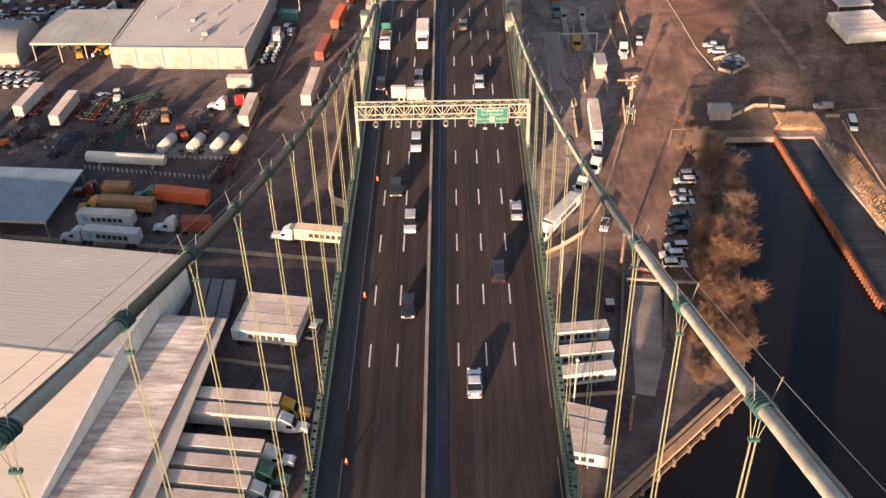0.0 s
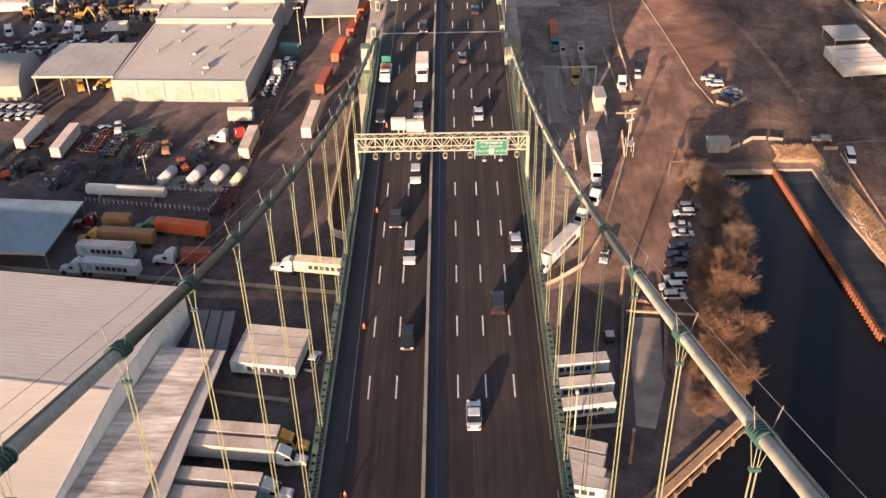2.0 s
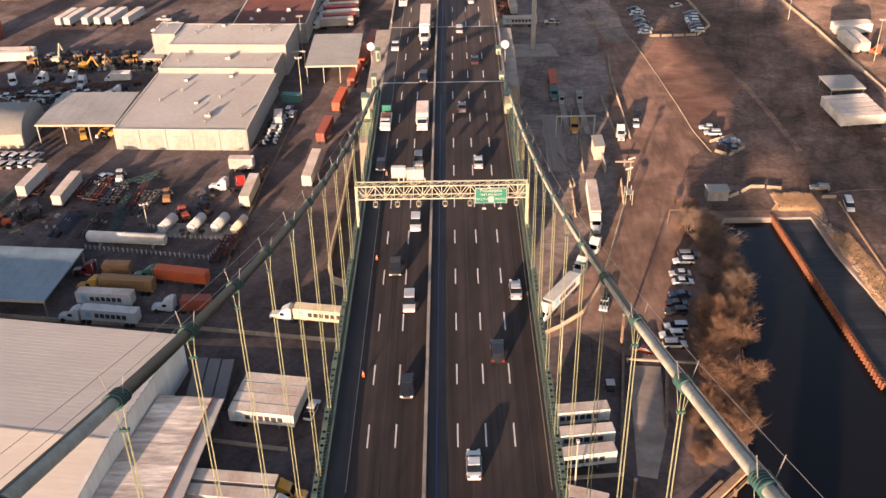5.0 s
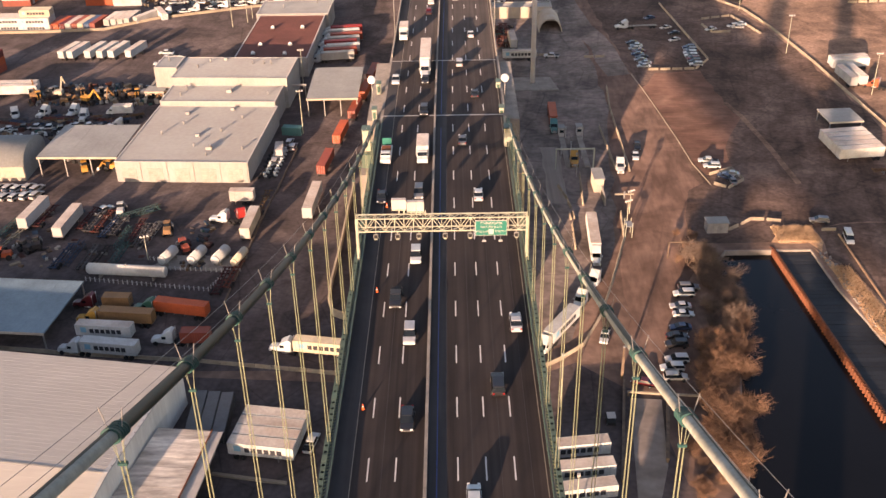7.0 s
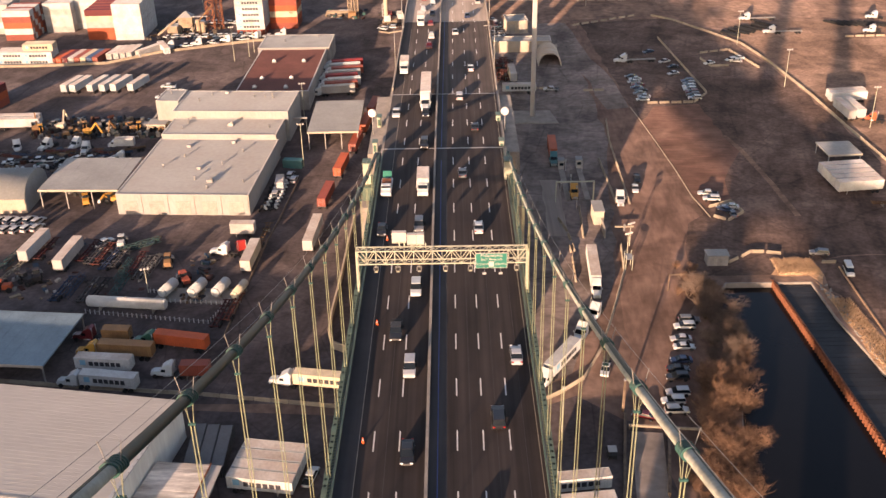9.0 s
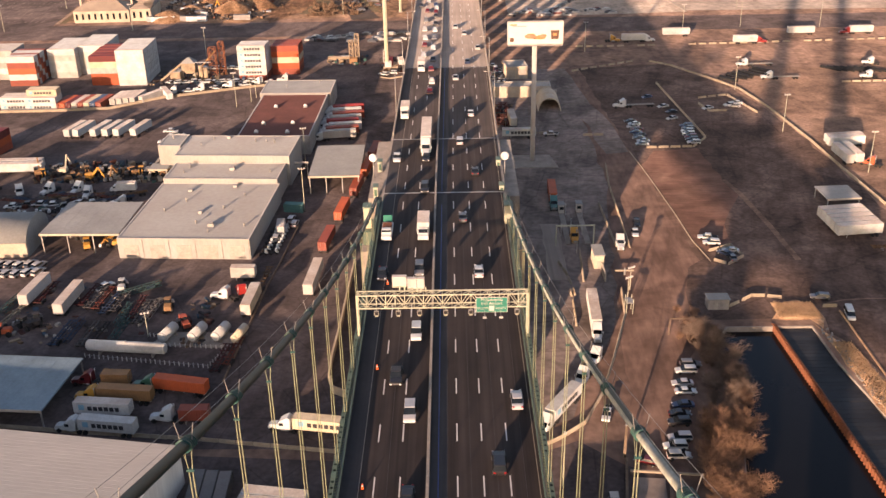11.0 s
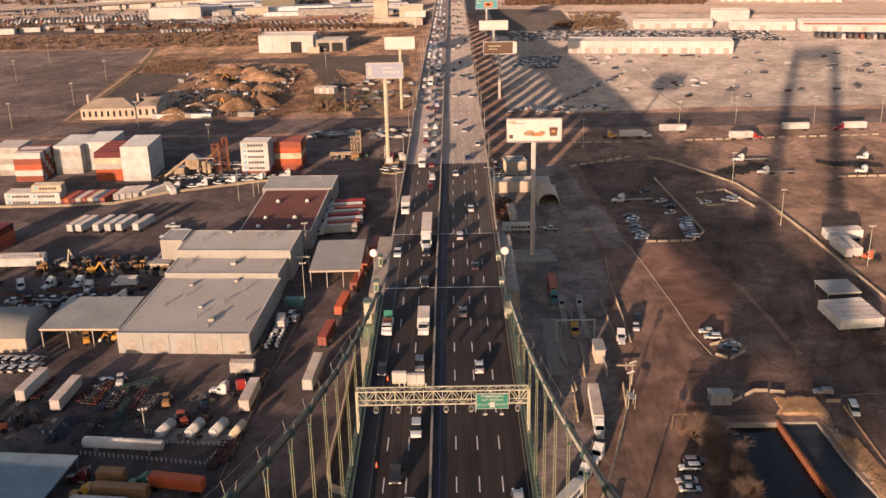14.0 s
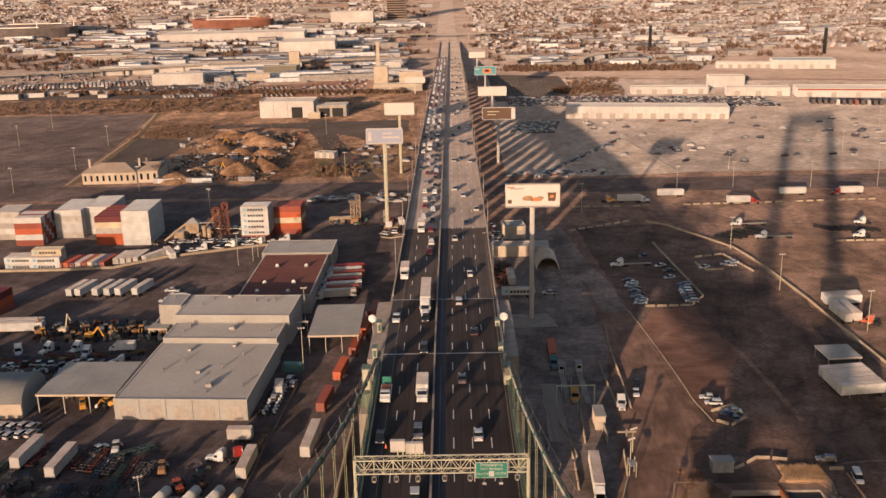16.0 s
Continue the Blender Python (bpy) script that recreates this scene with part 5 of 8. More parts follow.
for x, y, rz in ((-105.5, 258, 20), (-109, 264, 60), (-101, 266, -30), (-98, 259, 80)):
    put("loader " + ("yellow" if rz in (20, 80) else "black"), lambda c=("yellow" if rz in (20, 80) else "black"): loader(c), x, y, 0.03, rz)
# barrel-roofed shed
qs = thing("barrel_shed", "shed with a pale barrel roof and cream wall", "building")
bm = B()
prof = [(-8.5, 0)] + [(-8.5 * math.cos(a * math.pi / 14), 4.2 + 5.0 * math.sin(a * math.pi / 14)) for a in range(15)] + [(8.5, 0)]
rings = [[bm.verts.new((x, 261.5 + y, z)) for y, z in prof] for x in (-160, -120.5)]
for i in range(len(prof)):
    j = (i + 1) % len(prof)
    bm.faces.new((rings[0][i], rings[0][j], rings[1][j], rings[1][i])).smooth = True
bm.faces.new(rings[0]), bm.faces.new(rings[1][::-1])
part("barrel_roof", bm, ROOF_GREY, qs)
part("front_wall", box(B(), -140.3, 252.85, 2.2, 39.2, 0.3, 4.2), WALL_CREAM, qs)
# the canopy by the bridge and the long brown roof behind it
canopy("bridge_canopy", "open canopy with a pale flat roof on posts", -46.4, 296.6, -30.0, 325.6, 6.0, ROOF_GREY, 0.5, 4)
flat_hall("brown_hall", "long low hall with a brown felt roof", -75.6, 334.0, -49.8, 384.0, 7.0, ROOF_BROWN, WALL_GREY, 0.08, -1.2, 4, 0)
for x, y in ((-67.4, 367.3), (-68.8, 347.3), (-56.1, 367.3), (-58.1, 347.3), (-69.9, 337.8), (-58.7, 337.2)):
    rd = thing("roof_dome", "white domed roof light on the brown felt roof", "roof light", "roof domes")
    part("kerb", box(B(), x, y, 7.3, 1.5, 1.5, 0.5), ROOF_GREY, rd)
    bm = B()
    bmesh.ops.create_uvsphere(bm, u_segments=12, v_segments=6, radius=0.72, matrix=Matrix.Translation((x, y, 7.55)))
    part("dome", bm, DOME, rd)
flat_hall("grey_hall", "low hall with a grey sheet roof", -76.4, 384.5, -48.0, 403.0, 7.4, ROOF_GREY, WALL_GREY, 0.08, -1.2, 0, 2)
gt = thing("gutter_beam", "white pipe bridge between the hall and canopy", "pipe bridge")
part("pipe", tube(B(), [(-56, 311, 5.5), (-48, 311, 5.5)], 0.35, 10), WHITE, gt)
part("support", box(B(), -48.4, 311, 2.6, 0.3, 0.3, 5.2), STEEL, gt)

# rust-red and orange boxes in line along the bridge
for x, y, c in ((-36.3, 257.6, "rust red"), (-33.9, 278.6, "orange"), (-31.0, 297.6, "rust red"), (-29.0, 314.0, "orange"), (-27.4, 330.5, "rust red")):
    put("cont " + c, lambda c=c: container(c), x, y, 1.3, -6.5)
    put("chassis grey", lambda: chassis_rack("grey"), x, y, 0.03, -6.5)
put("trailer white", lambda: box_trailer("white"), -37.2, 233.6, 0.03, -3.5)
put("trailer short", lambda: box_trailer("cream", 12.2), -51.6, 221.5, 0.03, -3)
put("flat brown", lambda: chassis_rack("brown", 14.0), -50.7, 235.5, 0.03, -3)
put("box van", lambda: box_trailer("pale grey", 6.5), -56.4, 237.0, 0.03, 88)
for x, y, rz in ((-59.4, 226.2, 80), (-55.2, 228, 20)):
    put("semi none red" if x > -58 else "semi none white", lambda c=("red" if x > -58 else "white"): semi(c, "white", "none"), x, y, 0.03, rz)
gr = thing("low_wall", "low pale timber kerb along the yard road", "kerb")
for a, b in zip([(-52.0, 187.0), (-49.5, 233.4), (-48.3, 245.3), (-46.6, 269)], [(-49.5, 233.4), (-48.3, 245.3), (-46.6, 269), (-46.4, 272)]):
    part("kerb_run", bar(B(), (*a, 0.25), (*b, 0.25), 0.35, 0.5), TIMBER, gr)


def yard_tractor():
    ob = thing("yard_tractor", "small white terminal tractor standing in a rank", "truck", "yard tractors")
    ob.scale = (0.58, 0.58, 0.58)
    part("cab", box(B(), -0.3, 0.9, 1.9, 1.5, 1.4, 1.8, top=0.88), CAR_PAINT["white"], ob, bevel=0.06)
    part("window", box(B(), -0.3, 1.62, 2.2, 1.2, 0.06, 0.7), GLASS, ob)
    part("frame_rail", box(B(), 0, -0.6, 0.85, 1.1, 4.2, 0.35), BLACK, ob)
    part("engine_hood", box(B(), 0.6, 1.4, 1.2, 0.8, 1.2, 0.7), CAR_PAINT["white"], ob, bevel=0.05)
    for s in (-1, 1):
        wheel(ob, s * 0.95, 1.0, 0.48, 0.35), wheel(ob, s * 0.95, -1.9, 0.48, 0.5)
    return ob


for i in range(8):
    for j in range(2):
        put("yard_tractor", yard_tractor, -53.4 + j * 2.6 + i * 0.14 + rnd.uniform(-0.2, 0.2), 252.5 + i * 2.4 + rnd.uniform(-0.3, 0.3), 0.03, -82 + rnd.uniform(-6, 6))
for i in range(6):
    for j in range(2):
        c = ("white", "pale grey", "silver")[(i + 2 * j) % 3]
        put("suv " + c, lambda c=c: car("suv", c), -128.6 + i * 2.7 + j * 1.2, 246.9 - j * 5.0 + rnd.uniform(-0.5, 0.5), 0.03, -20 + rnd.uniform(-4, 4))
# lorries drawn up behind the brown hall, with red and pale trailers
for i, y in enumerate((349, 353.2, 357.6, 362, 366.4, 370.8, 375.2, 379.6)):
    c = ("pale grey", "rust red", "white", "red")[i % 4]
    put("semi side " + c, lambda c=c: semi("white", c, "container", 12.5), -41.5 + (i % 3) * 0.7, y, 0.03, 98)
for i in range(14):
    put("yard_tractor", None, -138 + i * 2.6 + rnd.uniform(-1, 1), 282.5 + rnd.uniform(0, 5), 0.03, rnd.uniform(100, 230))
for i in range(12):
    c = ("grey", "rust red", "blue", "brown")[i % 4]
    put("chassis " + c, lambda c=c: chassis_rack(c), -142 + i * 3.4, 294 + rnd.uniform(-2, 3), 0.03, rnd.uniform(60, 120))
for i in range(9):
    c = ("white", "black", "silver")[i % 3]
    put("pickup " + c, lambda c=c: car("pickup", c), -139 + i * 4.1, 289 + rnd.uniform(-1.5, 1.5), 0.03, rnd.uniform(60, 120))
put("cont teal", lambda: container("teal", length=6.06), -49.2, 283.0, 0.03, 80)
put("box_truck", box_truck, -51.0, 268, 0.03, 5)
for x, y, c in ((-47.5, 272, "silver"), (-51.5, 262, "pale grey"), (-49, 275.5, "silver")):
    put("suv " + c, lambda c=c: car("suv", c), x, y, 0.03, -5)
put("box_truck", None, -107.6, 301.3, 0.03, 93)
put("semi none white", None, -118, 297.5, 0.03, 180), put("semi none white", None, -104.5, 289, 0.03, 100)

# scrap machines, trailers and pickups further back in the middle yard
for i in range(16):
    c = ("brown", "yellow", "grey", "cream", "brown")[i % 5]
    (put("excavator " + c, lambda c=c: excavator(c), -142 + i * 3.3 + rnd.uniform(-1, 1), 313 + rnd.uniform(-3, 6), 0.03, rnd.uniform(0, 360)) if i % 3 == 0
     else put("loader " + c, lambda c=c: loader(c), -142 + i * 3.3 + rnd.uniform(-1, 1), 313 + rnd.uniform(-3, 6), 0.03, rnd.uniform(0, 360)))
for x, y in ((-148.4, 319.0), (-149.5, 322.6)):
    put("trailer white", None, x, y, 0.03, 91)
for i in range(5):
    put("semi none white", None, -160 + i * 9.4, 300 + rnd.uniform(-2, 2), 0.03, rnd.uniform(150, 210))
for x in (-142.9, -139.6, -133.1, -128.6, -124.4, -118.0):
    put("cont white", lambda: container("white"), x, 359.6, 1.3, -14)
    put("chassis grey", None, x, 359.6, 0.03, -14)
for x, y in ((-107, 360), (-104, 356), (-100, 352.5), (-106, 348)):
    put("pickup white", None, x, y, 0.03, 95)
bl = thing("block_wall", "low pale concrete block wall along the storage yard", "wall")
for (x0, y0), (x1, y1) in zip([(-260, 388), (-165, 389), (-140, 391), (-122, 405), (-84, 420)], [(-165, 389), (-140, 391), (-122, 405), (-84, 420), (-64, 424)]):
    part("block_run", bar(B(), (x0, y0, 0.5), (x1, y1, 0.5), 0.8, 1.0), BARRIER, bl)
for i in range(9):
    x = -118 + i * 5.6 + rnd.uniform(-1, 1)
    put("pickup white" if i % 2 else "semi none white", None, x, 407 + (x + 118) * 0.36 + 4, 0.03, rnd.uniform(60, 110))

# stacks of shipping containers
REAR = {}


def stack(x, y, rz, levels, colours, marked=False, rear=False):
    for k in range(levels):
        c = colours[k % len(colours)]
        if rear:
            REAR.setdefault(c, []).append((x, y, 0.03 + 2.61 * k + 1.3, 12.1, 2.1, 2.36))
            continue
        put(("cont mk " if marked else "cont ") + c, lambda c=c: container(c, marked), x, y, 0.03 + 2.61 * k, rz)


for i in range(5):
    stack(-87.5 + i * 0.1, 430.2 + i * 2.6, 90.6, 6 if i < 4 else 5, ["rust red"] + ["white"] * 5, True, rear=i > 0)
    stack(-74.4 + i * 0.1, 440.2 + i * 2.6, 90.6, 5, ["rust red", "orange", "cream", "orange", "rust red"], rear=i > 0)
for i in range(9):
    stack(-139.8, 426.4 + i * 2.55, 90.6, 6, ["white"], rear=i > 0)
    stack(-152.1, 427.6 + i * 2.55, 90.6, 5, ["orange", "orange", "pale grey", "cream", "dark red"][i % 2:] + ["rust red"], rear=i > 0)
for i in range(9):
    stack(-174.9, 440.4 + i * 2.55, 90.6, 5, ["pale grey", "white", "white"], rear=i > 0)
    stack(-163.4, 446.2 + i * 2.55, 90.6, 5, ["white"], rear=i > 0)
for i in range(6):
    stack(-188.6, 428.4 + i * 2.55, 90.6, 5, ["rust red", "white", "orange", "rust red", "white"][i % 3:], rear=i > 0)
    stack(-202.5, 439.0 + i * 2.55, 90.6, 5, ["pale grey", "white"], rear=i > 0)
    stack(-215.5, 434.0 + i * 2.55, 90.6, 5, ["rust red", "dark red", "orange"], rear=i > 0)
for i in range(3):
    stack(-178.6, 392.8 + i * 2.6, 90.6, 2, ["white"], True)
    stack(-167.8, 392.4 + i * 2.6, 90.6, 3 if i else 2, ["white", "white", "cream"], True)
for i in range(8):
    c = ("rust red", "orange", "dark red", "pale grey", "rust red", "cream", "blue")[i % 7]
    stack(-161.0 + i * 2.46, 397.6 + i * 0.08, -10, 1, [c])
for i in range(4):
    stack(-139.6 + i * 2.6, 402.6 + i * 0.5, -8, 1, ["pale grey"])
stack(-126.5, 405.0, -30, 1, ["pale grey"])
stack(-121.0, 409.0, 28, 1, ["white"])
for i in range(4):
    stack(-158.0 + i * 2.6 - 14, 340.5, -10, 3, ["rust red", "orange", "dark red"])
for c, rows in REAR.items():
    bm = B()
    for r in rows:
        box(bm, *r)
    tagged(part("stacked_containers", bm, BOX_PAINT[c], None, f"rows of {c} shipping containers behind the front stacks"), category="container", kind="stuff")
# straddle carriers and a small pale office in the storage yard
def lattice_mast(bm, x, y, w, z0, z1, bays):
    """Four posts with cross bars and diagonals."""
    h = w / 2
    ring = ((-h, -h), (h, -h), (h, h), (-h, h))
    for a, b in ring:
        bar(bm, (x + a, y + b, z0), (x + a, y + b, z1), 0.28)
    for k in range(bays):
        za, zb = z0 + (z1 - z0) * k / bays, z0 + (z1 - z0) * (k + 1) / bays
        for i in range(4):
            (a, b), (c, d) = ring[i], ring[(i + 1) % 4]
            bar(bm, (x + a, y + b, zb), (x + c, y + d, zb), 0.22)
            bar(bm, (x + a, y + b, za), (x + c, y + d, zb), 0.18)
    return bm


WALL_TAN = paint("tan steel plate", (0.44, 0.36, 0.25), 0.75, 0.0, 0.3, 0.35, 3, 0.1, dirt=(0.20, 0.13, 0.08), dirt_amount=0.7)
pl = thing("batching_plant", "tan steel batching plant with hoppers and lattice masts", "plant")
for x, y, w, z in ((-106.8, 438.5, 3.0, 13.0), (-103.2, 441.0, 2.4, 15.0)):
    part("lattice_mast", lattice_mast(B(), x, y, w, 0, z, 5), RUST, pl)
part("hopper", box(B(), -117.0, 436.0, 5.6, 6.0, 5.0, 3.2), WALL_TAN, pl, bevel=0.06)
part("hopper_cone", box(B(), -117.0, 436.0, 3.2, 3.0, 2.6, 1.7, top=1.7), WALL_TAN, pl)
part("hopper_roof", box(B(), -117.0, 436.0, 8.3, 6.4, 5.4, 2.2, top=0.15), ROOF_GREY, pl)
for x, y in ((-119.6, 434), (-114.4, 434), (-119.6, 438), (-114.4, 438)):
    part("leg", box(B(), x, y, 2.0, 0.4, 0.4, 4.0), WALL_TAN, pl)
part("control_cabin", box(B(), -122.6, 433.0, 2.0, 4.6, 4.0, 4.0), WALL_TAN, pl, bevel=0.05)
part("cabin_roof", box(B(), -122.6, 433.0, 4.1, 5.0, 4.4, 0.2), ROOF_GREY, pl)
part("conveyor", bar(B(), (-128.5, 428.5, 1.0), (-118.5, 435.0, 8.0), 1.2, 0.5), WALL_TAN, pl)
part("conveyor", bar(B(), (-113.5, 437.0, 3.0), (-106.0, 440.0, 11.0), 1.0, 0.5), BOX_PAINT["brown"], pl)
part("gangway", box(B(), -110.5, 436.5, 4.6, 6.0, 1.4, 0.2), STEEL, pl)
part("gangway", box(B(), -110.5, 434.5, 7.4, 7.0, 1.2, 0.2), STEEL, pl)
for x, y, z in ((-111.5, 433.4, 6.2), (-109.4, 433.6, 5.2)):
    part("silo", tube(B(), [(x, y, 0.4), (x, y, z)], 0.95, 12), WALL_TAN, pl)
# drill rig and stores behind the brown hall, and plant gathered round the billboard pole
rg = thing("drill_rig", "tan drilling rig with two lattice masts", "machine")
part("base_frame", box(B(), -52.0, 462.2, 0.9, 12.0, 3.0, 1.6), WALL_TAN, rg, bevel=0.08)
for x, z in ((-46.6, 10.0), (-43.8, 13.0)):
    part("lattice_mast", lattice_mast(B(), x, 459.4, 1.8, 0, z, 5), WALL_TAN, rg)
part("engine_house", box(B(), -45.4, 456.2, 1.3, 3.6, 3.0, 2.4), BOX_PAINT["brown"], rg, bevel=0.08)
part("walkway", box(B(), -49.0, 459.8, 2.6, 5.0, 1.0, 0.2), STEEL, rg)
cr = thing("pump_unit", "red and white pump unit with a railed deck", "machine")
part("skid", box(B(), -27.6, 449.0, 0.6, 6.5, 10.0, 0.9), WALL_TAN, cr)
part("body", box(B(), -28.4, 450.5, 2.3, 3.4, 5.6, 2.6), BOX_PAINT["red"], cr, bevel=0.1)
part("cabin", box(B(), -28.6, 445.6, 2.2, 3.0, 2.6, 2.4), BOX_PAINT["white"], cr, bevel=0.08)
part("deck_rail", lattice_mast(B(), -30.4, 452.4, 1.6, 1.0, 7.0, 3), STEEL, cr)
kb = thing("kerb_ring", "low white kerb round the billboard pole", "kerb")
for a, b in (((-32, 437), (-31.6, 431)), ((-31.6, 431), (-27, 428.6)), ((-27, 428.6), (-21.4, 431.5))):
    part("kerb_run", bar(B(), (*a, 0.3), (*b, 0.3), 0.5, 0.6), BARRIER, kb)
put("van far", lambda: car("suv", "white"), -26.4, 436.4, 0.03, 80), put("box_truck", None, -23.2, 452.0, 0.03, 10), put("van far", None, -30.2, 434.4, 0.03, 60)
for i in range(24):
    put("suv white" if i % 2 else "sedan white", (lambda: car("suv", "white")) if i % 2 else (lambda: car("sedan", "white")), -124 + (i % 12) * 3.2, 427 + (i // 12) * 22 + rnd.uniform(-1, 1), 0.03, rnd.uniform(70, 110))
for x, y in ((-74.3, 207.6),):
    put("yard_pole short", lambda: yard_pole(6.5), x, y, 0.03, 20)
for x, y in ((-83, 398), (-88, 392), (-82, 404), (-50.5, 321), (-46, 283)):
    put("yard_pole", yard_pole, x, y, 0.03, 10)


# ---- quay, lots and gate lanes to the right of the bridge ----
# containers and trailers below the span
for x, y, rz in ((21.1, 135.7, -83.3), (21.2, 129.9, -83.4), (20.8, 124.8, -81.5), (17.5, 107.4, -103)):
    put("cont white marked", None, x, y, 1.25, rz)
    put("chassis plain", None, x, y, 0.03, rz)
for x, y in ((18.1, 115.6), (17.4, 112.7), (17.1, 110.1)):
    put("cont white", lambda: container("white"), x, y, 1.25, -108.5)
    put("chassis plain", None, x, y, 0.03, -108.5)
tm = thing("timber_beam", "long weathered timber beam lying on the quay", "beam")
part("beam", bar(B(), (17, 121.7, 0.3), (28, 122.6, 0.3), 0.5, 0.5), BARRIER, tm)
TAN = paint("tan weathered timber", (0.44, 0.29, 0.165), 0.9, 0.0, 0.5, 0.35, 4, 0.2, dirt=(0.20, 0.14, 0.10), dirt_amount=0.7)
# timber-topped quay edge
qe = thing("quay_fender", "long weathered timber fender along the quay edge", "fender")
part("cap", bar(B(), (48.6, 123.2, 0.35), (10, 85.4, 0.35), 1.3, 0.7), TAN, qe)
part("inner_beam", bar(B(), (44.1, 120.6, 0.3), (10, 87.0, 0.3), 0.6, 0.6), TAN, qe)
part("waling", bar(B(), (48.9, 122.2, -0.8), (10.5, 84.6, -0.8), 0.5, 0.5), TIMBER, qe)
for i in range(14):
    t = i / 13
    part("fender_post", box(B(), 49.1 - 38.5 * t, 122.0 - 37.7 * t, -2.0, 0.5, 0.5, 4.5), TIMBER, qe)
# sheet-pile jetty
sp = thing("sheet_pile_wall", "rusty corrugated steel sheet-pile wall in the basin", "pile wall")
bm = B()
prev = None
n = 220
for i in range(n + 1):
    t = i / n
    x, y = 76.9 + 3.3 * t, 209.5 - 64.0 * t
    off = 0.35 if (i // 2) % 2 else -0.25
    q = (bm.verts.new((x + off, y, -4)), bm.verts.new((x + off, y, 0.25)), bm.verts.new((x + off + 0.12, y, 0.25)), bm.verts.new((x + off + 0.12, y, -4)))
    if prev:
        for k in range(3):
            bm.faces.new((prev[k], q[k], q[k + 1], prev[k + 1]))
    prev = q
part("sheet", bm, RUST, sp)
part("capping", bar(B(), (77.6, 209, -0.1), (80.9, 145.5, -0.1), 0.3, 0.3), RUST, sp)
jt = thing("jetty_deck", "dark weathered plank deck behind the sheet piles", "jetty")
JET = paint("dark wet planks", (0.022, 0.024, 0.028), 0.7, 0.0, 0.3, 0.35, 3, 0.2, random_tint=0.3)
plank = mesh_of("plank", box(B(), 0, 0, 0, 9.2, 1.42, 0.2), JET)
for i in range(56):
    y = 208 - i * 1.5
    piece("plank", plank, jt, pose(82.6 + (208 - y) * 0.045, y, -0.75 + random.Random(i).uniform(-0.03, 0.03)))
part("pile_core", prism(B(), [(78.5, 208.6), (86, 208.6), (92.5, 124), (82.6, 124)], -4.2, -0.9), TIMBER, jt)

# barriers
KERB = [(62.5, 331), (64.0, 316.6), (65.5, 298.4), (67.2, 275.5), (68.1, 257.6), (70.2, 244.0)]
STRIP = [(88.4, 303.2), (90.7, 291.7), (92.9, 267.1), (94.1, 243.8)]
barrier_line([(42.2, 215.1), (36.0, 193.7), (31.5, 180.0), (26.6, 169.7), (21.4, 164.9), (15.5, 160.8)])
barrier_line([(44.0, 235), (42.2, 215.1)], 0, 0.2)
barrier_line([(52.3, 318.8), (50.7, 300.5), (49.7, 252.8)], 0.2)
barrier_line([(45.3, 285.4), (46.0, 253.4)], 0.2)
barrier_line([(35.4, 252), (34.2, 232.4)], 0.2), barrier_line([(30.0, 230), (30.2, 223), (29.6, 209)], 1.6)
barrier_line([(28.6, 245), (30.4, 236), (31.2, 224)], 2.0)
barrier_line([(68.8, 334.6), (85.7, 334.8)], 0.3), barrier_line([(85.7, 334.8), (92.4, 344.6), (87.7, 414.9)], 0.4)
barrier_line([(53.3, 435.3), (84.3, 450.9)], 1.2), barrier_line([(91, 450), (99.6, 441.9), (112, 420), (120.3, 404.3), (125.0, 379.0), (128.8, 339.0), (130.3, 310.4), (132.4, 280.5), (136.0, 236)], 0.2)
barrier_line([(99, 385), (101, 375), (108, 375.5)], 0.2), barrier_line([(100, 392), (113, 396), (119, 372)], 0.3)
barrier_line([(71.0, 249.9), (78.0, 253.5), (79.8, 246.4), (74.4, 241.5), (70.7, 244.6)], 0.3)
barrier_line([(68.1, 217.6), (72.4, 220.9), (75.6, 223.5), (78.9, 223.3), (83.6, 222.0)], 1.0), barrier_line([(91, 217.5), (96, 217.5)], 0.5)
lk = thing("lot_kerb", "low pale kerb curving round the dirt lot", "kerb")
for a, b in zip(KERB, KERB[1:]):
    part("kerb_stone", bar(B(), (*a, 0.09), (*b, 0.09), 0.24, 0.18), BARRIER, lk)
cs = thing("concrete_strip", "worn pale concrete strip along the lot", "kerb")
for a, b in zip(STRIP, STRIP[1:]):
    part("slab_run", bar(B(), (*a, 0.05), (*b, 0.05), 1.7, 0.1), OUTER, cs)
barrier_line([(165.5, 411.9), (240, 413)], 0.8), barrier_line([(60, 479), (90, 478.6), (140, 480.6), (240, 486)], 1.6, 0.2)
barrier_line([(48, 349), (56, 349)], 0.3), barrier_line([(24, 352), (36, 352)], 0.6)

# lorries, vans and cars
put("semi white w", lambda: semi("white", "white"), 34.2, 213.6, 0.03, 177)
put("semi none white", None, 28.0, 185.4, 0.03, 153), put("semi none white", None, 32.0, 193.6, 0.03, 156)
rb = thing("quay_beam", "long pale beam lying along the quay track", "beam")
part("beam", bar(B(), (95.2, 215.2, 0.2), (95.0, 184, 0.2), 0.35, 0.35), TAN, rb)
put("pickup white", None, 31.5, 172.2, 0.03, 165)
put("semi white m", None, 22.5, 174.3, 0.03, 147)
put("semi white m2", lambda: semi("white", "cream", "container", 13.0, True), -27.5, 167.5, 0.03, 80)
put("semi teal o", lambda: semi("teal", "orange", "container", 13.0), 31.3, 290.5, 0.03, 178)
put("semi none yellow", lambda: semi("yellow", "white", "none"), 34.6, 259.0, 0.03, 178)
put("semi none white", None, 47.0, 254.0, 0.03, 175)
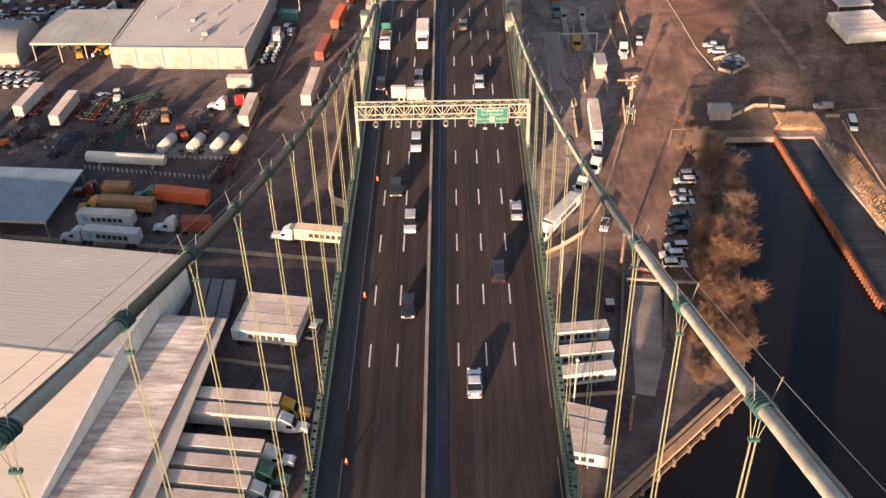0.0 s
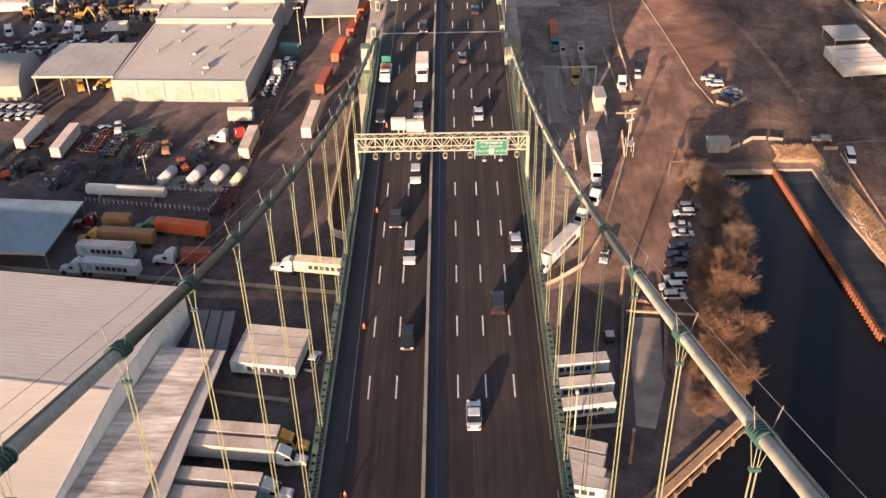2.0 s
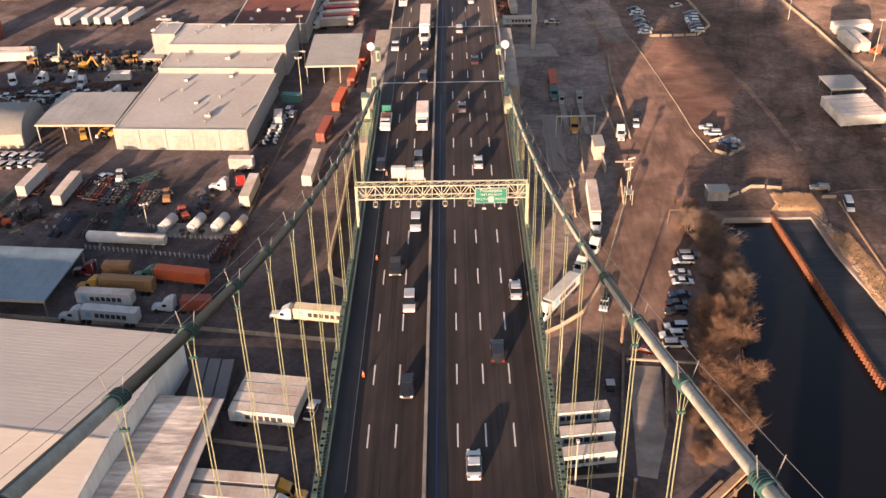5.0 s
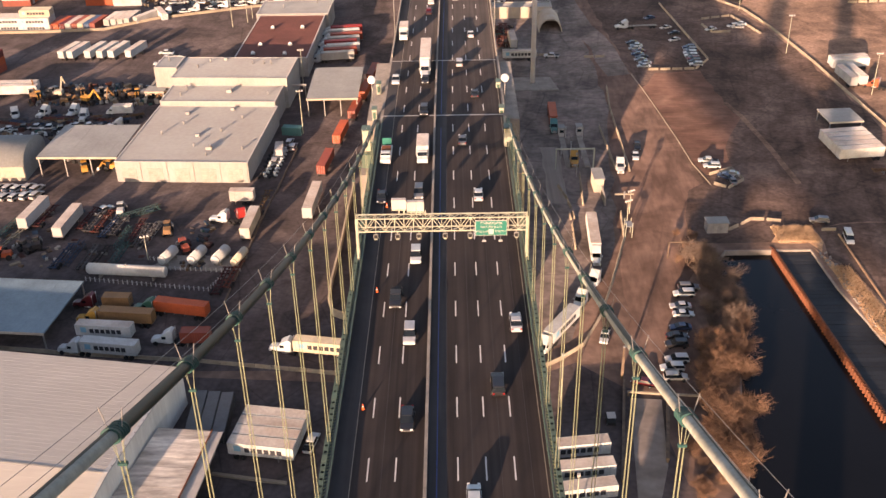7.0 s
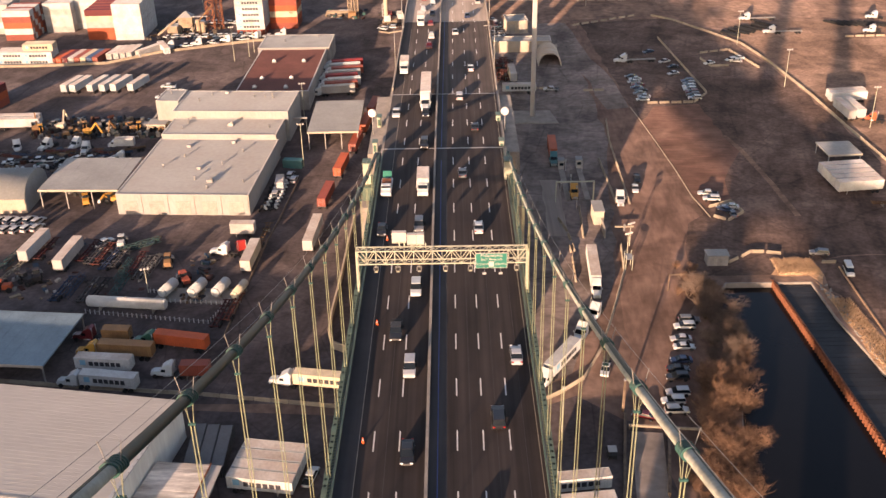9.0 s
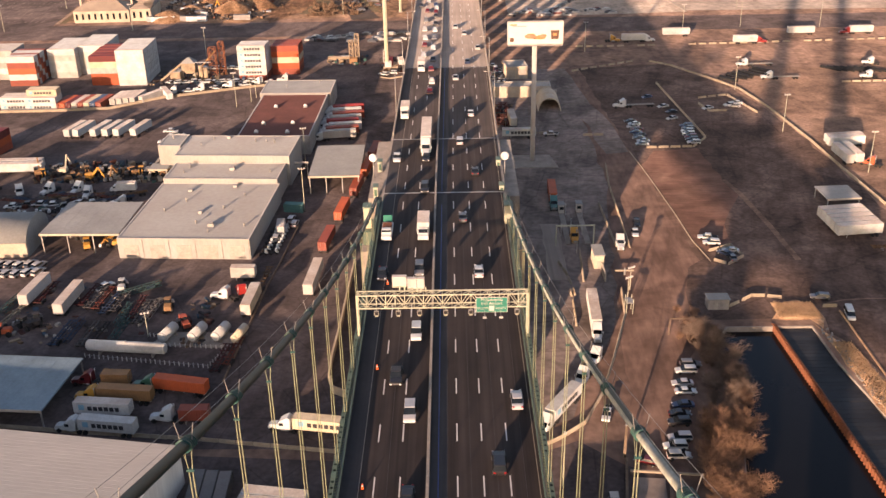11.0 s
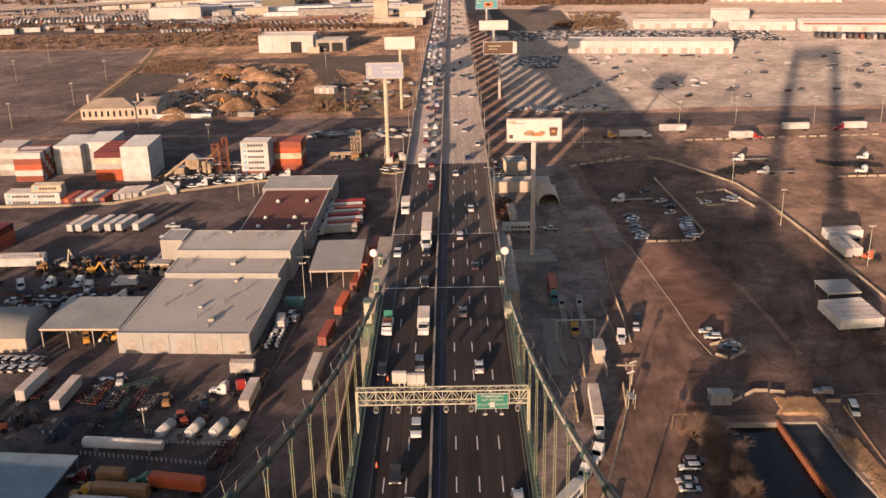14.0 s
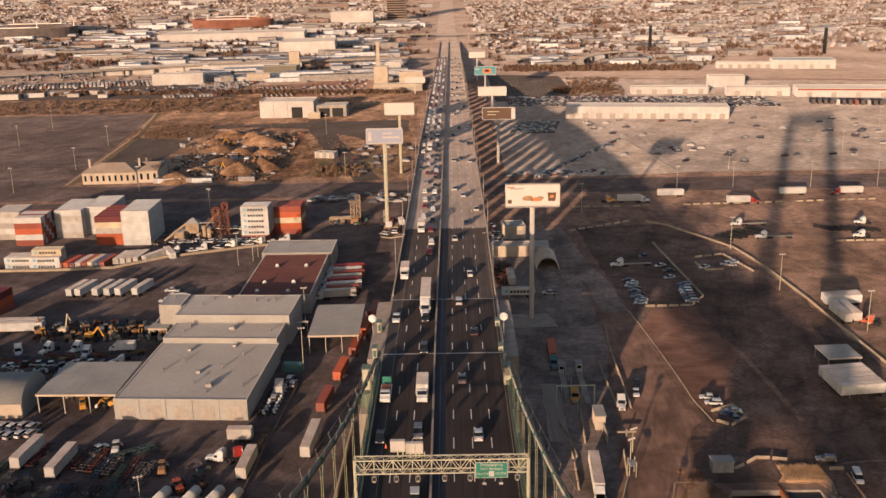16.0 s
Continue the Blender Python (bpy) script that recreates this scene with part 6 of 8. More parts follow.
put("pickup white", None, 52.6, 262.0, 0.03, 174)
put("pickup black", lambda: car("pickup", "black"), 54.3, 269.0, 0.03, 174)
for i, (x, y, k, c) in enumerate([(53.0, 190.9, "suv", "grey"), (51.4, 188.3, "suv", "white"), (49.6, 183.4, "sedan", "silver"), (49.6, 180.2, "sedan", "white"),
                                  (48.0, 175.2, "sedan", "dark blue"), (45.9, 169.0, "suv", "black"), (46.6, 172.0, "sedan", "black"), (44.9, 163.7, "suv", "silver"),
                                  (43.4, 160.9, "suv", "white"), (43.5, 157.8, "suv", "pale grey")]):
    put(k + " " + c, lambda k=k, c=c: car(k, c), x, y, 0.04, 90 if i % 3 else -90)
put("van white", lambda: car("van", "white"), 96.5, 212.3, 0.03, 172)
for x, y, rz in ((72.6, 257.8, 80), (72.9, 254.4, 84)):
    put("pickup white" if x < 72.8 else "suv white", lambda: car("suv", "white"), x, y, 0.03, rz)
for i, (x, y) in enumerate([(76.4, 244.9), (75.0, 247.6), (77.0, 249.4)]):
    put("sedan " + ("grey", "dark blue", "silver")[i], lambda i=i: car("sedan", ("grey", "dark blue", "silver")[i]), x, y, 0.03, 40 * i)
rnd = random.Random(9)
CHOICE = ["white", "silver", "grey", "black", "dark blue", "dark red", "pale grey", "white", "black"]
for i in range(9):
    c = CHOICE[i]
    put("sedan " + c, lambda c=c: car("sedan", c), 68.0 + (i % 2) * 1.0, 337.5 + i * 3.2, 0.03, 88 + rnd.uniform(-4, 4))
for i in range(7):
    c = CHOICE[(i * 2 + 1) % 9]
    put("suv " + c, lambda c=c: car("suv", c), 86.5 + rnd.uniform(-0.4, 0.4) + i * 0.2, 338 + i * 3.1, 0.03, 88 + rnd.uniform(-4, 4))
for x, y in ((84.5, 366), (86, 374), (84, 381), (80, 394), (112, 380), (114, 384), (110.5, 382), (101, 378)):
    c = rnd.choice(CHOICE)
    put("sedan " + c, lambda c=c: car("sedan", c), x, y, 0.03, rnd.uniform(60, 120))
put("semi white f", lambda: semi("white", "white", "flat", 12.0), 75, 382.5, 0.03, 95)
put("semi white f", None, 139, 440, 0.03, 92), put("semi white f", None, 144, 418.5, 0.03, 90)
put("suv grey", lambda: car("suv", "grey"), 92.4, 221.6, 0.03, 80)
for i in range(5):
    put("trailer white s", lambda: box_trailer("white", 13.3), 115.6 - i * 0.2, 258.4 + i * 3.1, 0.03, 97)
for x, y, rz in ((133.0, 320.0, 3), (136.6, 321.0, 3), (138.5, 332.5, 97), (138.8, 335.6, 97)):
    put("trailer white s", None, x, y, 0.03, rz)
put("semi none orange", lambda: semi("orange", "white", "none"), 140.5, 314, 0.03, 60)
put("chassis white f", lambda: chassis_rack("brown"), 122, 249.5, 0.03, 92)
canopy("lot_canopy", "open canopy with a grey flat roof in the lot", 112.8, 277.6, 123.2, 288.0, 3.5, ROOF_GREY, 3, 2)
# gate lanes with booths and a pole
sheet("gate_slab", rough([(25.4, 234), (30.4, 234), (31, 270), (25.9, 270)], 0.3, 6), 0.06, CONCRETE_ROAD, "pale worn concrete of a gate lane", "road")
for x, y in ((32.9, 278.6), (38.3, 279.2)):
    g = thing("gate_booth", "small white gate booth on a concrete island", "booth")
    part("cabin", box(B(), x, y, 1.6, 1.6, 2.4, 2.8), WHITE, g, bevel=0.04)
    part("roof", box(B(), x, y, 3.1, 2.0, 2.9, 0.2), ROOF_GREY, g)
    part("window", box(B(), x, y - 1.22, 1.9, 1.2, 0.06, 0.9), GLASS, g)
    part("island", box(B(), x, y - 10, 0.12, 1.6, 26, 0.24), CONCRETE, g)
for x, y in ((34.1, 277), (34.5, 266), (35.2, 258), (39.0, 276), (34.4, 250.4), (37.2, 262), (31.2, 262)):
    lp = thing("lane_post", "slim white post with a small signal head", "post", "lane posts")
    part("shaft", tube(B(), [(x, y, 0.03), (x, y, 3.2)], 0.11, 8), WHITE, lp)
    part("signal_head", box(B(), x, y, 3.3, 0.4, 0.35, 0.7), STEEL, lp)
gp = thing("gate_portal", "pale steel portal over the gate lanes", "gate portal")
part("post", box(B(), 39.6, 255, 3.2, 0.4, 0.4, 6.4), CREAM, gp), part("post", box(B(), 29.0, 255, 3.2, 0.3, 0.3, 6.4), CREAM, gp)
part("beam", box(B(), 34.3, 255, 6.3, 11.0, 0.35, 0.35), CREAM, gp)
bh = thing("gate_house", "small cream gate house beside the lanes", "booth")
part("cabin", box(B(), 39.2, 243.5, 2.0, 2.6, 6.5, 4.0), WALL_CREAM, bh, bevel=0.05)
part("roof", box(B(), 39.2, 243.5, 4.1, 3.0, 7.0, 0.25), ROOF_GREY, bh)
part("door", box(B(), 39.2, 240.2, 1.2, 1.1, 0.08, 2.2), DOOR_GREY, bh)
part("side_wall", box(B(), 39.8, 236.0, 1.2, 0.4, 7, 2.4), WALL_CREAM, bh)
cb = thing("barrier_arm", "long cream crossing arm on a post", "barrier arm")
part("post", box(B(), 45.5, 236.6, 1.0, 0.4, 0.4, 2.0), STEEL, cb)
part("arm", bar(B(), (43, 236.8, 1.2), (48, 236.8, 1.2), 0.5, 0.35), BARRIER, cb)
for x, y in ((44.0, 222.5), (45.5, 228)):
    put("yard_pole short", None, x, y, 0.03, 30)
sc = thing("scaffold_platform", "small pale steel platform by the gate road", "platform")
part("deck", box(B(), 43.3, 216.5, 3.2, 1.8, 3.0, 0.2), STEEL, sc)
for dx in (-0.8, 0.8):
    for dy in (-1.3, 1.3):
        part("post", box(B(), 43.3 + dx, 216.5 + dy, 2.1, 0.14, 0.14, 4.2), CREAM, sc)
# lean frames and a steel box on the bank
fr = thing("pipe_frame", "weathered timber goalpost frame by the bank", "frame")
part("post", box(B(), 51.0, 205, 2.2, 0.2, 0.2, 4.4), TIMBER, fr), part("post", box(B(), 58, 205.5, 2.2, 0.2, 0.2, 4.4), TIMBER, fr)
part("beam", box(B(), 54.5, 205.2, 4.3, 7.2, 0.2, 0.2), TIMBER, fr)
sh = thing("site_cabin", "small grey site cabin by the bank", "cabin")
part("body", box(B(), 65.6, 218.3, 1.4, 5.2, 3.2, 2.8), WALL_GREY, sh, bevel=0.04)
part("roof", box(B(), 65.6, 218.3, 2.9, 5.6, 3.6, 0.2), ROOF_GREY, sh)
part("door", box(B(), 65.0, 216.65, 1.1, 0.9, 0.06, 2.0), DOOR_GREY, sh)
for x, y in ((33.0, 158.6), (28.1, 114.1)):
    tp = thing("mooring_pile", "tall weathered timber pile standing on the quay", "pile")
    part("shaft", tube(B(), [(x, y, 0), (x, y, 7.5)], 0.3, 9, 0.24), TIMBER, tp)
    part("iron_cap", tube(B(), [(x, y, 7.5), (x, y, 7.7)], 0.32, 9), STEEL, tp)
for pts, wd in (([(33.3, 157.8), (30.1, 137.8), (28.6, 129)], 0.5), ([(40.8, 151.7), (37.4, 134.1)], 0.6)):
    rl = thing("timber_rail", "long weathered timber rail along the quay road", "rail")
    for a, b in zip(pts, pts[1:]):
        part("rail_beam", bar(B(), (*a, 0.6), (*b, 0.6), wd, 0.5), TIMBER, rl)
    for k in range(7):
        t = k / 6
        part("post", box(B(), pts[0][0] + (pts[-1][0] - pts[0][0]) * t, pts[0][1] + (pts[-1][1] - pts[0][1]) * t, 0.3, 0.4, 0.4, 0.6), TIMBER, rl)
ap = thing("concrete_lane", "worn pale concrete lane on the quay", "concrete lane")
part("slab", prism(B(), [(33.6, 152.2), (39.6, 151.6), (37.3, 133.0), (33.6, 121.7), (30.4, 122.5), (31.4, 132)], 0.0, 0.08), LOT, ap)
put("sedan dark red", lambda: car("sedan", "dark red"), 36.8, 156.4, 0.04, 70)
ut = thing("utility_cart", "small black utility cart with a white roof", "cart")
part("body", box(B(), 28.8, 145.2, 0.75, 1.6, 2.8, 0.7), BLACK, ut, bevel=0.08)
part("roof", box(B(), 28.8, 144.8, 2.0, 1.6, 1.8, 0.1), WHITE, ut)
for dx in (-0.7, 0.7):
    for dy in (-0.8, 0.8):
        part("roof_post", box(B(), 28.8 + dx, 144.8 + dy, 1.5, 0.07, 0.07, 1.0), BLACK, ut)
        wheel(ut, 28.8 + dx, 145.2 + dy * 1.2, 0.3, 0.22)
gw = thing("timber_gate", "low rusty beam gate on the quay", "gate")
part("beam", bar(B(), (33.2, 153.1, 0.9), (47.2, 151.5, 0.9), 0.4, 0.4), BARRIER, gw)
for x, y in ((33.4, 153.0), (40.2, 152.3), (47, 151.5)):
    part("post", box(B(), x, y, 0.35, 0.4, 0.4, 0.7), TIMBER, gw)

# billboards
BB = paint("white poster sheet", (0.60, 0.575, 0.54), 0.6, 0.0, 0.2, 0.08, 3, 0.0)


def billboard(label, x, y, w, zb, zt, face, lean=0.0, pole_r=0.75, shapes=(), meal=False):
    ob = thing("billboard", label, "billboard", "billboards")
    part("pole", tube(B(), [(x, y + 0.9, 0), (x, y + 0.9, zb + 1)], pole_r, 16), WHITE if lean == 0 else CREAM, ob)
    part("collar", tube(B(), [(x, y + 0.9, 0), (x, y + 0.9, 0.5)], pole_r + 0.4, 16), CONCRETE, ob)
    part("torsion_beam", box(B(), x, y + 0.9, zb + 1.2, w * 0.9, 0.8, 0.8), STEEL, ob)
    pn = part("panel", box(B(), x, y, (zb + zt) / 2, w, 0.5, zt - zb), face, ob)
    bm = B()
    for s in (-1, 1):
        box(bm, x, y - 0.28, (zb + zt) / 2 + s * (zt - zb) / 2, w + 0.2, 0.08, 0.3), box(bm, x + s * w / 2, y - 0.28, (zb + zt) / 2, 0.3, 0.08, zt - zb - 0.3)
    part("border", bm, WHITE, pn)
    for sx, sz, sw, sh2, m in shapes:
        part("poster_shape", box(B(), x + sx, y - 0.3, zb + sz, sw, 0.06, sh2), m, pn, "coloured shape of the poster picture")
    if meal:
        for sx, sz, rx, rz2, m in ((-1.6, 2.5, 1.9, 0.75, TAN), (-1.4, 3.0, 1.5, 0.5, ORANGE_P), (1.6, 2.2, 1.8, 0.7, ORANGE_P), (2.6, 2.7, 1.2, 0.55, TAN), (0.2, 2.0, 1.2, 0.4, BROWN_P)):
            bm = B()
            rings = [[bm.verts.new((x + sx + rx * math.cos(k * math.pi / 10), yy, zb + sz + rz2 * math.sin(k * math.pi / 10))) for k in range(20)] for yy in (y - 0.2, y - 0.28 - 0.02 * abs(sx))]
            bm.faces.new(rings[0]), bm.faces.new(rings[1])
            for k in range(20):
                bm.faces.new((rings[0][k], rings[0][(k + 1) % 20], rings[1][(k + 1) % 20], rings[1][k]))
            part("poster_shape", bm, m, pn, "rounded tan and orange shape of the poster picture")
        part("poster_shape", box(B(), x + 6.4, y - 0.31, zb + 3.0, 2.3, 0.06, 2.9, top=1.25, topy=1.0), BROWN_P, pn, "dark brown cup shape of the poster picture")
        part("poster_shape", box(B(), x + 6.4, y - 0.33, zb + 3.1, 1.2, 0.06, 0.8), ORANGE_P, pn, "orange patch on the cup shape")
    part("back_panel", box(B(), x, y + 1.8, (zb + zt) / 2, w, 0.4, zt - zb), STEEL, ob)
    part("catwalk", box(B(), x, y - 0.9, zb - 0.25, w, 1.2, 0.12), STEEL, ob)
    return ob


ORANGE_P, GREY_P, BLUE_P, BROWN_P, TEAL_P = (plain("poster orange", (0.62, 0.22, 0.07)), plain("poster grey", (0.33, 0.33, 0.36)), plain("poster blue grey", (0.30, 0.34, 0.44)),
                                             plain("poster dark brown", (0.10, 0.05, 0.025)), plain("poster teal", (0.05, 0.30, 0.36)))
billboard("white billboard with an orange picture on one tall pole", 27.6, 322.4, 18.0, 41.2, 48.4, BB, 0, 0.8,
          ((-5.2, 5.9, 4.6, 0.45, GREY_P), (-7.6, 1.5, 1.3, 1.3, BROWN_P), (-7.2, 6.4, 2.4, 0.4, ORANGE_P)), True)
billboard("pale blue-grey billboard on one tall cream pole", -29.2, 445, 16.4, 40.4, 46.9, BLUE_P, 1, 0.9, ((1.5, 4.4, 4.4, 0.7, WHITE), (3.0, 2.6, 7.5, 0.8, WHITE), (-6.6, 3.2, 1.5, 4.2, WHITE)))
billboard("white billboard on a cream pole", -28.0, 563, 16.8, 34.7, 41.1, BB, 1, 0.8)
billboard("dark brown billboard on a steel pole", 29.4, 588, 19.0, 26.8, 33.7, BROWN_P, 0, 0.8, ((-3.0, 4.6, 7.0, 0.5, CREAM), (-4.0, 2.8, 5.0, 0.4, CREAM), (8.9, 3.4, 2.4, 6.2, BB)))
billboard("blank white billboard on a steel pole", 30.7, 700, 19.8, 25.3, 31.3, BB, 0, 0.7)
billboard("teal and orange billboard on a steel pole", 31.4, 850, 17.8, 21.8, 28.8, TEAL_P, 0, 0.7, ((1.5, 3.2, 7.5, 4.0, ORANGE_P), (1.5, 3.4, 3.5, 1.6, BB), (-6.5, 4.8, 3.2, 0.9, WHITE)))
billboard("white roadside billboard far along the approach", 28.4, 985, 15.5, 22.5, 28.0, BB, 0, 0.7)
billboard("white roadside billboard far along the approach", -30.0, 900, 18.0, 10.0, 15.0, BB, 0, 0.7)

# depot below the approach
flat_hall("long_shed", "long white shed beside the viaduct", 17.0, 398.0, 41.0, 405.5, 4.6, ROOF_WHITE, WALL_CREAM, 0.3, 0)
hs = thing("quonset_hut", "pale rounded hut with an open front", "building")
bm = B()
prof = [(4.6 * math.cos(a * math.pi / 12), 5.4 * math.sin(a * math.pi / 12)) for a in range(13)]
inner = [(x * 0.94, z * 0.94) for x, z in prof]
rings = [[bm.verts.new((38.8 + x, y, z)) for x, z in (*prof, *inner[::-1])] for y in (379, 394)]
for i in range(26):
    j = (i + 1) % 26
    bm.faces.new((rings[0][i], rings[0][j], rings[1][j], rings[1][i]))
bm.faces.new(rings[0]), bm.faces.new(rings[1][::-1])
part("arched_shell", bm, WALL_CREAM, hs)
part("back_wall", box(B(), 38.8, 393.5, 2.2, 8.2, 0.3, 4.4), WALL_GREY, hs)
put("cont white marked", None, 24.6, 347.5, 1.25, 90), put("chassis plain", None, 24.6, 347.5, 0.03, 90)
put("trailer short", None, 23.0, 364, 0.03, 2)
for i in range(8):
    put("chassis rust red", lambda: chassis_rack("rust red"), 14.5 + (i % 4) * 2.4, 366 + (i // 4) * 16, 0.03, rnd.uniform(-6, 6))
flat_hall("small_shed", "small pale shed by the viaduct", 23.5, 425, 33, 436, 5.6, ROOF_GREY, WALL_CREAM, 0.3, 6, 2)
for i in range(14):
    c = rnd.choice(CHOICE)
    put("sedan " + c, lambda c=c: car("sedan", c), 16 + (i % 3) * 3.4 + rnd.uniform(-1, 1), 418 + (i // 3) * 7, 0.03, rnd.uniform(0, 360))
put("pickup silver", lambda: car("pickup", "silver"), 36.5, 349.5, 0.03, 85)
pd = thing("concrete_apron", "pale concrete apron round a billboard pole", "concrete apron")
part("apron", prism(B(), [(19, 316.5), (36, 316.5), (34, 328.5), (21, 328.5)], 0.02, 0.35), CONCRETE, pd)
for x, y in ((118.2, 403), (122, 350), (137.5, 308)):
    put("yard_pole", yard_pole, x, y, 0.03, 0)


# ---- bare winter brush on the bank ----
TWIG = paint("bare reddish twigs", (0.295, 0.178, 0.112), 0.9, 0.0, 0.25, 0.4, 2, 0.0, dirt=(0.13, 0.085, 0.06), dirt_amount=0.8, random_tint=0.35)
TWIG_GREY = paint("bare grey brown twigs", (0.215, 0.16, 0.125), 0.9, 0.0, 0.25, 0.4, 2, 0.0, dirt=(0.11, 0.085, 0.07), dirt_amount=0.8, random_tint=0.35)
BARK = paint("grey brown bark", (0.16, 0.11, 0.075), 0.95, 0.0, 1.0, 0.3, 6, 0.2)


def twig_blade(v, f, a, b, w):
    d = (b - a).normalized()
    u = d.orthogonal().normalized() * w
    w2 = d.cross(u)
    for e in (u, w2):
        i = len(v)
        v += [a - e, a + e, b + e * 0.35, b - e * 0.35]
        f.append((i, i + 1, i + 2, i + 3))


def bush_meshes(seed, size=3.6, twigs=None, stems=11):
    """Forking stems that spread into a cloud of fine twigs: wood and twigs."""
    r = random.Random(seed)
    wood, v, f = B(), [], []
    for s in range(stems):
        a = r.uniform(0, 2 * math.pi)
        lean = r.uniform(0.15, 0.75)
        base = Vector((math.cos(a) * 0.4, math.sin(a) * 0.4, 0))
        tip = base + Vector((math.cos(a) * lean, math.sin(a) * lean, 1)).normalized() * size * r.uniform(0.45, 0.7)
        tube(wood, [base, (base + tip) / 2 + Vector((r.uniform(-.2, .2), r.uniform(-.2, .2), 0)), tip], 0.09, 5, 0.035, False)
        for k in range(8):
            p = base.lerp(tip, r.uniform(0.35, 1.0))
            q = p + Vector((r.uniform(-1, 1), r.uniform(-1, 1), r.uniform(0.1, 1.0))).normalized() * size * r.uniform(0.2, 0.45)
            twig_blade(v, f, p, q, 0.03)
            for m in range(9):
                c = p.lerp(q, r.uniform(0.3, 1.0))
                twig_blade(v, f, c, c + Vector((r.uniform(-1, 1), r.uniform(-1, 1), r.uniform(-0.2, 1.0))).normalized() * size * r.uniform(0.10, 0.30), 0.022)
    tw = bpy.data.meshes.new("twigs")
    tw.from_pydata([tuple(p) for p in v], [], f)
    tw.materials.append(twigs)
    return mesh_of("stems", wood, BARK), tw


BUSH = [bush_meshes(i, 4.6 + 0.6 * (i % 3), TWIG if i < 5 else TWIG_GREY) for i in range(10)]
rnd = random.Random(21)


def bush(x, y, k, s):
    ob = thing("bare_bush", "bare reddish-brown winter bush on the bank", "bush", "bank brush")
    ob.matrix_basis = pose(x, y, 0.0, 0, 0, rnd.uniform(0, 360)) @ Matrix.Diagonal((s, s, s * rnd.uniform(0.8, 1.1), 1))
    piece("stem", BUSH[k][0], ob, pose(0, 0, 0))
    piece("twig_crown", BUSH[k][1], ob, pose(0, 0, 0))


BANK = [(203, 54.5, 61.5), (192, 55.0, 64.5), (180, 53.5, 62.8), (166, 50.0, 59.2), (152, 47.0, 56.2), (140, 45.0, 53.8), (130, 44.0, 51.0)]
for i in range(95):
    y = rnd.uniform(129.5, 204)
    x0 = float(np.interp(y, [b[0] for b in BANK][::-1], [b[1] for b in BANK][::-1]))
    x1 = float(np.interp(y, [b[0] for b in BANK][::-1], [b[2] for b in BANK][::-1]))
    bush(rnd.uniform(x0 + 0.8, x1), y, rnd.randrange(5) + (5 if y + rnd.uniform(-8, 8) > 172 else 0), rnd.uniform(0.6, 1.25))
for i in range(26):
    y = rnd.uniform(124.8, 139)
    bush(rnd.uniform(40.6, 43 + (y - 124) * 0.2) if i % 3 else rnd.uniform(43, 48.5 + (y - 124) * 0.25), y, rnd.randrange(5), rnd.uniform(0.28, 0.5))
for x, y in ((56.5, 209), (58.5, 213), (55.2, 216), (52.8, 203)):
    bush(x, y, rnd.randrange(5), rnd.uniform(0.4, 0.7))

# dry grass and stones on the bank beyond the jetty and at the head of the basin
BANKSIDE = [(87.3, 209), (88.3, 191), (88.9, 170), (90.5, 140), (99, 140), (95, 172), (94.1, 184), (92.8, 195), (90.0, 201), (88.2, 205)]
HEAD = [(78, 211.6), (81, 219.5), (86, 221), (90, 218.5), (90, 212), (88.6, 206), (87.6, 208.8), (87.2, 211.2), (81, 211)]
STRAW = ground_material("dry straw and stones", [(0.3, (0.42, 0.24, 0.13)), (0.5, (0.60, 0.37, 0.20)), (0.7, (0.68, 0.46, 0.28))], 0.25, 1.5, contrast=0.45)
sheet("grass_bank", rough(BANKSIDE, 0.5, 4), 0.05, STRAW, "dry tan grass and stones on the basin bank", "bank")
sheet("grass_patch", rough(HEAD, 0.5, 3), 0.055, STRAW, "dry tan grass at the head of the basin", "grass")
v, f = [], []
for x0, x1, y0, y1, n in ((87.6, 92.0, 146, 200, 3600), (79.5, 89.6, 211.5, 219.5, 1800)):
    for i in range(n):
        x, y = rnd.uniform(x0, x1), rnd.uniform(y0, y1)
        x += max(0, 208 - y) * 0.06
        b = Vector((x, y, 0.04))
        twig_blade(v, f, b, b + Vector((rnd.uniform(-0.5, 0.5), rnd.uniform(-0.5, 0.5), rnd.uniform(0.25, 0.8))), 0.09)
tw = bpy.data.meshes.new("dry_grass")
tw.from_pydata([tuple(p) for p in v], [], f)
tw.materials.append(paint("dry straw grass", (0.60, 0.42, 0.26), 0.95, 0.0, 0.3, 0.35, 2, 0.0))
tagged(new("dry_grass", tw), "tufts of dry straw grass on the bank", "grass", kind="stuff")
bm = B()
for i in range(240):
    y = rnd.uniform(145, 207)
    s2 = rnd.uniform(0.25, 0.8)
    box(bm, 87.4 + (208 - y) * 0.055 + rnd.uniform(0, 2.2), y, 0.1, s2, s2 * 0.8, s2 * 0.7, rnd.uniform(0, 90), 0.6)
tagged(part("bank_stones", bm, CONCRETE, None, "loose pale stones along the basin bank"), category="stones", kind="stuff")


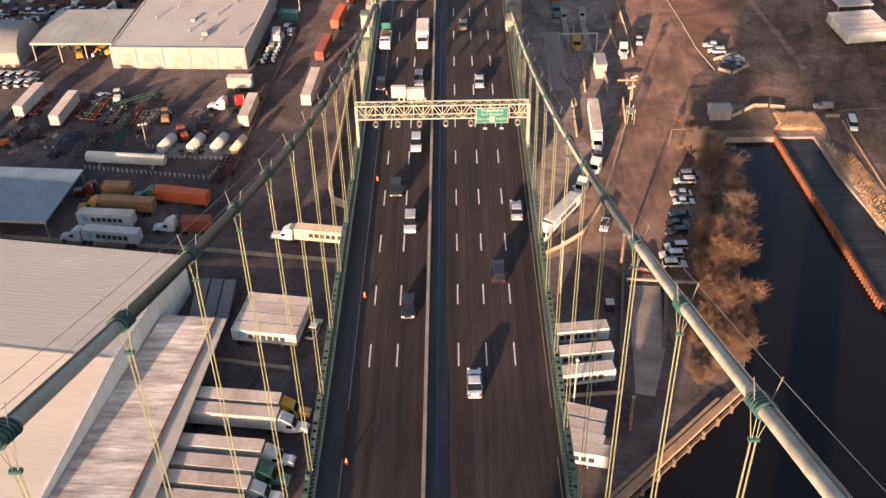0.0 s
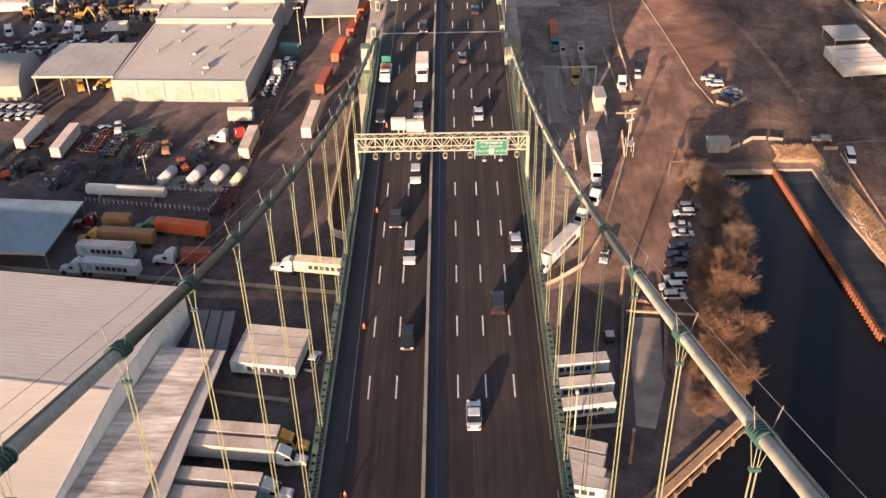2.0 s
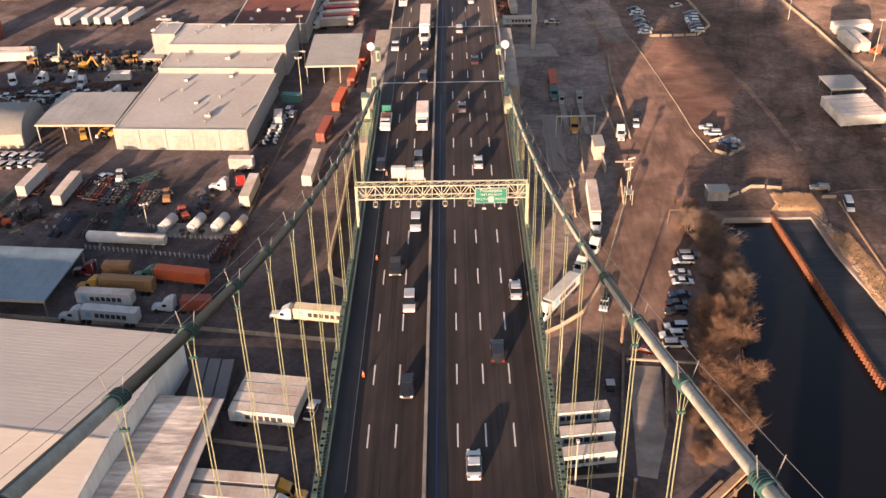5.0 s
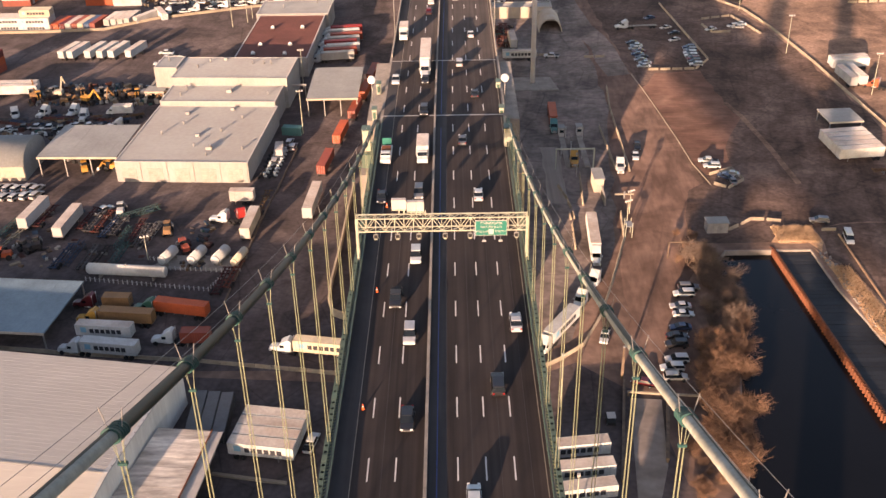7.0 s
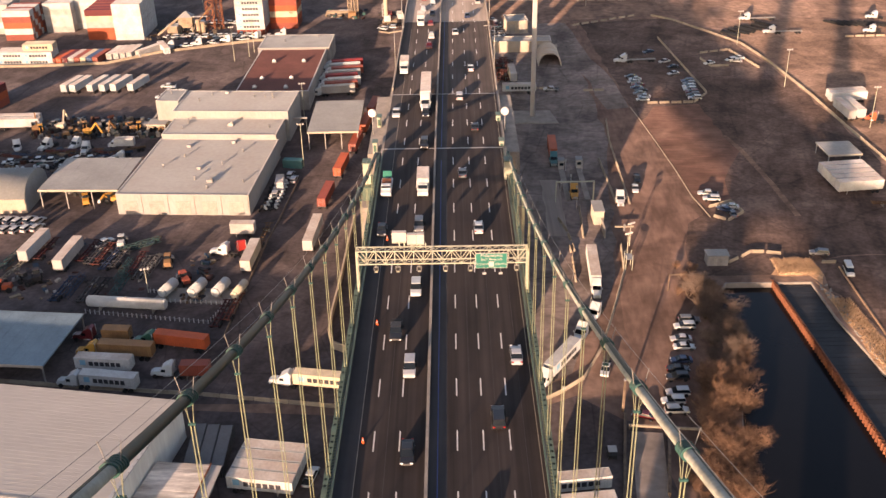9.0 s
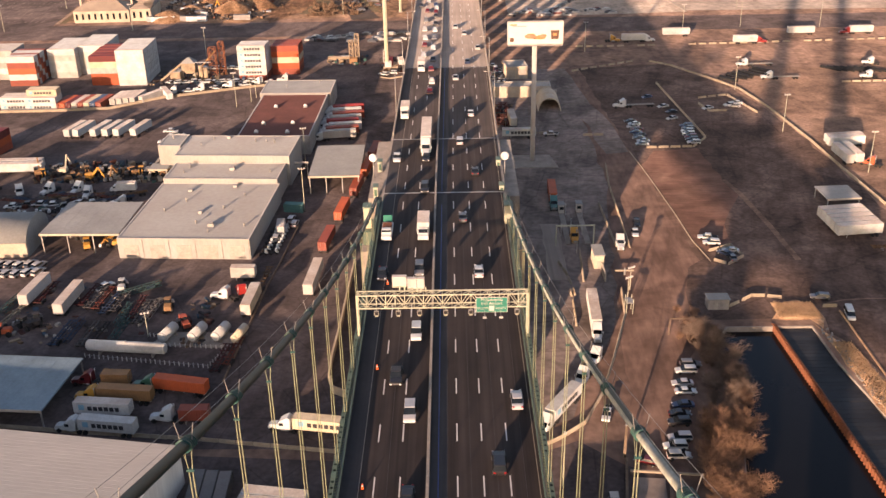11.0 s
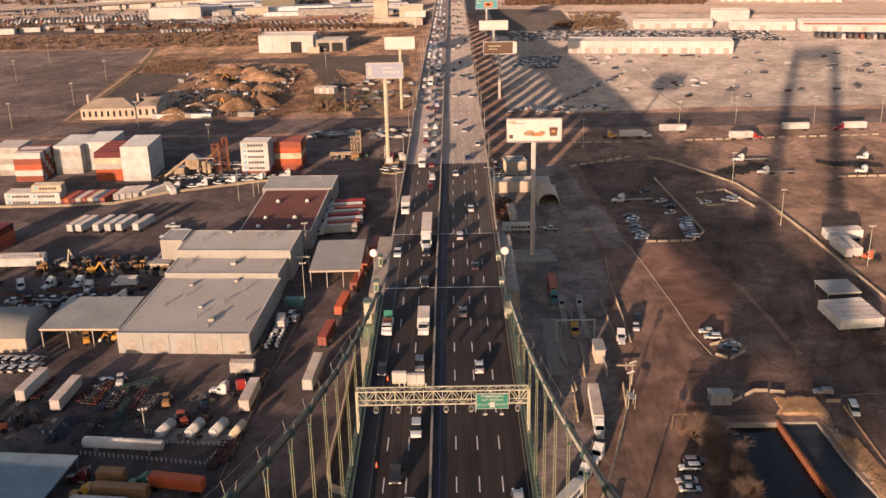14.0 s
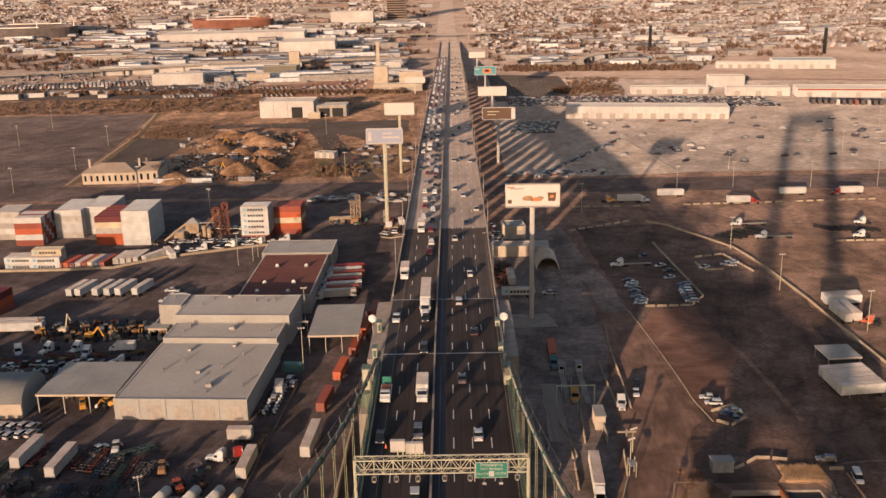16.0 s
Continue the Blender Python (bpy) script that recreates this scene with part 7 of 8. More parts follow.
# ---- the far side of the street, and the city ----
def box_field(name, rows, material, label, category):
    """Many far boxes in one mesh: rows of x, y, width, depth, height, turn and base."""
    r = np.array(rows, dtype=float)
    c, s = np.cos(np.radians(r[:, 5])), np.sin(np.radians(r[:, 5]))
    v = np.empty((len(r), 8, 3))
    for k, (i, j, t) in enumerate(((-1, -1, 0), (1, -1, 0), (1, 1, 0), (-1, 1, 0), (-1, -1, 1), (1, -1, 1), (1, 1, 1), (-1, 1, 1))):
        x, y = i * r[:, 2] / 2, j * r[:, 3] / 2
        v[:, k, 0], v[:, k, 1], v[:, k, 2] = r[:, 0] + x * c - y * s, r[:, 1] + x * s + y * c, r[:, 6] + t * r[:, 4]
    base = np.array(((4, 5, 6, 7), (0, 1, 5, 4), (1, 2, 6, 5), (2, 3, 7, 6), (3, 0, 4, 7)))
    f = (base[None] + 8 * np.arange(len(r))[:, None, None]).reshape(-1, 4)
    me = bpy.data.meshes.new(name)
    me.from_pydata(v.reshape(-1, 3).tolist(), [], f.tolist())
    me.materials.append(material)
    return tagged(new(name, me), label, category, kind="stuff")


def island_material(name, stops, rough=0.8, grain=0.4, window=0.0):
    """Each loose piece takes one of several colours."""
    m, n, l, p = nodes_of(name)
    geo = n.new("ShaderNodeNewGeometry")
    r = n.new("ShaderNodeValToRGB")
    r.color_ramp.interpolation = "CONSTANT"
    e = r.color_ramp.elements
    while len(e) < len(stops):
        e.new(0.5)
    for i, (pos, c) in enumerate(stops):
        e[i].position, e[i].color = pos, (*c, 1)
    l.new(geo.outputs["Random Per Island"], r.inputs[0])
    a = n.new("ShaderNodeTexNoise")
    a.inputs["Scale"].default_value, a.inputs["Detail"].default_value = grain, 5
    l.new(geo.outputs["Position"], a.inputs[0])
    r2 = n.new("ShaderNodeValToRGB")
    r2.color_ramp.elements[0].position, r2.color_ramp.elements[1].position = 0.3, 0.7
    r2.color_ramp.elements[0].color, r2.color_ramp.elements[1].color = (0.65, 0.65, 0.65, 1), (1.1, 1.1, 1.1, 1)
    l.new(a.outputs[0], r2.inputs[0])
    mx = n.new("ShaderNodeMix")
    mx.data_type, mx.blend_type = "RGBA", "MULTIPLY"
    mx.inputs[0].default_value = 1.0
    l.new(r.outputs[0], mx.inputs[6]), l.new(r2.outputs[0], mx.inputs[7]), l.new(mx.outputs[2], p.inputs["Base Color"])
    p.inputs["Roughness"].default_value, p.inputs["Specular IOR Level"].default_value = rough, 0.3
    return m


# far walls: the veil of distance haze is mixed into these three colours
HOUSES = island_material("haze-muted rendered and brick houses", [(0.0, (0.46, 0.42, 0.38)), (0.2, (0.33, 0.26, 0.22)), (0.36, (0.56, 0.53, 0.50)), (0.56, (0.42, 0.37, 0.33)), (0.72, (0.60, 0.58, 0.56)), (0.9, (0.30, 0.25, 0.215))])
SHEDS = island_material("haze-pale warehouse walls", [(0.0, (0.42, 0.43, 0.43)), (0.25, (0.30, 0.28, 0.26)), (0.45, (0.58, 0.60, 0.60)), (0.65, (0.34, 0.32, 0.29)), (0.8, (0.68, 0.70, 0.70)), (0.92, (0.30, 0.22, 0.18))])
FAR_WALL = paint("haze-grey far walls", (0.62, 0.61, 0.585), 0.8, 0.0, 0.05, 0.2, 0.6, 0.0, dirt=(0.36, 0.33, 0.30), dirt_amount=0.5)
FAR_CARS = island_material("parked car paints", [(0.0, (0.46, 0.45, 0.43)), (0.2, (0.04, 0.04, 0.045)), (0.48, (0.18, 0.18, 0.19)), (0.66, (0.52, 0.51, 0.49)), (0.78, (0.07, 0.075, 0.09)), (0.95, (0.16, 0.05, 0.04))], 0.35, 2.0)
WOODS = island_material("bare winter woods", [(0.0, (0.17, 0.105, 0.07)), (0.35, (0.24, 0.155, 0.105)), (0.7, (0.12, 0.08, 0.058))], 0.95, 0.3)
PALE_ROAD = ground_material("pale far road", [(0.3, (0.30, 0.24, 0.19)), (0.7, (0.40, 0.33, 0.27))], 0.05, 0.5)
TOWN = ground_material("far town ground", [(0.3, (0.21, 0.16, 0.13)), (0.5, (0.30, 0.24, 0.20)), (0.7, (0.40, 0.335, 0.29))], 0.012, 0.12, contrast=0.3)
sheet("town_ground", [(-2550, 1010), (-560, 905), (-30, 1012), (30, 1012), (560, 905), (2550, 1010), (2550, 4650), (-2550, 4650)], 0.05, TOWN, "pale brown ground of the far town", "ground")
for i, (y, w) in enumerate(((872, 5), (893, 4), (918, 5), (945, 6), (968, 4))):
    sheet(f"far_road_{i + 1}", [(150 - i * 12, 1022 + i * 4), (620, y), (620, y + w * 1.6), (150 - i * 12, 1022 + i * 4 + w * 0.6)], 0.10 + 0.01 * i, PALE_ROAD, "pale railway track bed beyond the car park", "track bed")
for i, (y, w) in enumerate(((1060, 14), (1170, 12), (935, 8), (1320, 14))):
    sheet(f"far_road_{i + 5}", [(-24, y), (-900, y + 70), (-900, y + 70 + w), (-24, y + w)], 0.14 + 0.01 * i, PALE_ROAD, "pale far road on the west side", "road")

rnd = random.Random(33)
rows = []
# small houses of the town, ahead and to the right, in loose rows
for by in range(1190, 3800, 19):
    for bx in range(-1700, 1900, 74):
        if abs(bx + 20) < 60 or (bx < -60 and by < 1700) or (bx > 0 and by < 1240):
            continue
        if rnd.random() < (0.28 if bx > 0 else 0.62):
            continue
        for k in range(12):
            if rnd.random() < 0.62:
                rows.append((bx - 33 + k * 6.1 + rnd.uniform(-2, 2), by + rnd.uniform(-7, 7), rnd.uniform(3, 6.5), rnd.uniform(5, 9), rnd.uniform(2.2, 4.8), rnd.choice((14, 14, -76)), 0))
box_field("rowhouses", rows, HOUSES, "brick and rendered rowhouses of the far town", "houses")
rows = []
# warehouses and depots
for i in range(330):
    y = rnd.uniform(1010, 1900)
    x = -rnd.uniform(60, 140 + (y - 900) * 0.9)
    rows.append((x, y, rnd.uniform(10, 50) if rnd.random() < 0.8 else rnd.uniform(50, 95), rnd.uniform(8, 20), rnd.uniform(3, 7.5), rnd.choice((4, 5, 14)), 0))
for i in range(150):
    y = rnd.uniform(1060, 1700)
    x = rnd.uniform(70, 140 + (y - 900) * 0.75)
    rows.append((x, y, rnd.uniform(8, 40), rnd.uniform(6, 16), rnd.uniform(3, 6.5), rnd.choice((-3, -4, 14)), 0))
for i in range(260):
    rows.append((rnd.uniform(-1700, 1700), rnd.uniform(1900, 3900), rnd.uniform(14, 80), rnd.uniform(10, 30), rnd.uniform(4, 10), 14, 0))
rows = [r for r in rows if abs(r[0] + 5) > 28 + r[2] / 2]
box_field("warehouses", rows, SHEDS, "pale warehouses and depots of the far town", "buildings")
rows = []
# bands of bare trees
v, f = [], []


def clump(x, y, r, h):
    """A bare far tree: a fan of thin upright slivers that leave gaps."""
    for _ in range(15):
        k = len(v)
        a, q = rnd.uniform(0, 6.283), rnd.uniform(0.1, 1.0) * r
        bx2, by2 = x + math.cos(a) * q, y + math.sin(a) * q
        b, w = rnd.uniform(0, 6.283), rnd.uniform(0.07, 0.22) * r
        t = h * rnd.uniform(0.55, 1.0) * (1 - 0.4 * q / r)
        v.extend(((bx2 * 0.4 + x * 0.6, by2 * 0.4 + y * 0.6, 0), (bx2 + math.cos(b) * w, by2 + math.sin(b) * w, t * 0.75), (bx2, by2, t), (bx2 - math.cos(b) * w, by2 - math.sin(b) * w, t * 0.6)))
        f.append((k, k + 1, k + 2, k + 3))


for i in range(2300):
    y = rnd.uniform(1020, 1900)
    clump(-rnd.uniform(45, 160 + (y - 900) * 0.9), y, rnd.uniform(1.5, 4.0), rnd.uniform(2.5, 6.5))
for i in range(900):
    y = rnd.uniform(1060, 1800)
    clump(rnd.uniform(50, 140 + (y - 900) * 0.8), y, rnd.uniform(1.5, 4.0), rnd.uniform(2.5, 6.5))
for i in range(3200):
    t = rnd.random()
    if t < 0.16:
        x = rnd.uniform(-520, -40)
        clump(x, 905 + rnd.uniform(-8, 8) - (x + 40) * 0.10, rnd.uniform(2, 4.5), rnd.uniform(3, 7))
    elif t < 0.36:
        x = rnd.uniform(60, 260)
        clump(x, 1075 + rnd.uniform(-16, 16) - x * 0.1, rnd.uniform(2, 4.5), rnd.uniform(4, 8))
    elif t < 0.42:
        x = rnd.uniform(95, 145)
        clump(x, 900 + rnd.uniform(-14, 14), rnd.uniform(2, 4), rnd.uniform(3, 6))
    else:
        y = rnd.uniform(1150, 3800)
        x = rnd.uniform(-0.65, 0.65) * y
        if abs(x) > 34:
            for _ in range(4):
                clump(x + rnd.uniform(-14, 14), y + rnd.uniform(-8, 8), rnd.uniform(3, 6), rnd.uniform(5, 11))
me = bpy.data.meshes.new("winter_woods")
me.from_pydata(v, [], f)
me.materials.append(WOODS)
tagged(new("winter_woods", me), "belts of bare brown winter trees", "trees", kind="stuff")

# scrap and loose stores strewn over the yards
SCRAP = island_material("dull scrap and stores", [(0.0, (0.05, 0.045, 0.045)), (0.3, (0.16, 0.10, 0.06)), (0.48, (0.30, 0.23, 0.15)), (0.62, (0.09, 0.035, 0.025)), (0.74, (0.05, 0.08, 0.11)), (0.84, (0.40, 0.37, 0.31)), (0.94, (0.05, 0.12, 0.10))], 0.85, 0.8)
rows = []
for x0, x1, y0, y1, n, top in ((-143, -98, 309, 328, 230, 1.8), (-119, -76, 204, 236, 80, 0.6), (-141, -121, 281, 300, 70, 1.2), (-132, -102, 424, 444, 110, 1.6), (-58, -40, 452, 470, 70, 1.2), (-33, -22, 436, 462, 60, 1.4), (14, 24, 362, 388, 70, 1.0), (-67, -60, 203, 226, 40, 0.8)):
    for i in range(n):
        w = rnd.uniform(0.25, 1.5)
        rows.append((rnd.uniform(x0, x1), rnd.uniform(y0, y1), w, rnd.uniform(0.3, 2.6), rnd.uniform(0.15, top), rnd.uniform(0, 180), 0.02))
box_field("yard_scrap", rows, SCRAP, "loose scrap, pallets and stores strewn over the yards", "scrap")

# parked cars in the far lots
rows = []
for j in range(5):
    for i in range(100):
        x = 50 + i * 2.15
        if rnd.random() < 0.85:
            rows.append((x, 792 + j * 11 + (266 - x) * 0.12 + rnd.uniform(-1, 1), 1.8, 4.6, 1.45, rnd.uniform(-5, 5), 0.06))
for i in range(55):
    rows.append((rnd.uniform(100, 300), rnd.uniform(575, 735), 4.6, 1.9, 1.5, rnd.uniform(-40, 40), 0.06))
for j in range(6):
    for i in range(14):
        rows.append((44 + i * 2.2 + j * 1.5, 690 + j * 8, 1.8, 4.6, 1.45, 12, 0.06))
for i in range(30):
    rows.append((rnd.uniform(30, 90), 525 + 28 + i * 0.3 + rnd.uniform(-6, 6), 4.6, 1.9, 1.5, rnd.uniform(-20, 20), 0.07))
for i in range(500):
    y = rnd.uniform(930, 1250)
    rows.append((-rnd.uniform(60, 480), y, 1.9, 4.6, 1.5, rnd.uniform(-10, 10), 0.15))
for i in range(40):
    rows.append((-rnd.uniform(20, 75), rnd.uniform(495, 512), 4.6, 1.9, 1.5, rnd.uniform(-8, 8), 0.07))
for i in range(26):
    rows.append((-rnd.uniform(24, 62), rnd.uniform(560, 660), 4.6, 1.9, 1.5, rnd.uniform(-30, 30), 0.07))
for k in range(48):
    t = k / 47
    if rnd.random() < 0.85:
        rows.append((49 + 63 * t + rnd.uniform(-0.6, 0.6), 548 + 107 * t, 1.9, 4.6, 1.5, -30 + rnd.uniform(-6, 6), 0.06))
rows += [(r[0], r[1], r[2] * (0.55 if r[2] > 3 else 0.86), r[3] * (0.55 if r[3] > 3 else 0.86), 0.45, r[5], r[6] + r[4] - 0.02) for r in rows]
rows = [(r[0], r[1], r[2], r[3], r[4] * (0.62 if r[4] > 1 else 1), r[5], r[6] - (0.52 if r[4] < 1 else 0)) for r in rows]
box_field("far_parked_cars", rows, FAR_CARS, "rows of parked cars in the far lots", "cars")
LORRY = island_material("parked lorry bodies", [(0.0, (0.40, 0.38, 0.35)), (0.34, (0.10, 0.09, 0.09)), (0.66, (0.50, 0.48, 0.45)), (0.90, (0.26, 0.10, 0.07))], 0.6, 1.0)
rows = []
for j, y in enumerate((972, 990)):
    for i in range(58):
        rows.append((-520 + i * 3.9 + j * 6, y + i * 0.56, 2.3, 9, 2.4, 8, 0.06))
for j in range(6):
    for i in range(15):
        rows.append((-258 + i * 3.4 + j * 3.0, 905 + j * 17 + i * 0.5, 1.9, 9, 2.2, 24 + j * 4, 0.06))
for i in range(16):
    rows.append((-500 + i * 17 + rnd.uniform(-4, 4), rnd.uniform(912, 945), rnd.uniform(8, 22), rnd.uniform(5, 8), rnd.uniform(3, 5), 6, 0.05))
for i in range(13):
    rows.append((293 + i * 4.4, 803 - i * 1.3, 2.6, 13, 3.9, -9, 0.06))
for i in range(16):
    rows.append((356 + i * 4.4, 790 - i * 0.8, 2.6, 13, 3.9, -9, 0.06))
box_field("parked_lorries", rows, LORRY, "rows of parked lorries and trailers in far lots", "lorries")
rows = [(-122 + i * 5.5, 930, 1.6, 60, 1.2, 14, 0.06) for i in range(6)] + [(-176 + i * 4.5, 930, 1.2, 66, 0.8, 14, 0.06) for i in range(7)]
box_field("settling_beds", rows, CONCRETE_ROAD, "long pale concrete beds behind the depot", "beds")
# dark storage racks of pipes in the lots
rows = [(rnd.uniform(0, 4) + 116 + i * 2.6, 418 + i * 1.8 - j * 0.6, 0.5, 9, 0.9, 40, 0.03) for i in range(9) for j in range(2)]
rows += [(168 + i * 2.8, 432 - i * 0.4, 0.5, 10, 0.9, 40, 0.03) for i in range(8)]
box_field("pipe_racks", rows, BLACK, "dark pipe racks lying in the lots", "pipes")

# single buildings that stand out
def hip_house(label, x0, y0, x1, y1, h, ridge, rz=0.0, windows=7, chimneys=2):
    """A two-storey works house with a hipped roof, rows of windows and chimneys."""
    ob = thing("block_house", label, "building")
    w, d = x1 - x0, y1 - y0
    ob.matrix_basis = pose((x0 + x1) / 2, (y0 + y1) / 2, 0, 0, 0, rz)
    part("wall", box(B(), 0, 0, h / 2, w, d, h), WALL_CREAM, ob)
    bm = B()
    a, b, k = w / 2 + 0.5, d / 2 + 0.5, d / 2
    e = [bm.verts.new(p) for p in ((-a, -b, h), (a, -b, h), (a, b, h), (-a, b, h), (-a + k, 0, h + ridge), (a - k, 0, h + ridge))]
    for f in ((0, 1, 5, 4), (1, 2, 5), (2, 3, 4, 5), (3, 0, 4), (3, 2, 1, 0)):
        bm.faces.new([e[i] for i in f])
    part("hip_roof", bm, ROOF_TAUPE, ob)
    for i in range(windows):
        x = -w / 2 + w * (i + 0.5) / windows
        part("window", box(B(), x, -d / 2 - 0.03, h * 0.52, w / windows * 0.34, 0.1, h * 0.5), GLASS, ob)
    for i in range(chimneys):
        part("chimney", box(B(), -w / 2 + 1 + (w - 2) * i / max(1, chimneys - 1), d * 0.2, h + ridge * 0.6, 1.1, 1.1, ridge + 2.0), WALL_CREAM, ob)
    return ob


ROOF_TAUPE = paint("taupe roof sheet", (0.30, 0.25, 0.20), 0.8, 0.0, 0.15, 0.2, 1.5, 0.1)
hip_house("long cream works house with a taupe hipped roof", -208.5, 551, -178, 569, 6.4, 4.2, 2, 9, 2)
hip_house("smaller cream wing beside the works house", -177.6, 553, -166.5, 577, 6.8, 3.0, 2, 3, 1)
dh = flat_hall("depot_hall", "white depot hall with a dark doorway", -147.5, 776, -105, 799, 13, ROOF_WHITE, FAR_WALL, 0.4, -2, 0, 3)
# solid black panel on the wall; its colour stands for the shaded interior
part("dark_doorway", box(B(), 8, -11.5, 4.2, 8.5, 0.3, 8.4), BLACK, dh, "black panel painted as a doorway's shaded inside")
for x in (-10.5, 0.5):
    part("wall_joint", box(B(), x, -11.55, 6, 0.4, 0.15, 12), WALL_GREY, dh)
part("side_lean_to", box(B(), 22, -14, 2.2, 9, 5, 4.4), WALL_CREAM, dh)
dh = flat_hall("depot_annex", "lower open-fronted depot hall with a pale roof", -103.5, 778, -80, 794, 9, ROOF_GREY, WALL_GREY, 0.4, -2, 0, 1)
for x in (-5.6, 5.0):
    # again closed black panels that paint the shade inside the doorways
    part("dark_doorway", box(B(), x, -8.05, 3.4, 8.6, 0.3, 6.8), BLACK, dh, "black panel painted as a doorway's shaded inside")
flat_hall("long_warehouse", "very long low white warehouse by the car park", 89, 740, 209, 761, 9, ROOF_WHITE, FAR_WALL, 0.4, -8, 12, 0)
flat_hall("retail_shed", "very long white retail shed with a red fascia", 292, 814, 566, 838, 7.5, ROOF_WHITE, FAR_WALL, 0.4, -9, 14, 0)
rf = thing("red_fascia", "long dark red fascia along the retail shed", "fascia")
rf.matrix_basis = pose(429, 826, 0, 0, 0, -9)
part("board", box(B(), 0, -12.2, 6.4, 273, 0.3, 1.3), BOX_PAINT["rust red"], rf)
flat_hall("retail_shed", "white retail shed with a pale roof", 238, 847, 290, 863, 7.0, ROOF_WHITE, FAR_WALL, 0.4, -9, 3, 0)
flat_hall("retail_shed", "tall white shed behind the retail row", 236, 903, 268, 920, 10, ROOF_WHITE, FAR_WALL, 0.4, -9, 0, 0)
flat_hall("retail_shed", "low white retail shed with a pale roof", 160, 868, 226, 882, 6, ROOF_WHITE, FAR_WALL, 0.4, -5, 5, 0)
flat_hall("tank_works", "low white works beside the railway", 281, 1046, 337, 1058, 6, ROOF_WHITE, FAR_WALL, 0.4, -9, 6, 0)
flat_hall("blue_works", "white works with a blue roof by the railway", 336, 1032, 398, 1056, 9, ROOF_BLUE, FAR_WALL, 0.3, -9, 4, 0)
flat_hall("pale_depot", "pale depot hall beyond the railway", 250, 1340, 318, 1362, 9, ROOF_WHITE, FAR_WALL, 0.4, -9, 0, 0)
flat_hall("pale_depot", "pale depot hall beyond the railway", 286, 1292, 332, 1312, 10, ROOF_WHITE, FAR_WALL, 0.4, -9, 0, 0)
flat_hall("market_hall", "large white market hall far off", -214, 1270, -144, 1330, 17, ROOF_WHITE, FAR_WALL, 0.4, 4, 0, 0)
flat_hall("market_hall", "long pale market hall far off", -430, 1500, -215, 1560, 12, ROOF_WHITE, FAR_WALL, 0.4, 4, 0, 0)
flat_hall("low_depot", "long low cream depot far off", -378, 1092, -262, 1106, 9, ROOF_GREY, FAR_WALL, 0.4, 5, 0, 0)
flat_hall("low_depot", "long low cream depot far off", -262, 1096, -186, 1112, 8, ROOF_GREY, FAR_WALL, 0.4, 5, 0, 0)
flat_hall("works_tower", "square tan works tower by the highway", -170, 1074, -159, 1086, 23, ROOF_GREY, WALL_CREAM, 0.4, 5, 0, 0)
flat_hall("works_tower", "low olive works hall by the highway", -192, 1040, -158, 1056, 12, ROOF_GREY, paint("olive sheet wall", (0.22, 0.205, 0.15), 0.8, 0.0, 0.1, 0.2, 1, 0.0), 0.4, 5, 0, 0)
flat_hall("pump_house", "cream pump house with tall bays", -203, 1008, -180, 1018, 8, ROOF_GREY, WALL_CREAM, 0.4, 5, 6, 0)
flat_hall("low_depot", "long low brown depot far off", -295, 996, -245, 1010, 11, ROOF_GREY, FAR_WALL, 0.4, 5, 0, 0)
flat_hall("silo_building", "long low cream works building by the approach", -69, 919, -24, 930, 6.5, ROOF_GREY, WALL_CREAM, 0.4, 0, 6, 0)
flat_hall("silo_building", "tall cream works block by the approach", -70, 944, -57, 957, 20, ROOF_GREY, WALL_CREAM, 0.4, 0, 0, 0)
flat_hall("silo_building", "cream works house by the approach", -46, 940, -24, 956, 15, ROOF_WHITE, WALL_CREAM, 0.4, 0, 4, 0)
flat_hall("silo_building", "white works hall behind the tower", -68, 1060, -50, 1075, 12, ROOF_WHITE, FAR_WALL, 0.4, 0, 0, 0)
flat_hall("white_house", "small white house beside the track", -84, 613, -71, 620, 3.6, ROOF_WHITE, FAR_WALL, 0.2, -14, 3, 0)
flat_hall("tan_block", "wide tan office block far off", -205, 1790, -130, 1815, 24, ROOF_GREY, FAR_WALL, 0.4, 0, 0, 0)
st = thing("church_tower", "slim white tower far along the approach", "tower")
part("shaft", box(B(), -73, 1050, 16, 4, 4, 32, top=0.8), WALL_CREAM, st)
part("cap", box(B(), -73, 1050, 33, 4.4, 4.4, 2), WALL_CREAM, st)
ht = thing("tower_block", "tall grey-brown tower block with rows of windows", "tower block")
part("body", box(B(), -94, 1900, 24, 36, 16, 48), paint("brown tower wall", (0.30, 0.23, 0.18), 0.8), ht)
for k in range(10):
    part("window_band", box(B(), -94, 1891.9, 6 + k * 4.2, 34, 0.3, 2.0), GLASS, ht)
part("roof", box(B(), -94, 1900, 48.6, 37, 17, 1.2), CONCRETE, ht)
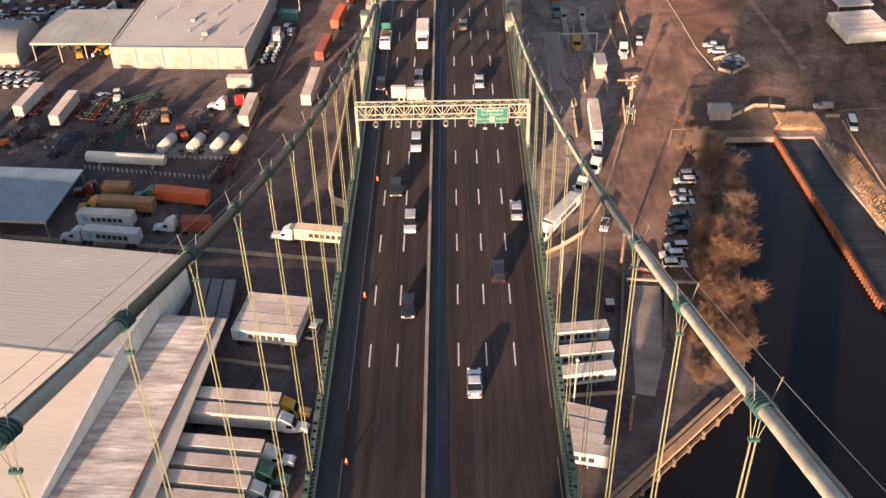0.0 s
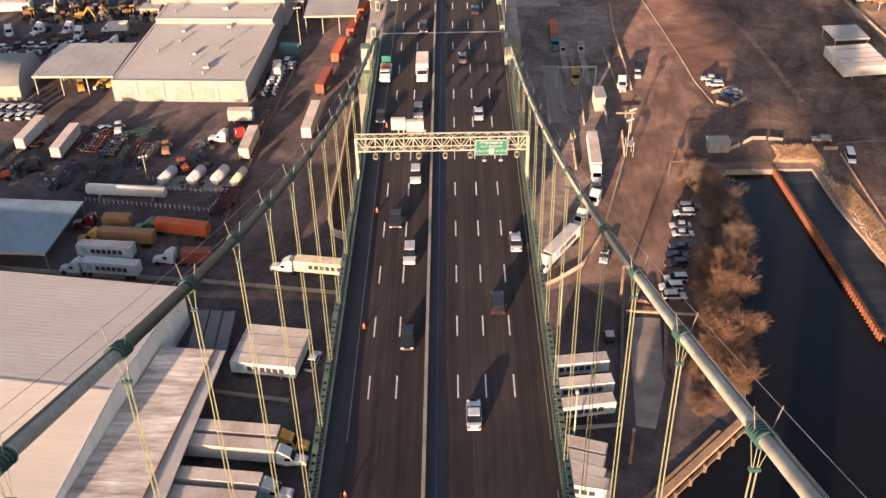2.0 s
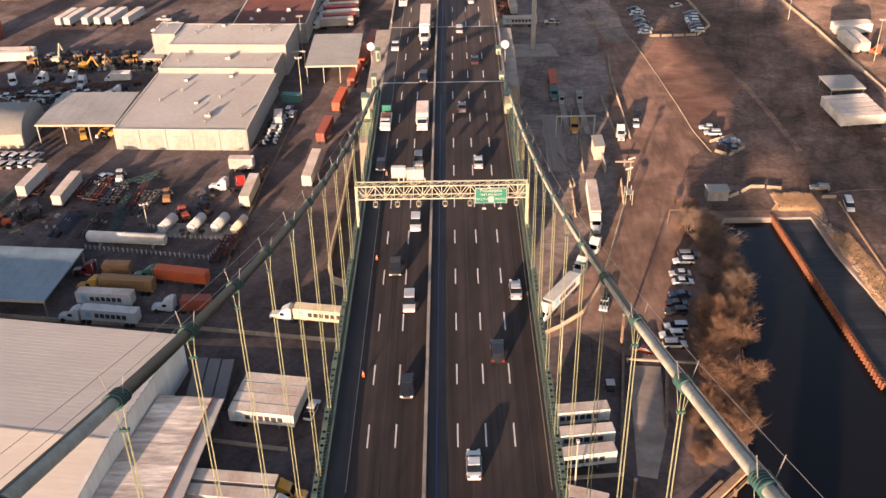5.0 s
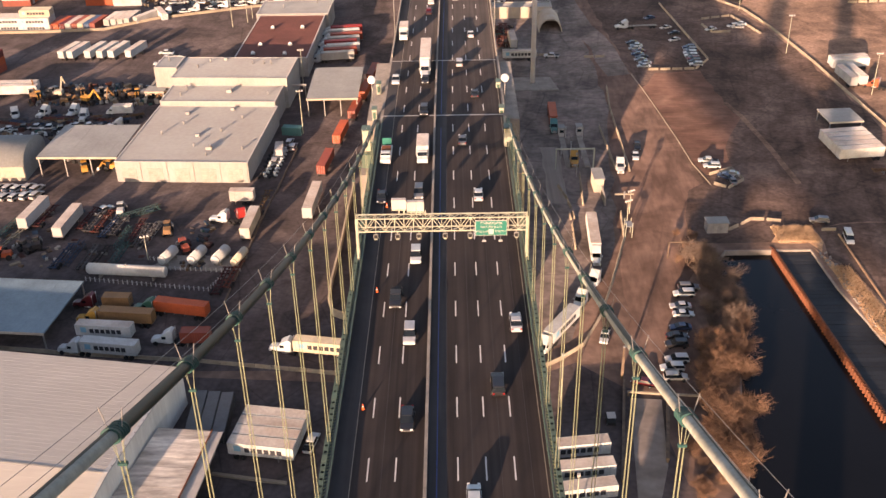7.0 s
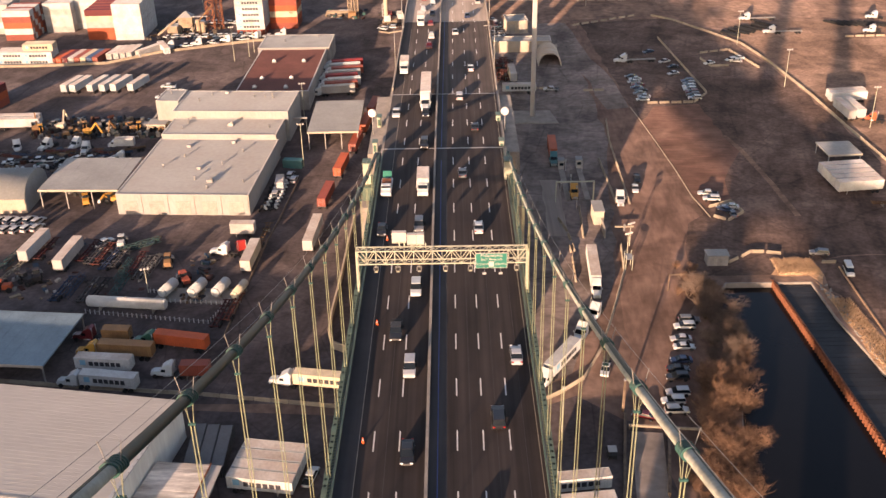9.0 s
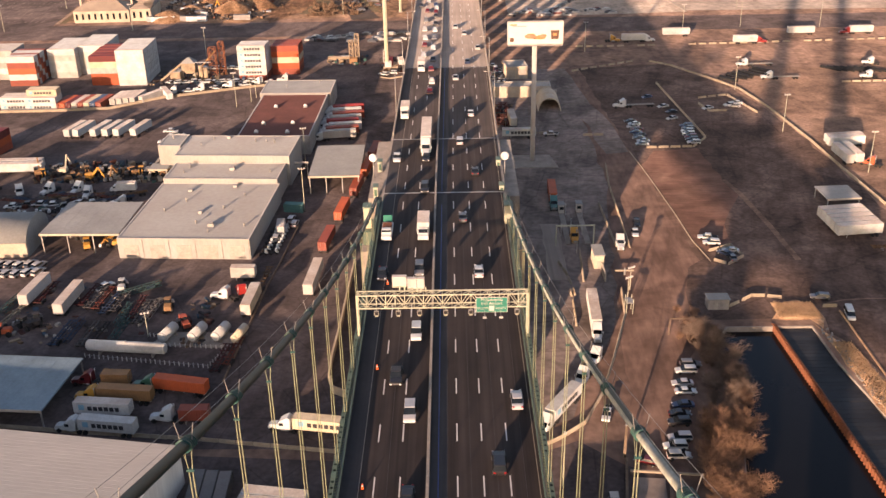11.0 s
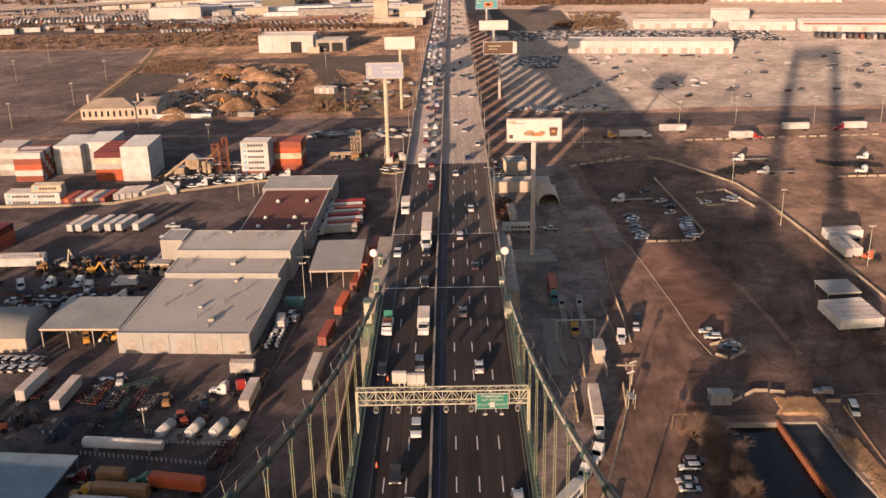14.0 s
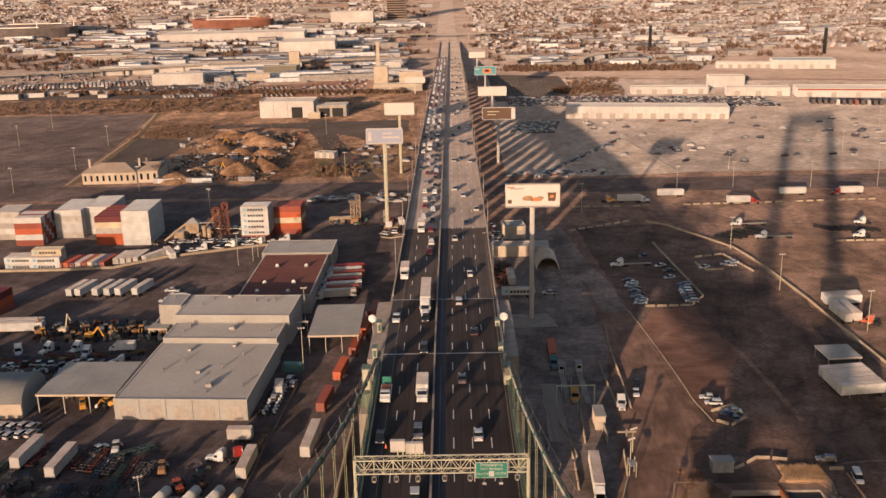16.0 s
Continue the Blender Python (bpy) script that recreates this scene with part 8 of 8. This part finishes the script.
# two stadiums
SEAT = paint("stadium steel", (0.20, 0.17, 0.16), 0.8, 0.0, 0.05, 0.4, 0.5, 0)
BRICKW = paint("red brick stadium wall", (0.30, 0.13, 0.085), 0.9, 0.0, 0.05, 0.3, 0.4, 0)
for x, y, rx, ry, mat, word in ((-690, 1660, 80, 60, SEAT, "grey steel"), (-372, 1765, 68, 45, BRICKW, "red brick")):
    sd = thing("stadium", f"large {word} stadium bowl on the far side of town", "stadium")
    bm = B()
    n = 40
    ring = [[bm.verts.new((x + rx * k * math.cos(2 * math.pi * i / n), y + ry * k * math.sin(2 * math.pi * i / n), z)) for i in range(n)] for k, z in ((1.0, 0), (1.05, 17), (0.95, 17), (0.6, 2))]
    for a, b in zip(ring, ring[1:]):
        for i in range(n):
            bm.faces.new((a[i], a[(i + 1) % n], b[(i + 1) % n], b[i]))
    part("bowl", bm, mat, sd)
    for s in (-1, 1):
        part("canopy_roof", box(B(), x, y + s * ry * 0.8, 19, rx * 1.1, ry * 0.3, 1.2), STEEL, sd)
    for i in range(6):
        a = 2 * math.pi * i / 6
        part("light_mast", box(B(), x + rx * math.cos(a), y + ry * math.sin(a), 13, 1.5, 1.5, 26), STEEL, sd)
for x, y, h in ((249, 1247, 31), (438, 1176, 30)):
    ch = thing("chimney", "dark slim factory chimney", "chimney")
    part("shaft", tube(B(), [(x, y, 0), (x, y, h)], 2.2, 12, 1.8), BLACK, ch)
    part("rim", tube(B(), [(x, y, h - 0.5), (x, y, h)], 2.1, 12), CONCRETE, ch)
# heaps of mulch and earth
MULCH = ground_material("tan mulch and earth", [(0.3, (0.19, 0.11, 0.065)), (0.5, (0.31, 0.19, 0.11)), (0.7, (0.43, 0.285, 0.175))], 0.12, 0.9, contrast=0.5, wear=0.3)
sheet("heap_ground", rough([(-168, 547), (-100, 545), (-104, 615), (-118, 690), (-140, 714), (-168, 706), (-172, 640), (-160, 600)], 2.0, 8), 0.09, MULCH, "tan trampled earth between the heaps", "ground")
for i, (x, y, r, h) in enumerate([(-124, 572, 12, 6.5), (-113, 590, 9, 5.5), (-107, 582, 7, 4.5), (-127, 664, 16, 6), (-150, 640, 12, 5), (-152, 692, 14, 5.5), (-157, 556, 11, 5), (-138, 690, 10, 4.5), (-140, 604, 12, 3.5), (-150, 580, 8, 3), (-118, 630, 10, 3.5), (-160, 668, 10, 3.5), (-134, 634, 9, 4), (-112, 655, 8, 3)]):
    hp = thing("earth_heap", "large heap of brown mulch and earth", "heap", "earth heaps")
    bm = B()
    rr = random.Random(i)
    rings = [[bm.verts.new((x + r * k * math.cos(2 * math.pi * j / 18) * rr.uniform(0.85, 1.12), y + r * k * math.sin(2 * math.pi * j / 18) * rr.uniform(0.85, 1.12), h * z * rr.uniform(0.85, 1.0) + (0 if z else -0.2))) for j in range(18)]
             for k, z in ((1, 0), (0.75, 0.42), (0.45, 0.8), (0.18, 1.0))]
    for a, b in zip(rings, rings[1:]):
        for j in range(18):
            bm.faces.new((a[j], a[(j + 1) % 18], b[(j + 1) % 18], b[j])).smooth = True
    bm.faces.new(rings[-1])
    part("mound", bm, MULCH, hp)
for x, y, rz, c in ((-132, 575, 40, "yellow"), (-120, 600, 200, "brown"), (-146, 660, 120, "yellow")):
    put("excavator " + c, lambda c=c: excavator(c), x, y, 0.09, rz)
RUBBLE = island_material("broken stone, timber and scrap", [(0.0, (0.30, 0.19, 0.12)), (0.25, (0.12, 0.085, 0.065)), (0.45, (0.40, 0.30, 0.21)), (0.6, (0.20, 0.08, 0.045)), (0.72, (0.52, 0.48, 0.42)), (0.84, (0.07, 0.065, 0.065))], 0.9, 0.6)
rows = []
for i in range(900):
    x, y = rnd.uniform(-168, -104), rnd.uniform(552, 706)
    w = rnd.uniform(0.5, 2.2)
    rows.append((x, y, w, w * rnd.uniform(0.4, 1.6), rnd.uniform(0.4, 1.5), rnd.uniform(0, 180), 0.08))
box_field("rubble", rows, RUBBLE, "broken stone and timber strewn round the heaps", "rubble")
# winding tracks and orange winter shrubs over the scrub land
TRACK = ground_material("pale worn track", [(0.3, (0.27, 0.20, 0.15)), (0.7, (0.36, 0.275, 0.21))], 0.1, 0.6)
DARKGRASS = ground_material("dark olive winter grass", [(0.3, (0.10, 0.085, 0.05)), (0.7, (0.17, 0.13, 0.08))], 0.06, 0.6)


strip_path("track_1", [(-98, 556), (-92, 600), (-100, 650), (-128, 705), (-172, 728), (-212, 720)], 9, 0.07, TRACK, "pale dirt track through the scrub", "track")
strip_path("track_2", [(-46, 548), (-66, 610), (-84, 680), (-98, 735), (-100, 765)], 15, 0.13, GREYLOT, "dark asphalt lane through the scrub", "road")
strip_path("track_4", [(-178, 742), (-140, 738), (-100, 728), (-60, 690), (-44, 660)], 12, 0.092, GREYLOT, "dark asphalt lane before the depot", "road")
strip_path("track_3", [(-90, 700), (-60, 735), (-42, 760)], 6, 0.08, TRACK, "pale dirt track through the scrub", "track")
sheet("grass_dark_1", rough([(-84, 562), (-40, 566), (-40, 620), (-66, 632), (-86, 600)], 4, 8), 0.065, DARKGRASS, "dark winter grass beside the approach", "grass")
sheet("works_yard", rough([(-213, 575), (-176, 580), (-182, 600), (-179, 686), (-221, 700)], 1.0, 9), 0.083, GREYLOT, "grey worn asphalt yard behind the works house", "yard")
sheet("depot_apron", rough([(-150, 748), (-30, 758), (-28, 706), (-62, 694), (-92, 722), (-150, 744)], 1.5, 9), 0.085, GREYLOT, "grey asphalt apron before the depot", "yard")
LAWN = ground_material("mown brown winter lawn", [(0.3, (0.115, 0.066, 0.040)), (0.5, (0.20, 0.118, 0.068)), (0.7, (0.36, 0.225, 0.13))], 0.07, 0.9, (1, 0.12, 1), contrast=0.45, wear=0.3, heading=15)
sheet("brown_lawn", rough([(-122, 700), (-102, 694), (-90, 640), (-79, 592), (-86, 566), (-98, 542), (-106, 560), (-114, 620)], 1.2, 6), 0.12, LAWN, "mown brown winter lawn beside the heaps", "lawn")
sheet("brown_lot", rough([(-186, 890), (-136, 1006), (-84, 1004), (-76, 905)], 2, 10), 0.06, REDDIRT, "bare red-brown lot behind the depot", "lot")
sheet("truck_lot", rough([(-520, 905), (-190, 898), (-206, 1020), (-520, 1010)], 2, 12), 0.055, GREYLOT, "grey asphalt lot full of parked lorries", "yard")
strip_path("fence_verge", [(-214.5, 549), (-222.5, 711), (-237, 811)], 3.2, 0.09, DARKGRASS, "dark verge beside the paved field", "verge")
strip_path("fence_path", [(-217.5, 549), (-225.5, 711), (-240, 811)], 2.0, 0.095, TRACK, "pale path along the paved field", "path")
v, f = [], []
for i in range(900):
    clump(rnd.uniform(-430, -150), rnd.uniform(812, 892), rnd.uniform(1.2, 3.2), rnd.uniform(1.0, 3.2))
for i in range(260):
    y = rnd.uniform(860, 985)
    clump(rnd.uniform(104, 152) + (y - 860) * 0.1, y, rnd.uniform(1.2, 3.0), rnd.uniform(1.2, 4.0))
for i in range(260):
    clump(rnd.uniform(-219, -176), rnd.uniform(699, 752), rnd.uniform(0.8, 2.0), rnd.uniform(0.8, 2.4))
for i in range(120):
    clump(rnd.uniform(-80, -52), rnd.uniform(556, 590), rnd.uniform(1.0, 2.4), rnd.uniform(1.0, 3.2))
for i in range(1100):
    t = rnd.random()
    if t < 0.3:
        x, y = rnd.uniform(-232, -170), rnd.uniform(690, 735)
    elif t < 0.6:
        x, y = rnd.uniform(-100, -30), rnd.uniform(560, 690)
    elif t < 0.8:
        x, y = rnd.uniform(-150, -30), rnd.uniform(815, 900)
    else:
        x, y = rnd.uniform(-200, -100), rnd.uniform(560, 740)
    clump(x, y, rnd.uniform(0.5, 1.7), rnd.uniform(0.4, 1.5))
me = bpy.data.meshes.new("scrub_shrubs")
me.from_pydata(v, [], f)
me.materials.append(island_material("orange winter shrubs", [(0.0, (0.24, 0.155, 0.10)), (0.35, (0.18, 0.12, 0.08)), (0.7, (0.29, 0.195, 0.125))], 0.95, 0.3))
tagged(new("scrub_shrubs", me), "bare orange-brown shrubs over the scrub land", "shrubs", kind="stuff")
# lorries along the street below the viaduct
put("semi short w", lambda: semi("white", "white", "box", 11.5), 240, 494, 0.0, 90)
put("semi short r", lambda: semi("red", "white", "box", 11.5), 143, 480, 0.03, -90)
put("trailer white s", None, 113, 497, 0.06, 90), put("trailer white s", None, 175, 496, 0.06, 90)
put("semi none yellow", None, 80, 488, 0.03, -90)
for x, y, rz, key in ((90, 487, -90, "semi short w"), (205, 496, 90, "semi short r")):
    put(key, None, x, y, 0.0 if y < 510 else 0.06, rz)
for x, y, rz in ((188, 439, 80), (179, 417.5, 85)):
    put("semi none white", None, x, y, 0.03, rz)
for x, y in ((-296, 675), (-299, 744), (-232, 668), (-226, 589), (-118, 473), (-87, 699), (64, 470), (118, 505), (150, 515), (190, 512), (225, 512), (96, 690), (160, 560), (240, 600), (-60, 560), (-170, 530), (-240, 532)):
    put("yard_pole", None, x, y, 0.03, 0)
fn = thing("fence_line", "long wire fence on posts along the paved field", "fence")
for (x0, y0), (x1, y1) in (((-216, 549), (-224, 711)), ((-224, 711), (-239, 811)), ((-239, 811), (-520, 790))):
    n = int(math.hypot(x1 - x0, y1 - y0) / 6)
    bm = B()
    for k in range(n + 1):
        box(bm, x0 + (x1 - x0) * k / n, y0 + (y1 - y0) * k / n, 0.9, 0.12, 0.12, 1.8)
    for z in (0.6, 1.7):
        bar(bm, (x0, y0, z), (x1, y1, z), 0.05, 0.05)
    part("fence_run", bm, TIMBER, fn)
# pale curved track round the old car park
tk = thing("kerb_line", "curved pale kerb between the car parks", "kerb")
for (x0, y0), (x1, y1) in zip([(115, 655), (118, 650), (124, 610)], [(118, 650), (124, 610), (130, 552)]):
    part("kerb_run", bar(B(), (x0, y0, 0.2), (x1, y1, 0.2), 0.9, 0.3), CONCRETE, tk)

# debris, bay lines, the far end of the approach and a raised road
rows = [(rnd.uniform(-182, -104), rnd.uniform(556, 690), rnd.uniform(1, 6), rnd.uniform(1, 3), rnd.uniform(0.5, 2.2), rnd.uniform(0, 180), 0) for _ in range(60)]
box_field("scrap_debris", rows, SHEDS, "scattered scrap and pallets between the heaps", "debris")
rows = [(rnd.uniform(-176, -112), 551 + rnd.uniform(-1.5, 1.5), rnd.uniform(6, 13), 2.5, 2.8, rnd.uniform(-4, 4), 0.05) for _ in range(7)]
box_field("site_trailers", rows, SHEDS, "pale site trailers beside the heaps", "trailers")
rows = []
for j in range(26):
    y = 556 + j * 10
    x0, x1 = -226 - j * 0.9, -430 - j * 3
    for k in range(int((x0 - x1) / 3.2)):
        rows.append((x0 - 2 - k * 3.2, y, 0.14, 5.0, 0.02, 0, 0.055))
for j in range(18):
    for k in range(40):
        rows.append((36 + j * 3.4, 860 + k * 3.1, 0.14, 2.2, 0.02, 30, 0.055))
        if k < 14:
            rows.append((44 + j * 2.3, 600 + k * 6.0, 0.14, 3.4, 0.02, 24, 0.055))
box_field("bay_lines", rows, CONCRETE_ROAD, "faint bay lines painted on the paved fields", "markings")
setting("expressway", box(B(), MID, 2000, 0.12, 30, 1160, 0.2), CONCRETE_ROAD, "pale expressway running on into the town", "road")
ov = thing("overpass", "pale concrete overpass across the expressway", "bridge")
part("deck", box(B(), 0, 1460, 8.5, 150, 9, 1.4), CONCRETE, ov)
for x in (-60, -30, 30, 60):
    part("pier", box(B(), x, 1460, 3.9, 2, 6, 7.8), CONCRETE, ov)
for x0, y0, x1, y1, z in ((-640, 995, -150, 1136, 8), (-150, 1136, -46, 1150, 7), (-520, 1321, -300, 1275, 6)):
    rr = thing("raised_road", "long pale raised road far off", "bridge")
    part("deck", bar(B(), (x0, y0, z), (x1, y1, z), 11, 1.6), CONCRETE, rr)
    for k in range(16):
        t = (k + 0.5) / 16
        part("pier", box(B(), x0 + (x1 - x0) * t, y0 + (y1 - y0) * t, z / 2 - 0.4, 1.6, 5, z - 0.8), CONCRETE, rr)
rr = thing("raised_road", "pale curved ramp far off", "bridge")
for k in range(9):
    a0, a1 = radians(100 + k * 9), radians(109 + k * 9)
    part("deck", bar(B(), (230 + 90 * math.cos(a0), 1060 + 130 * math.sin(a0), 6), (230 + 90 * math.cos(a1), 1060 + 130 * math.sin(a1), 6), 8, 1.4), CONCRETE, rr)
    part("pier", box(B(), 230 + 90 * math.cos(a0), 1060 + 130 * math.sin(a0), 2.6, 1.5, 1.5, 5.2), CONCRETE, rr)
for x, y in ((-120, 905), (-180, 920), (60, 780), (150, 720), (230, 700), (300, 690), (260, 820), (320, 560), (290, 516), (110, 900)):
    put("yard_pole", None, x, y, 0.03, 0)


# ---- vehicles on the bridge ----
def on_deck(key, build, x, y, rz):
    ob = put(key, build, x + bend(y), y, deck_z(y) + 0.01, rz)
    tilt = math.degrees(math.atan((deck_z(y + 5) - deck_z(y - 5)) / 10))
    ob.matrix_basis = pose(x + bend(y), y, deck_z(y) + 0.01, tilt) @ pose(0, 0, 0, 0, 0, rz)
    return ob


for k, c, x, y, rz in (("suv", "white", -6.3, 141.0, 180), ("suv", "silver", -6.6, 118.0, 180), ("sedan", "black", -6.3, 99.0, 180), ("sedan", "white", 4.6, 163.5, 0),
                       ("suv", "grey", -6.4, 164.5, 180), ("sedan", "black", -13.2, 163.0, 180), ("suv", "black", -6.2, 205.5, 180), ("sedan", "black", -6.4, 226, 180),
                       ("sedan", "white", 1.9, 84.5, 0), ("suv", "black", 5.6, 106.0, 0), ("sedan", "silver", 8.9, 121.0, 0), ("pickup", "black", -9.0, 128.0, 180), ("pickup", "white", -13.4, 226.0, 180),
                       ("sedan", "grey", 2.0, 189.0, 0), ("sedan", "black", 5.2, 216.0, 0), ("suv", "silver", 1.8, 238.0, 0), ("sedan", "white", 5.0, 262.0, 0)):
    on_deck(k + " " + c, lambda k=k, c=c: car(k, c), x, y, rz)
on_deck("work truck", box_truck, -6.0, 182.0, 180)
on_deck("semi white w", None, -6.6, 240.0, 180)
# the stopped works lorry in the closed lane, with cones
wt = thing("works_truck", "white works lorry with a green arrow board", "truck")
wt.matrix_basis = pose(-13.3, 181.5, deck_z(181.5) + 0.01, 0, 0, 180)
part("cab", profile_solid(B(), [(1.0, 0.6), (1.0, 2.2), (2.0, 2.2), (2.7, 1.5), (3.6, 1.3), (3.7, 0.6)], 2.1, 0.12), CAR_PAINT["white"], wt, bevel=0.05)
part("flat_bed", box(B(), 0, -1.4, 1.0, 2.2, 4.6, 0.5), CAR_PAINT["white"], wt)
part("load", box(B(), 0, -0.8, 1.6, 1.8, 2.4, 0.7), RUST, wt)
part("arrow_board", box(B(), 0, -3.5, 2.2, 1.8, 0.2, 1.4), SIGN_GREEN, wt)
part("windscreen", box(B(), 0, 2.38, 1.9, 1.8, 0.06, 0.5), GLASS, wt)
for s in (-1, 1):
    wheel(wt, s * 0.95, 2.7, 0.42, 0.3), wheel(wt, s * 0.95, -2.3, 0.42, 0.45)
CONE = plain("orange cone", (0.75, 0.13, 0.03), 0.5)


def cone():
    ob = thing("traffic_cone", "orange traffic cone with a white band", "cone", "traffic cones")
    part("body", tube(B(), [(0, 0, 0.05), (0, 0, 0.95)], 0.22, 10, 0.05), CONE, ob)
    part("base", box(B(), 0, 0, 0.03, 0.55, 0.55, 0.06), BLACK, ob)
    part("band", tube(B(), [(0, 0, 0.5), (0, 0, 0.68)], 0.14, 10, 0.11), WHITE, ob)
    return ob


for i, y in enumerate(range(72, 178, 29)):
    on_deck("cone", cone, -12.2 + i * 0.05, y + 0.7, 0)
# slow traffic on the approach: low cars of one mesh each
LOW = []
for i, c in enumerate(("white", "black", "silver", "grey", "dark red", "pale grey", "dark blue")):
    bm = B()
    profile_solid(bm, [(-2.3, 0.25), (-2.35, 0.9), (0.9, 0.95), (2.2, 0.75), (2.3, 0.25)], 1.85, 0.1)
    profile_solid(bm, [(-1.8, 0.9), (-1.1, 1.45), (0.3, 1.45), (1.2, 0.9)], 1.6, 0.2)
    me = mesh_of("car", bm, CAR_PAINT[c])
    me.materials.append(GLASS)
    for q in me.polygons:
        if q.center.z > 1.0 and abs(q.normal.z) < 0.8:
            q.material_index = 1
    LOW.append((me, c))
rnd = random.Random(5)
for lane, y0, gap, rz in ((-6.6, 285, 9.5, 180), (-10.0, 330, 11.5, 180), (-13.2, 420, 14, 180), (1.0, 300, 52, 0), (4.6, 320, 47, 0), (8.6, 340, 60, 0)):
    y = y0
    while y < 1150:
        me, c = rnd.choice(LOW)
        ob = tagged(new("car", me), f"{c} painted car in slow traffic on the approach", "car", "approach traffic")
        ob.matrix_basis = pose(lane + bend(y) + rnd.uniform(-0.3, 0.3), y, deck_z(y) + 0.01, math.degrees(math.atan((deck_z(y + 1) - deck_z(y - 1)) / 2)) * (1 if rz == 0 else -1), 0, rz)
        y += gap * rnd.uniform(0.75, 1.9)
for x, y in ((-9.9, 312), (-13.0, 262), (-10.1, 470), (-6.8, 520)):
    on_deck("work truck", None, x, y, 180)
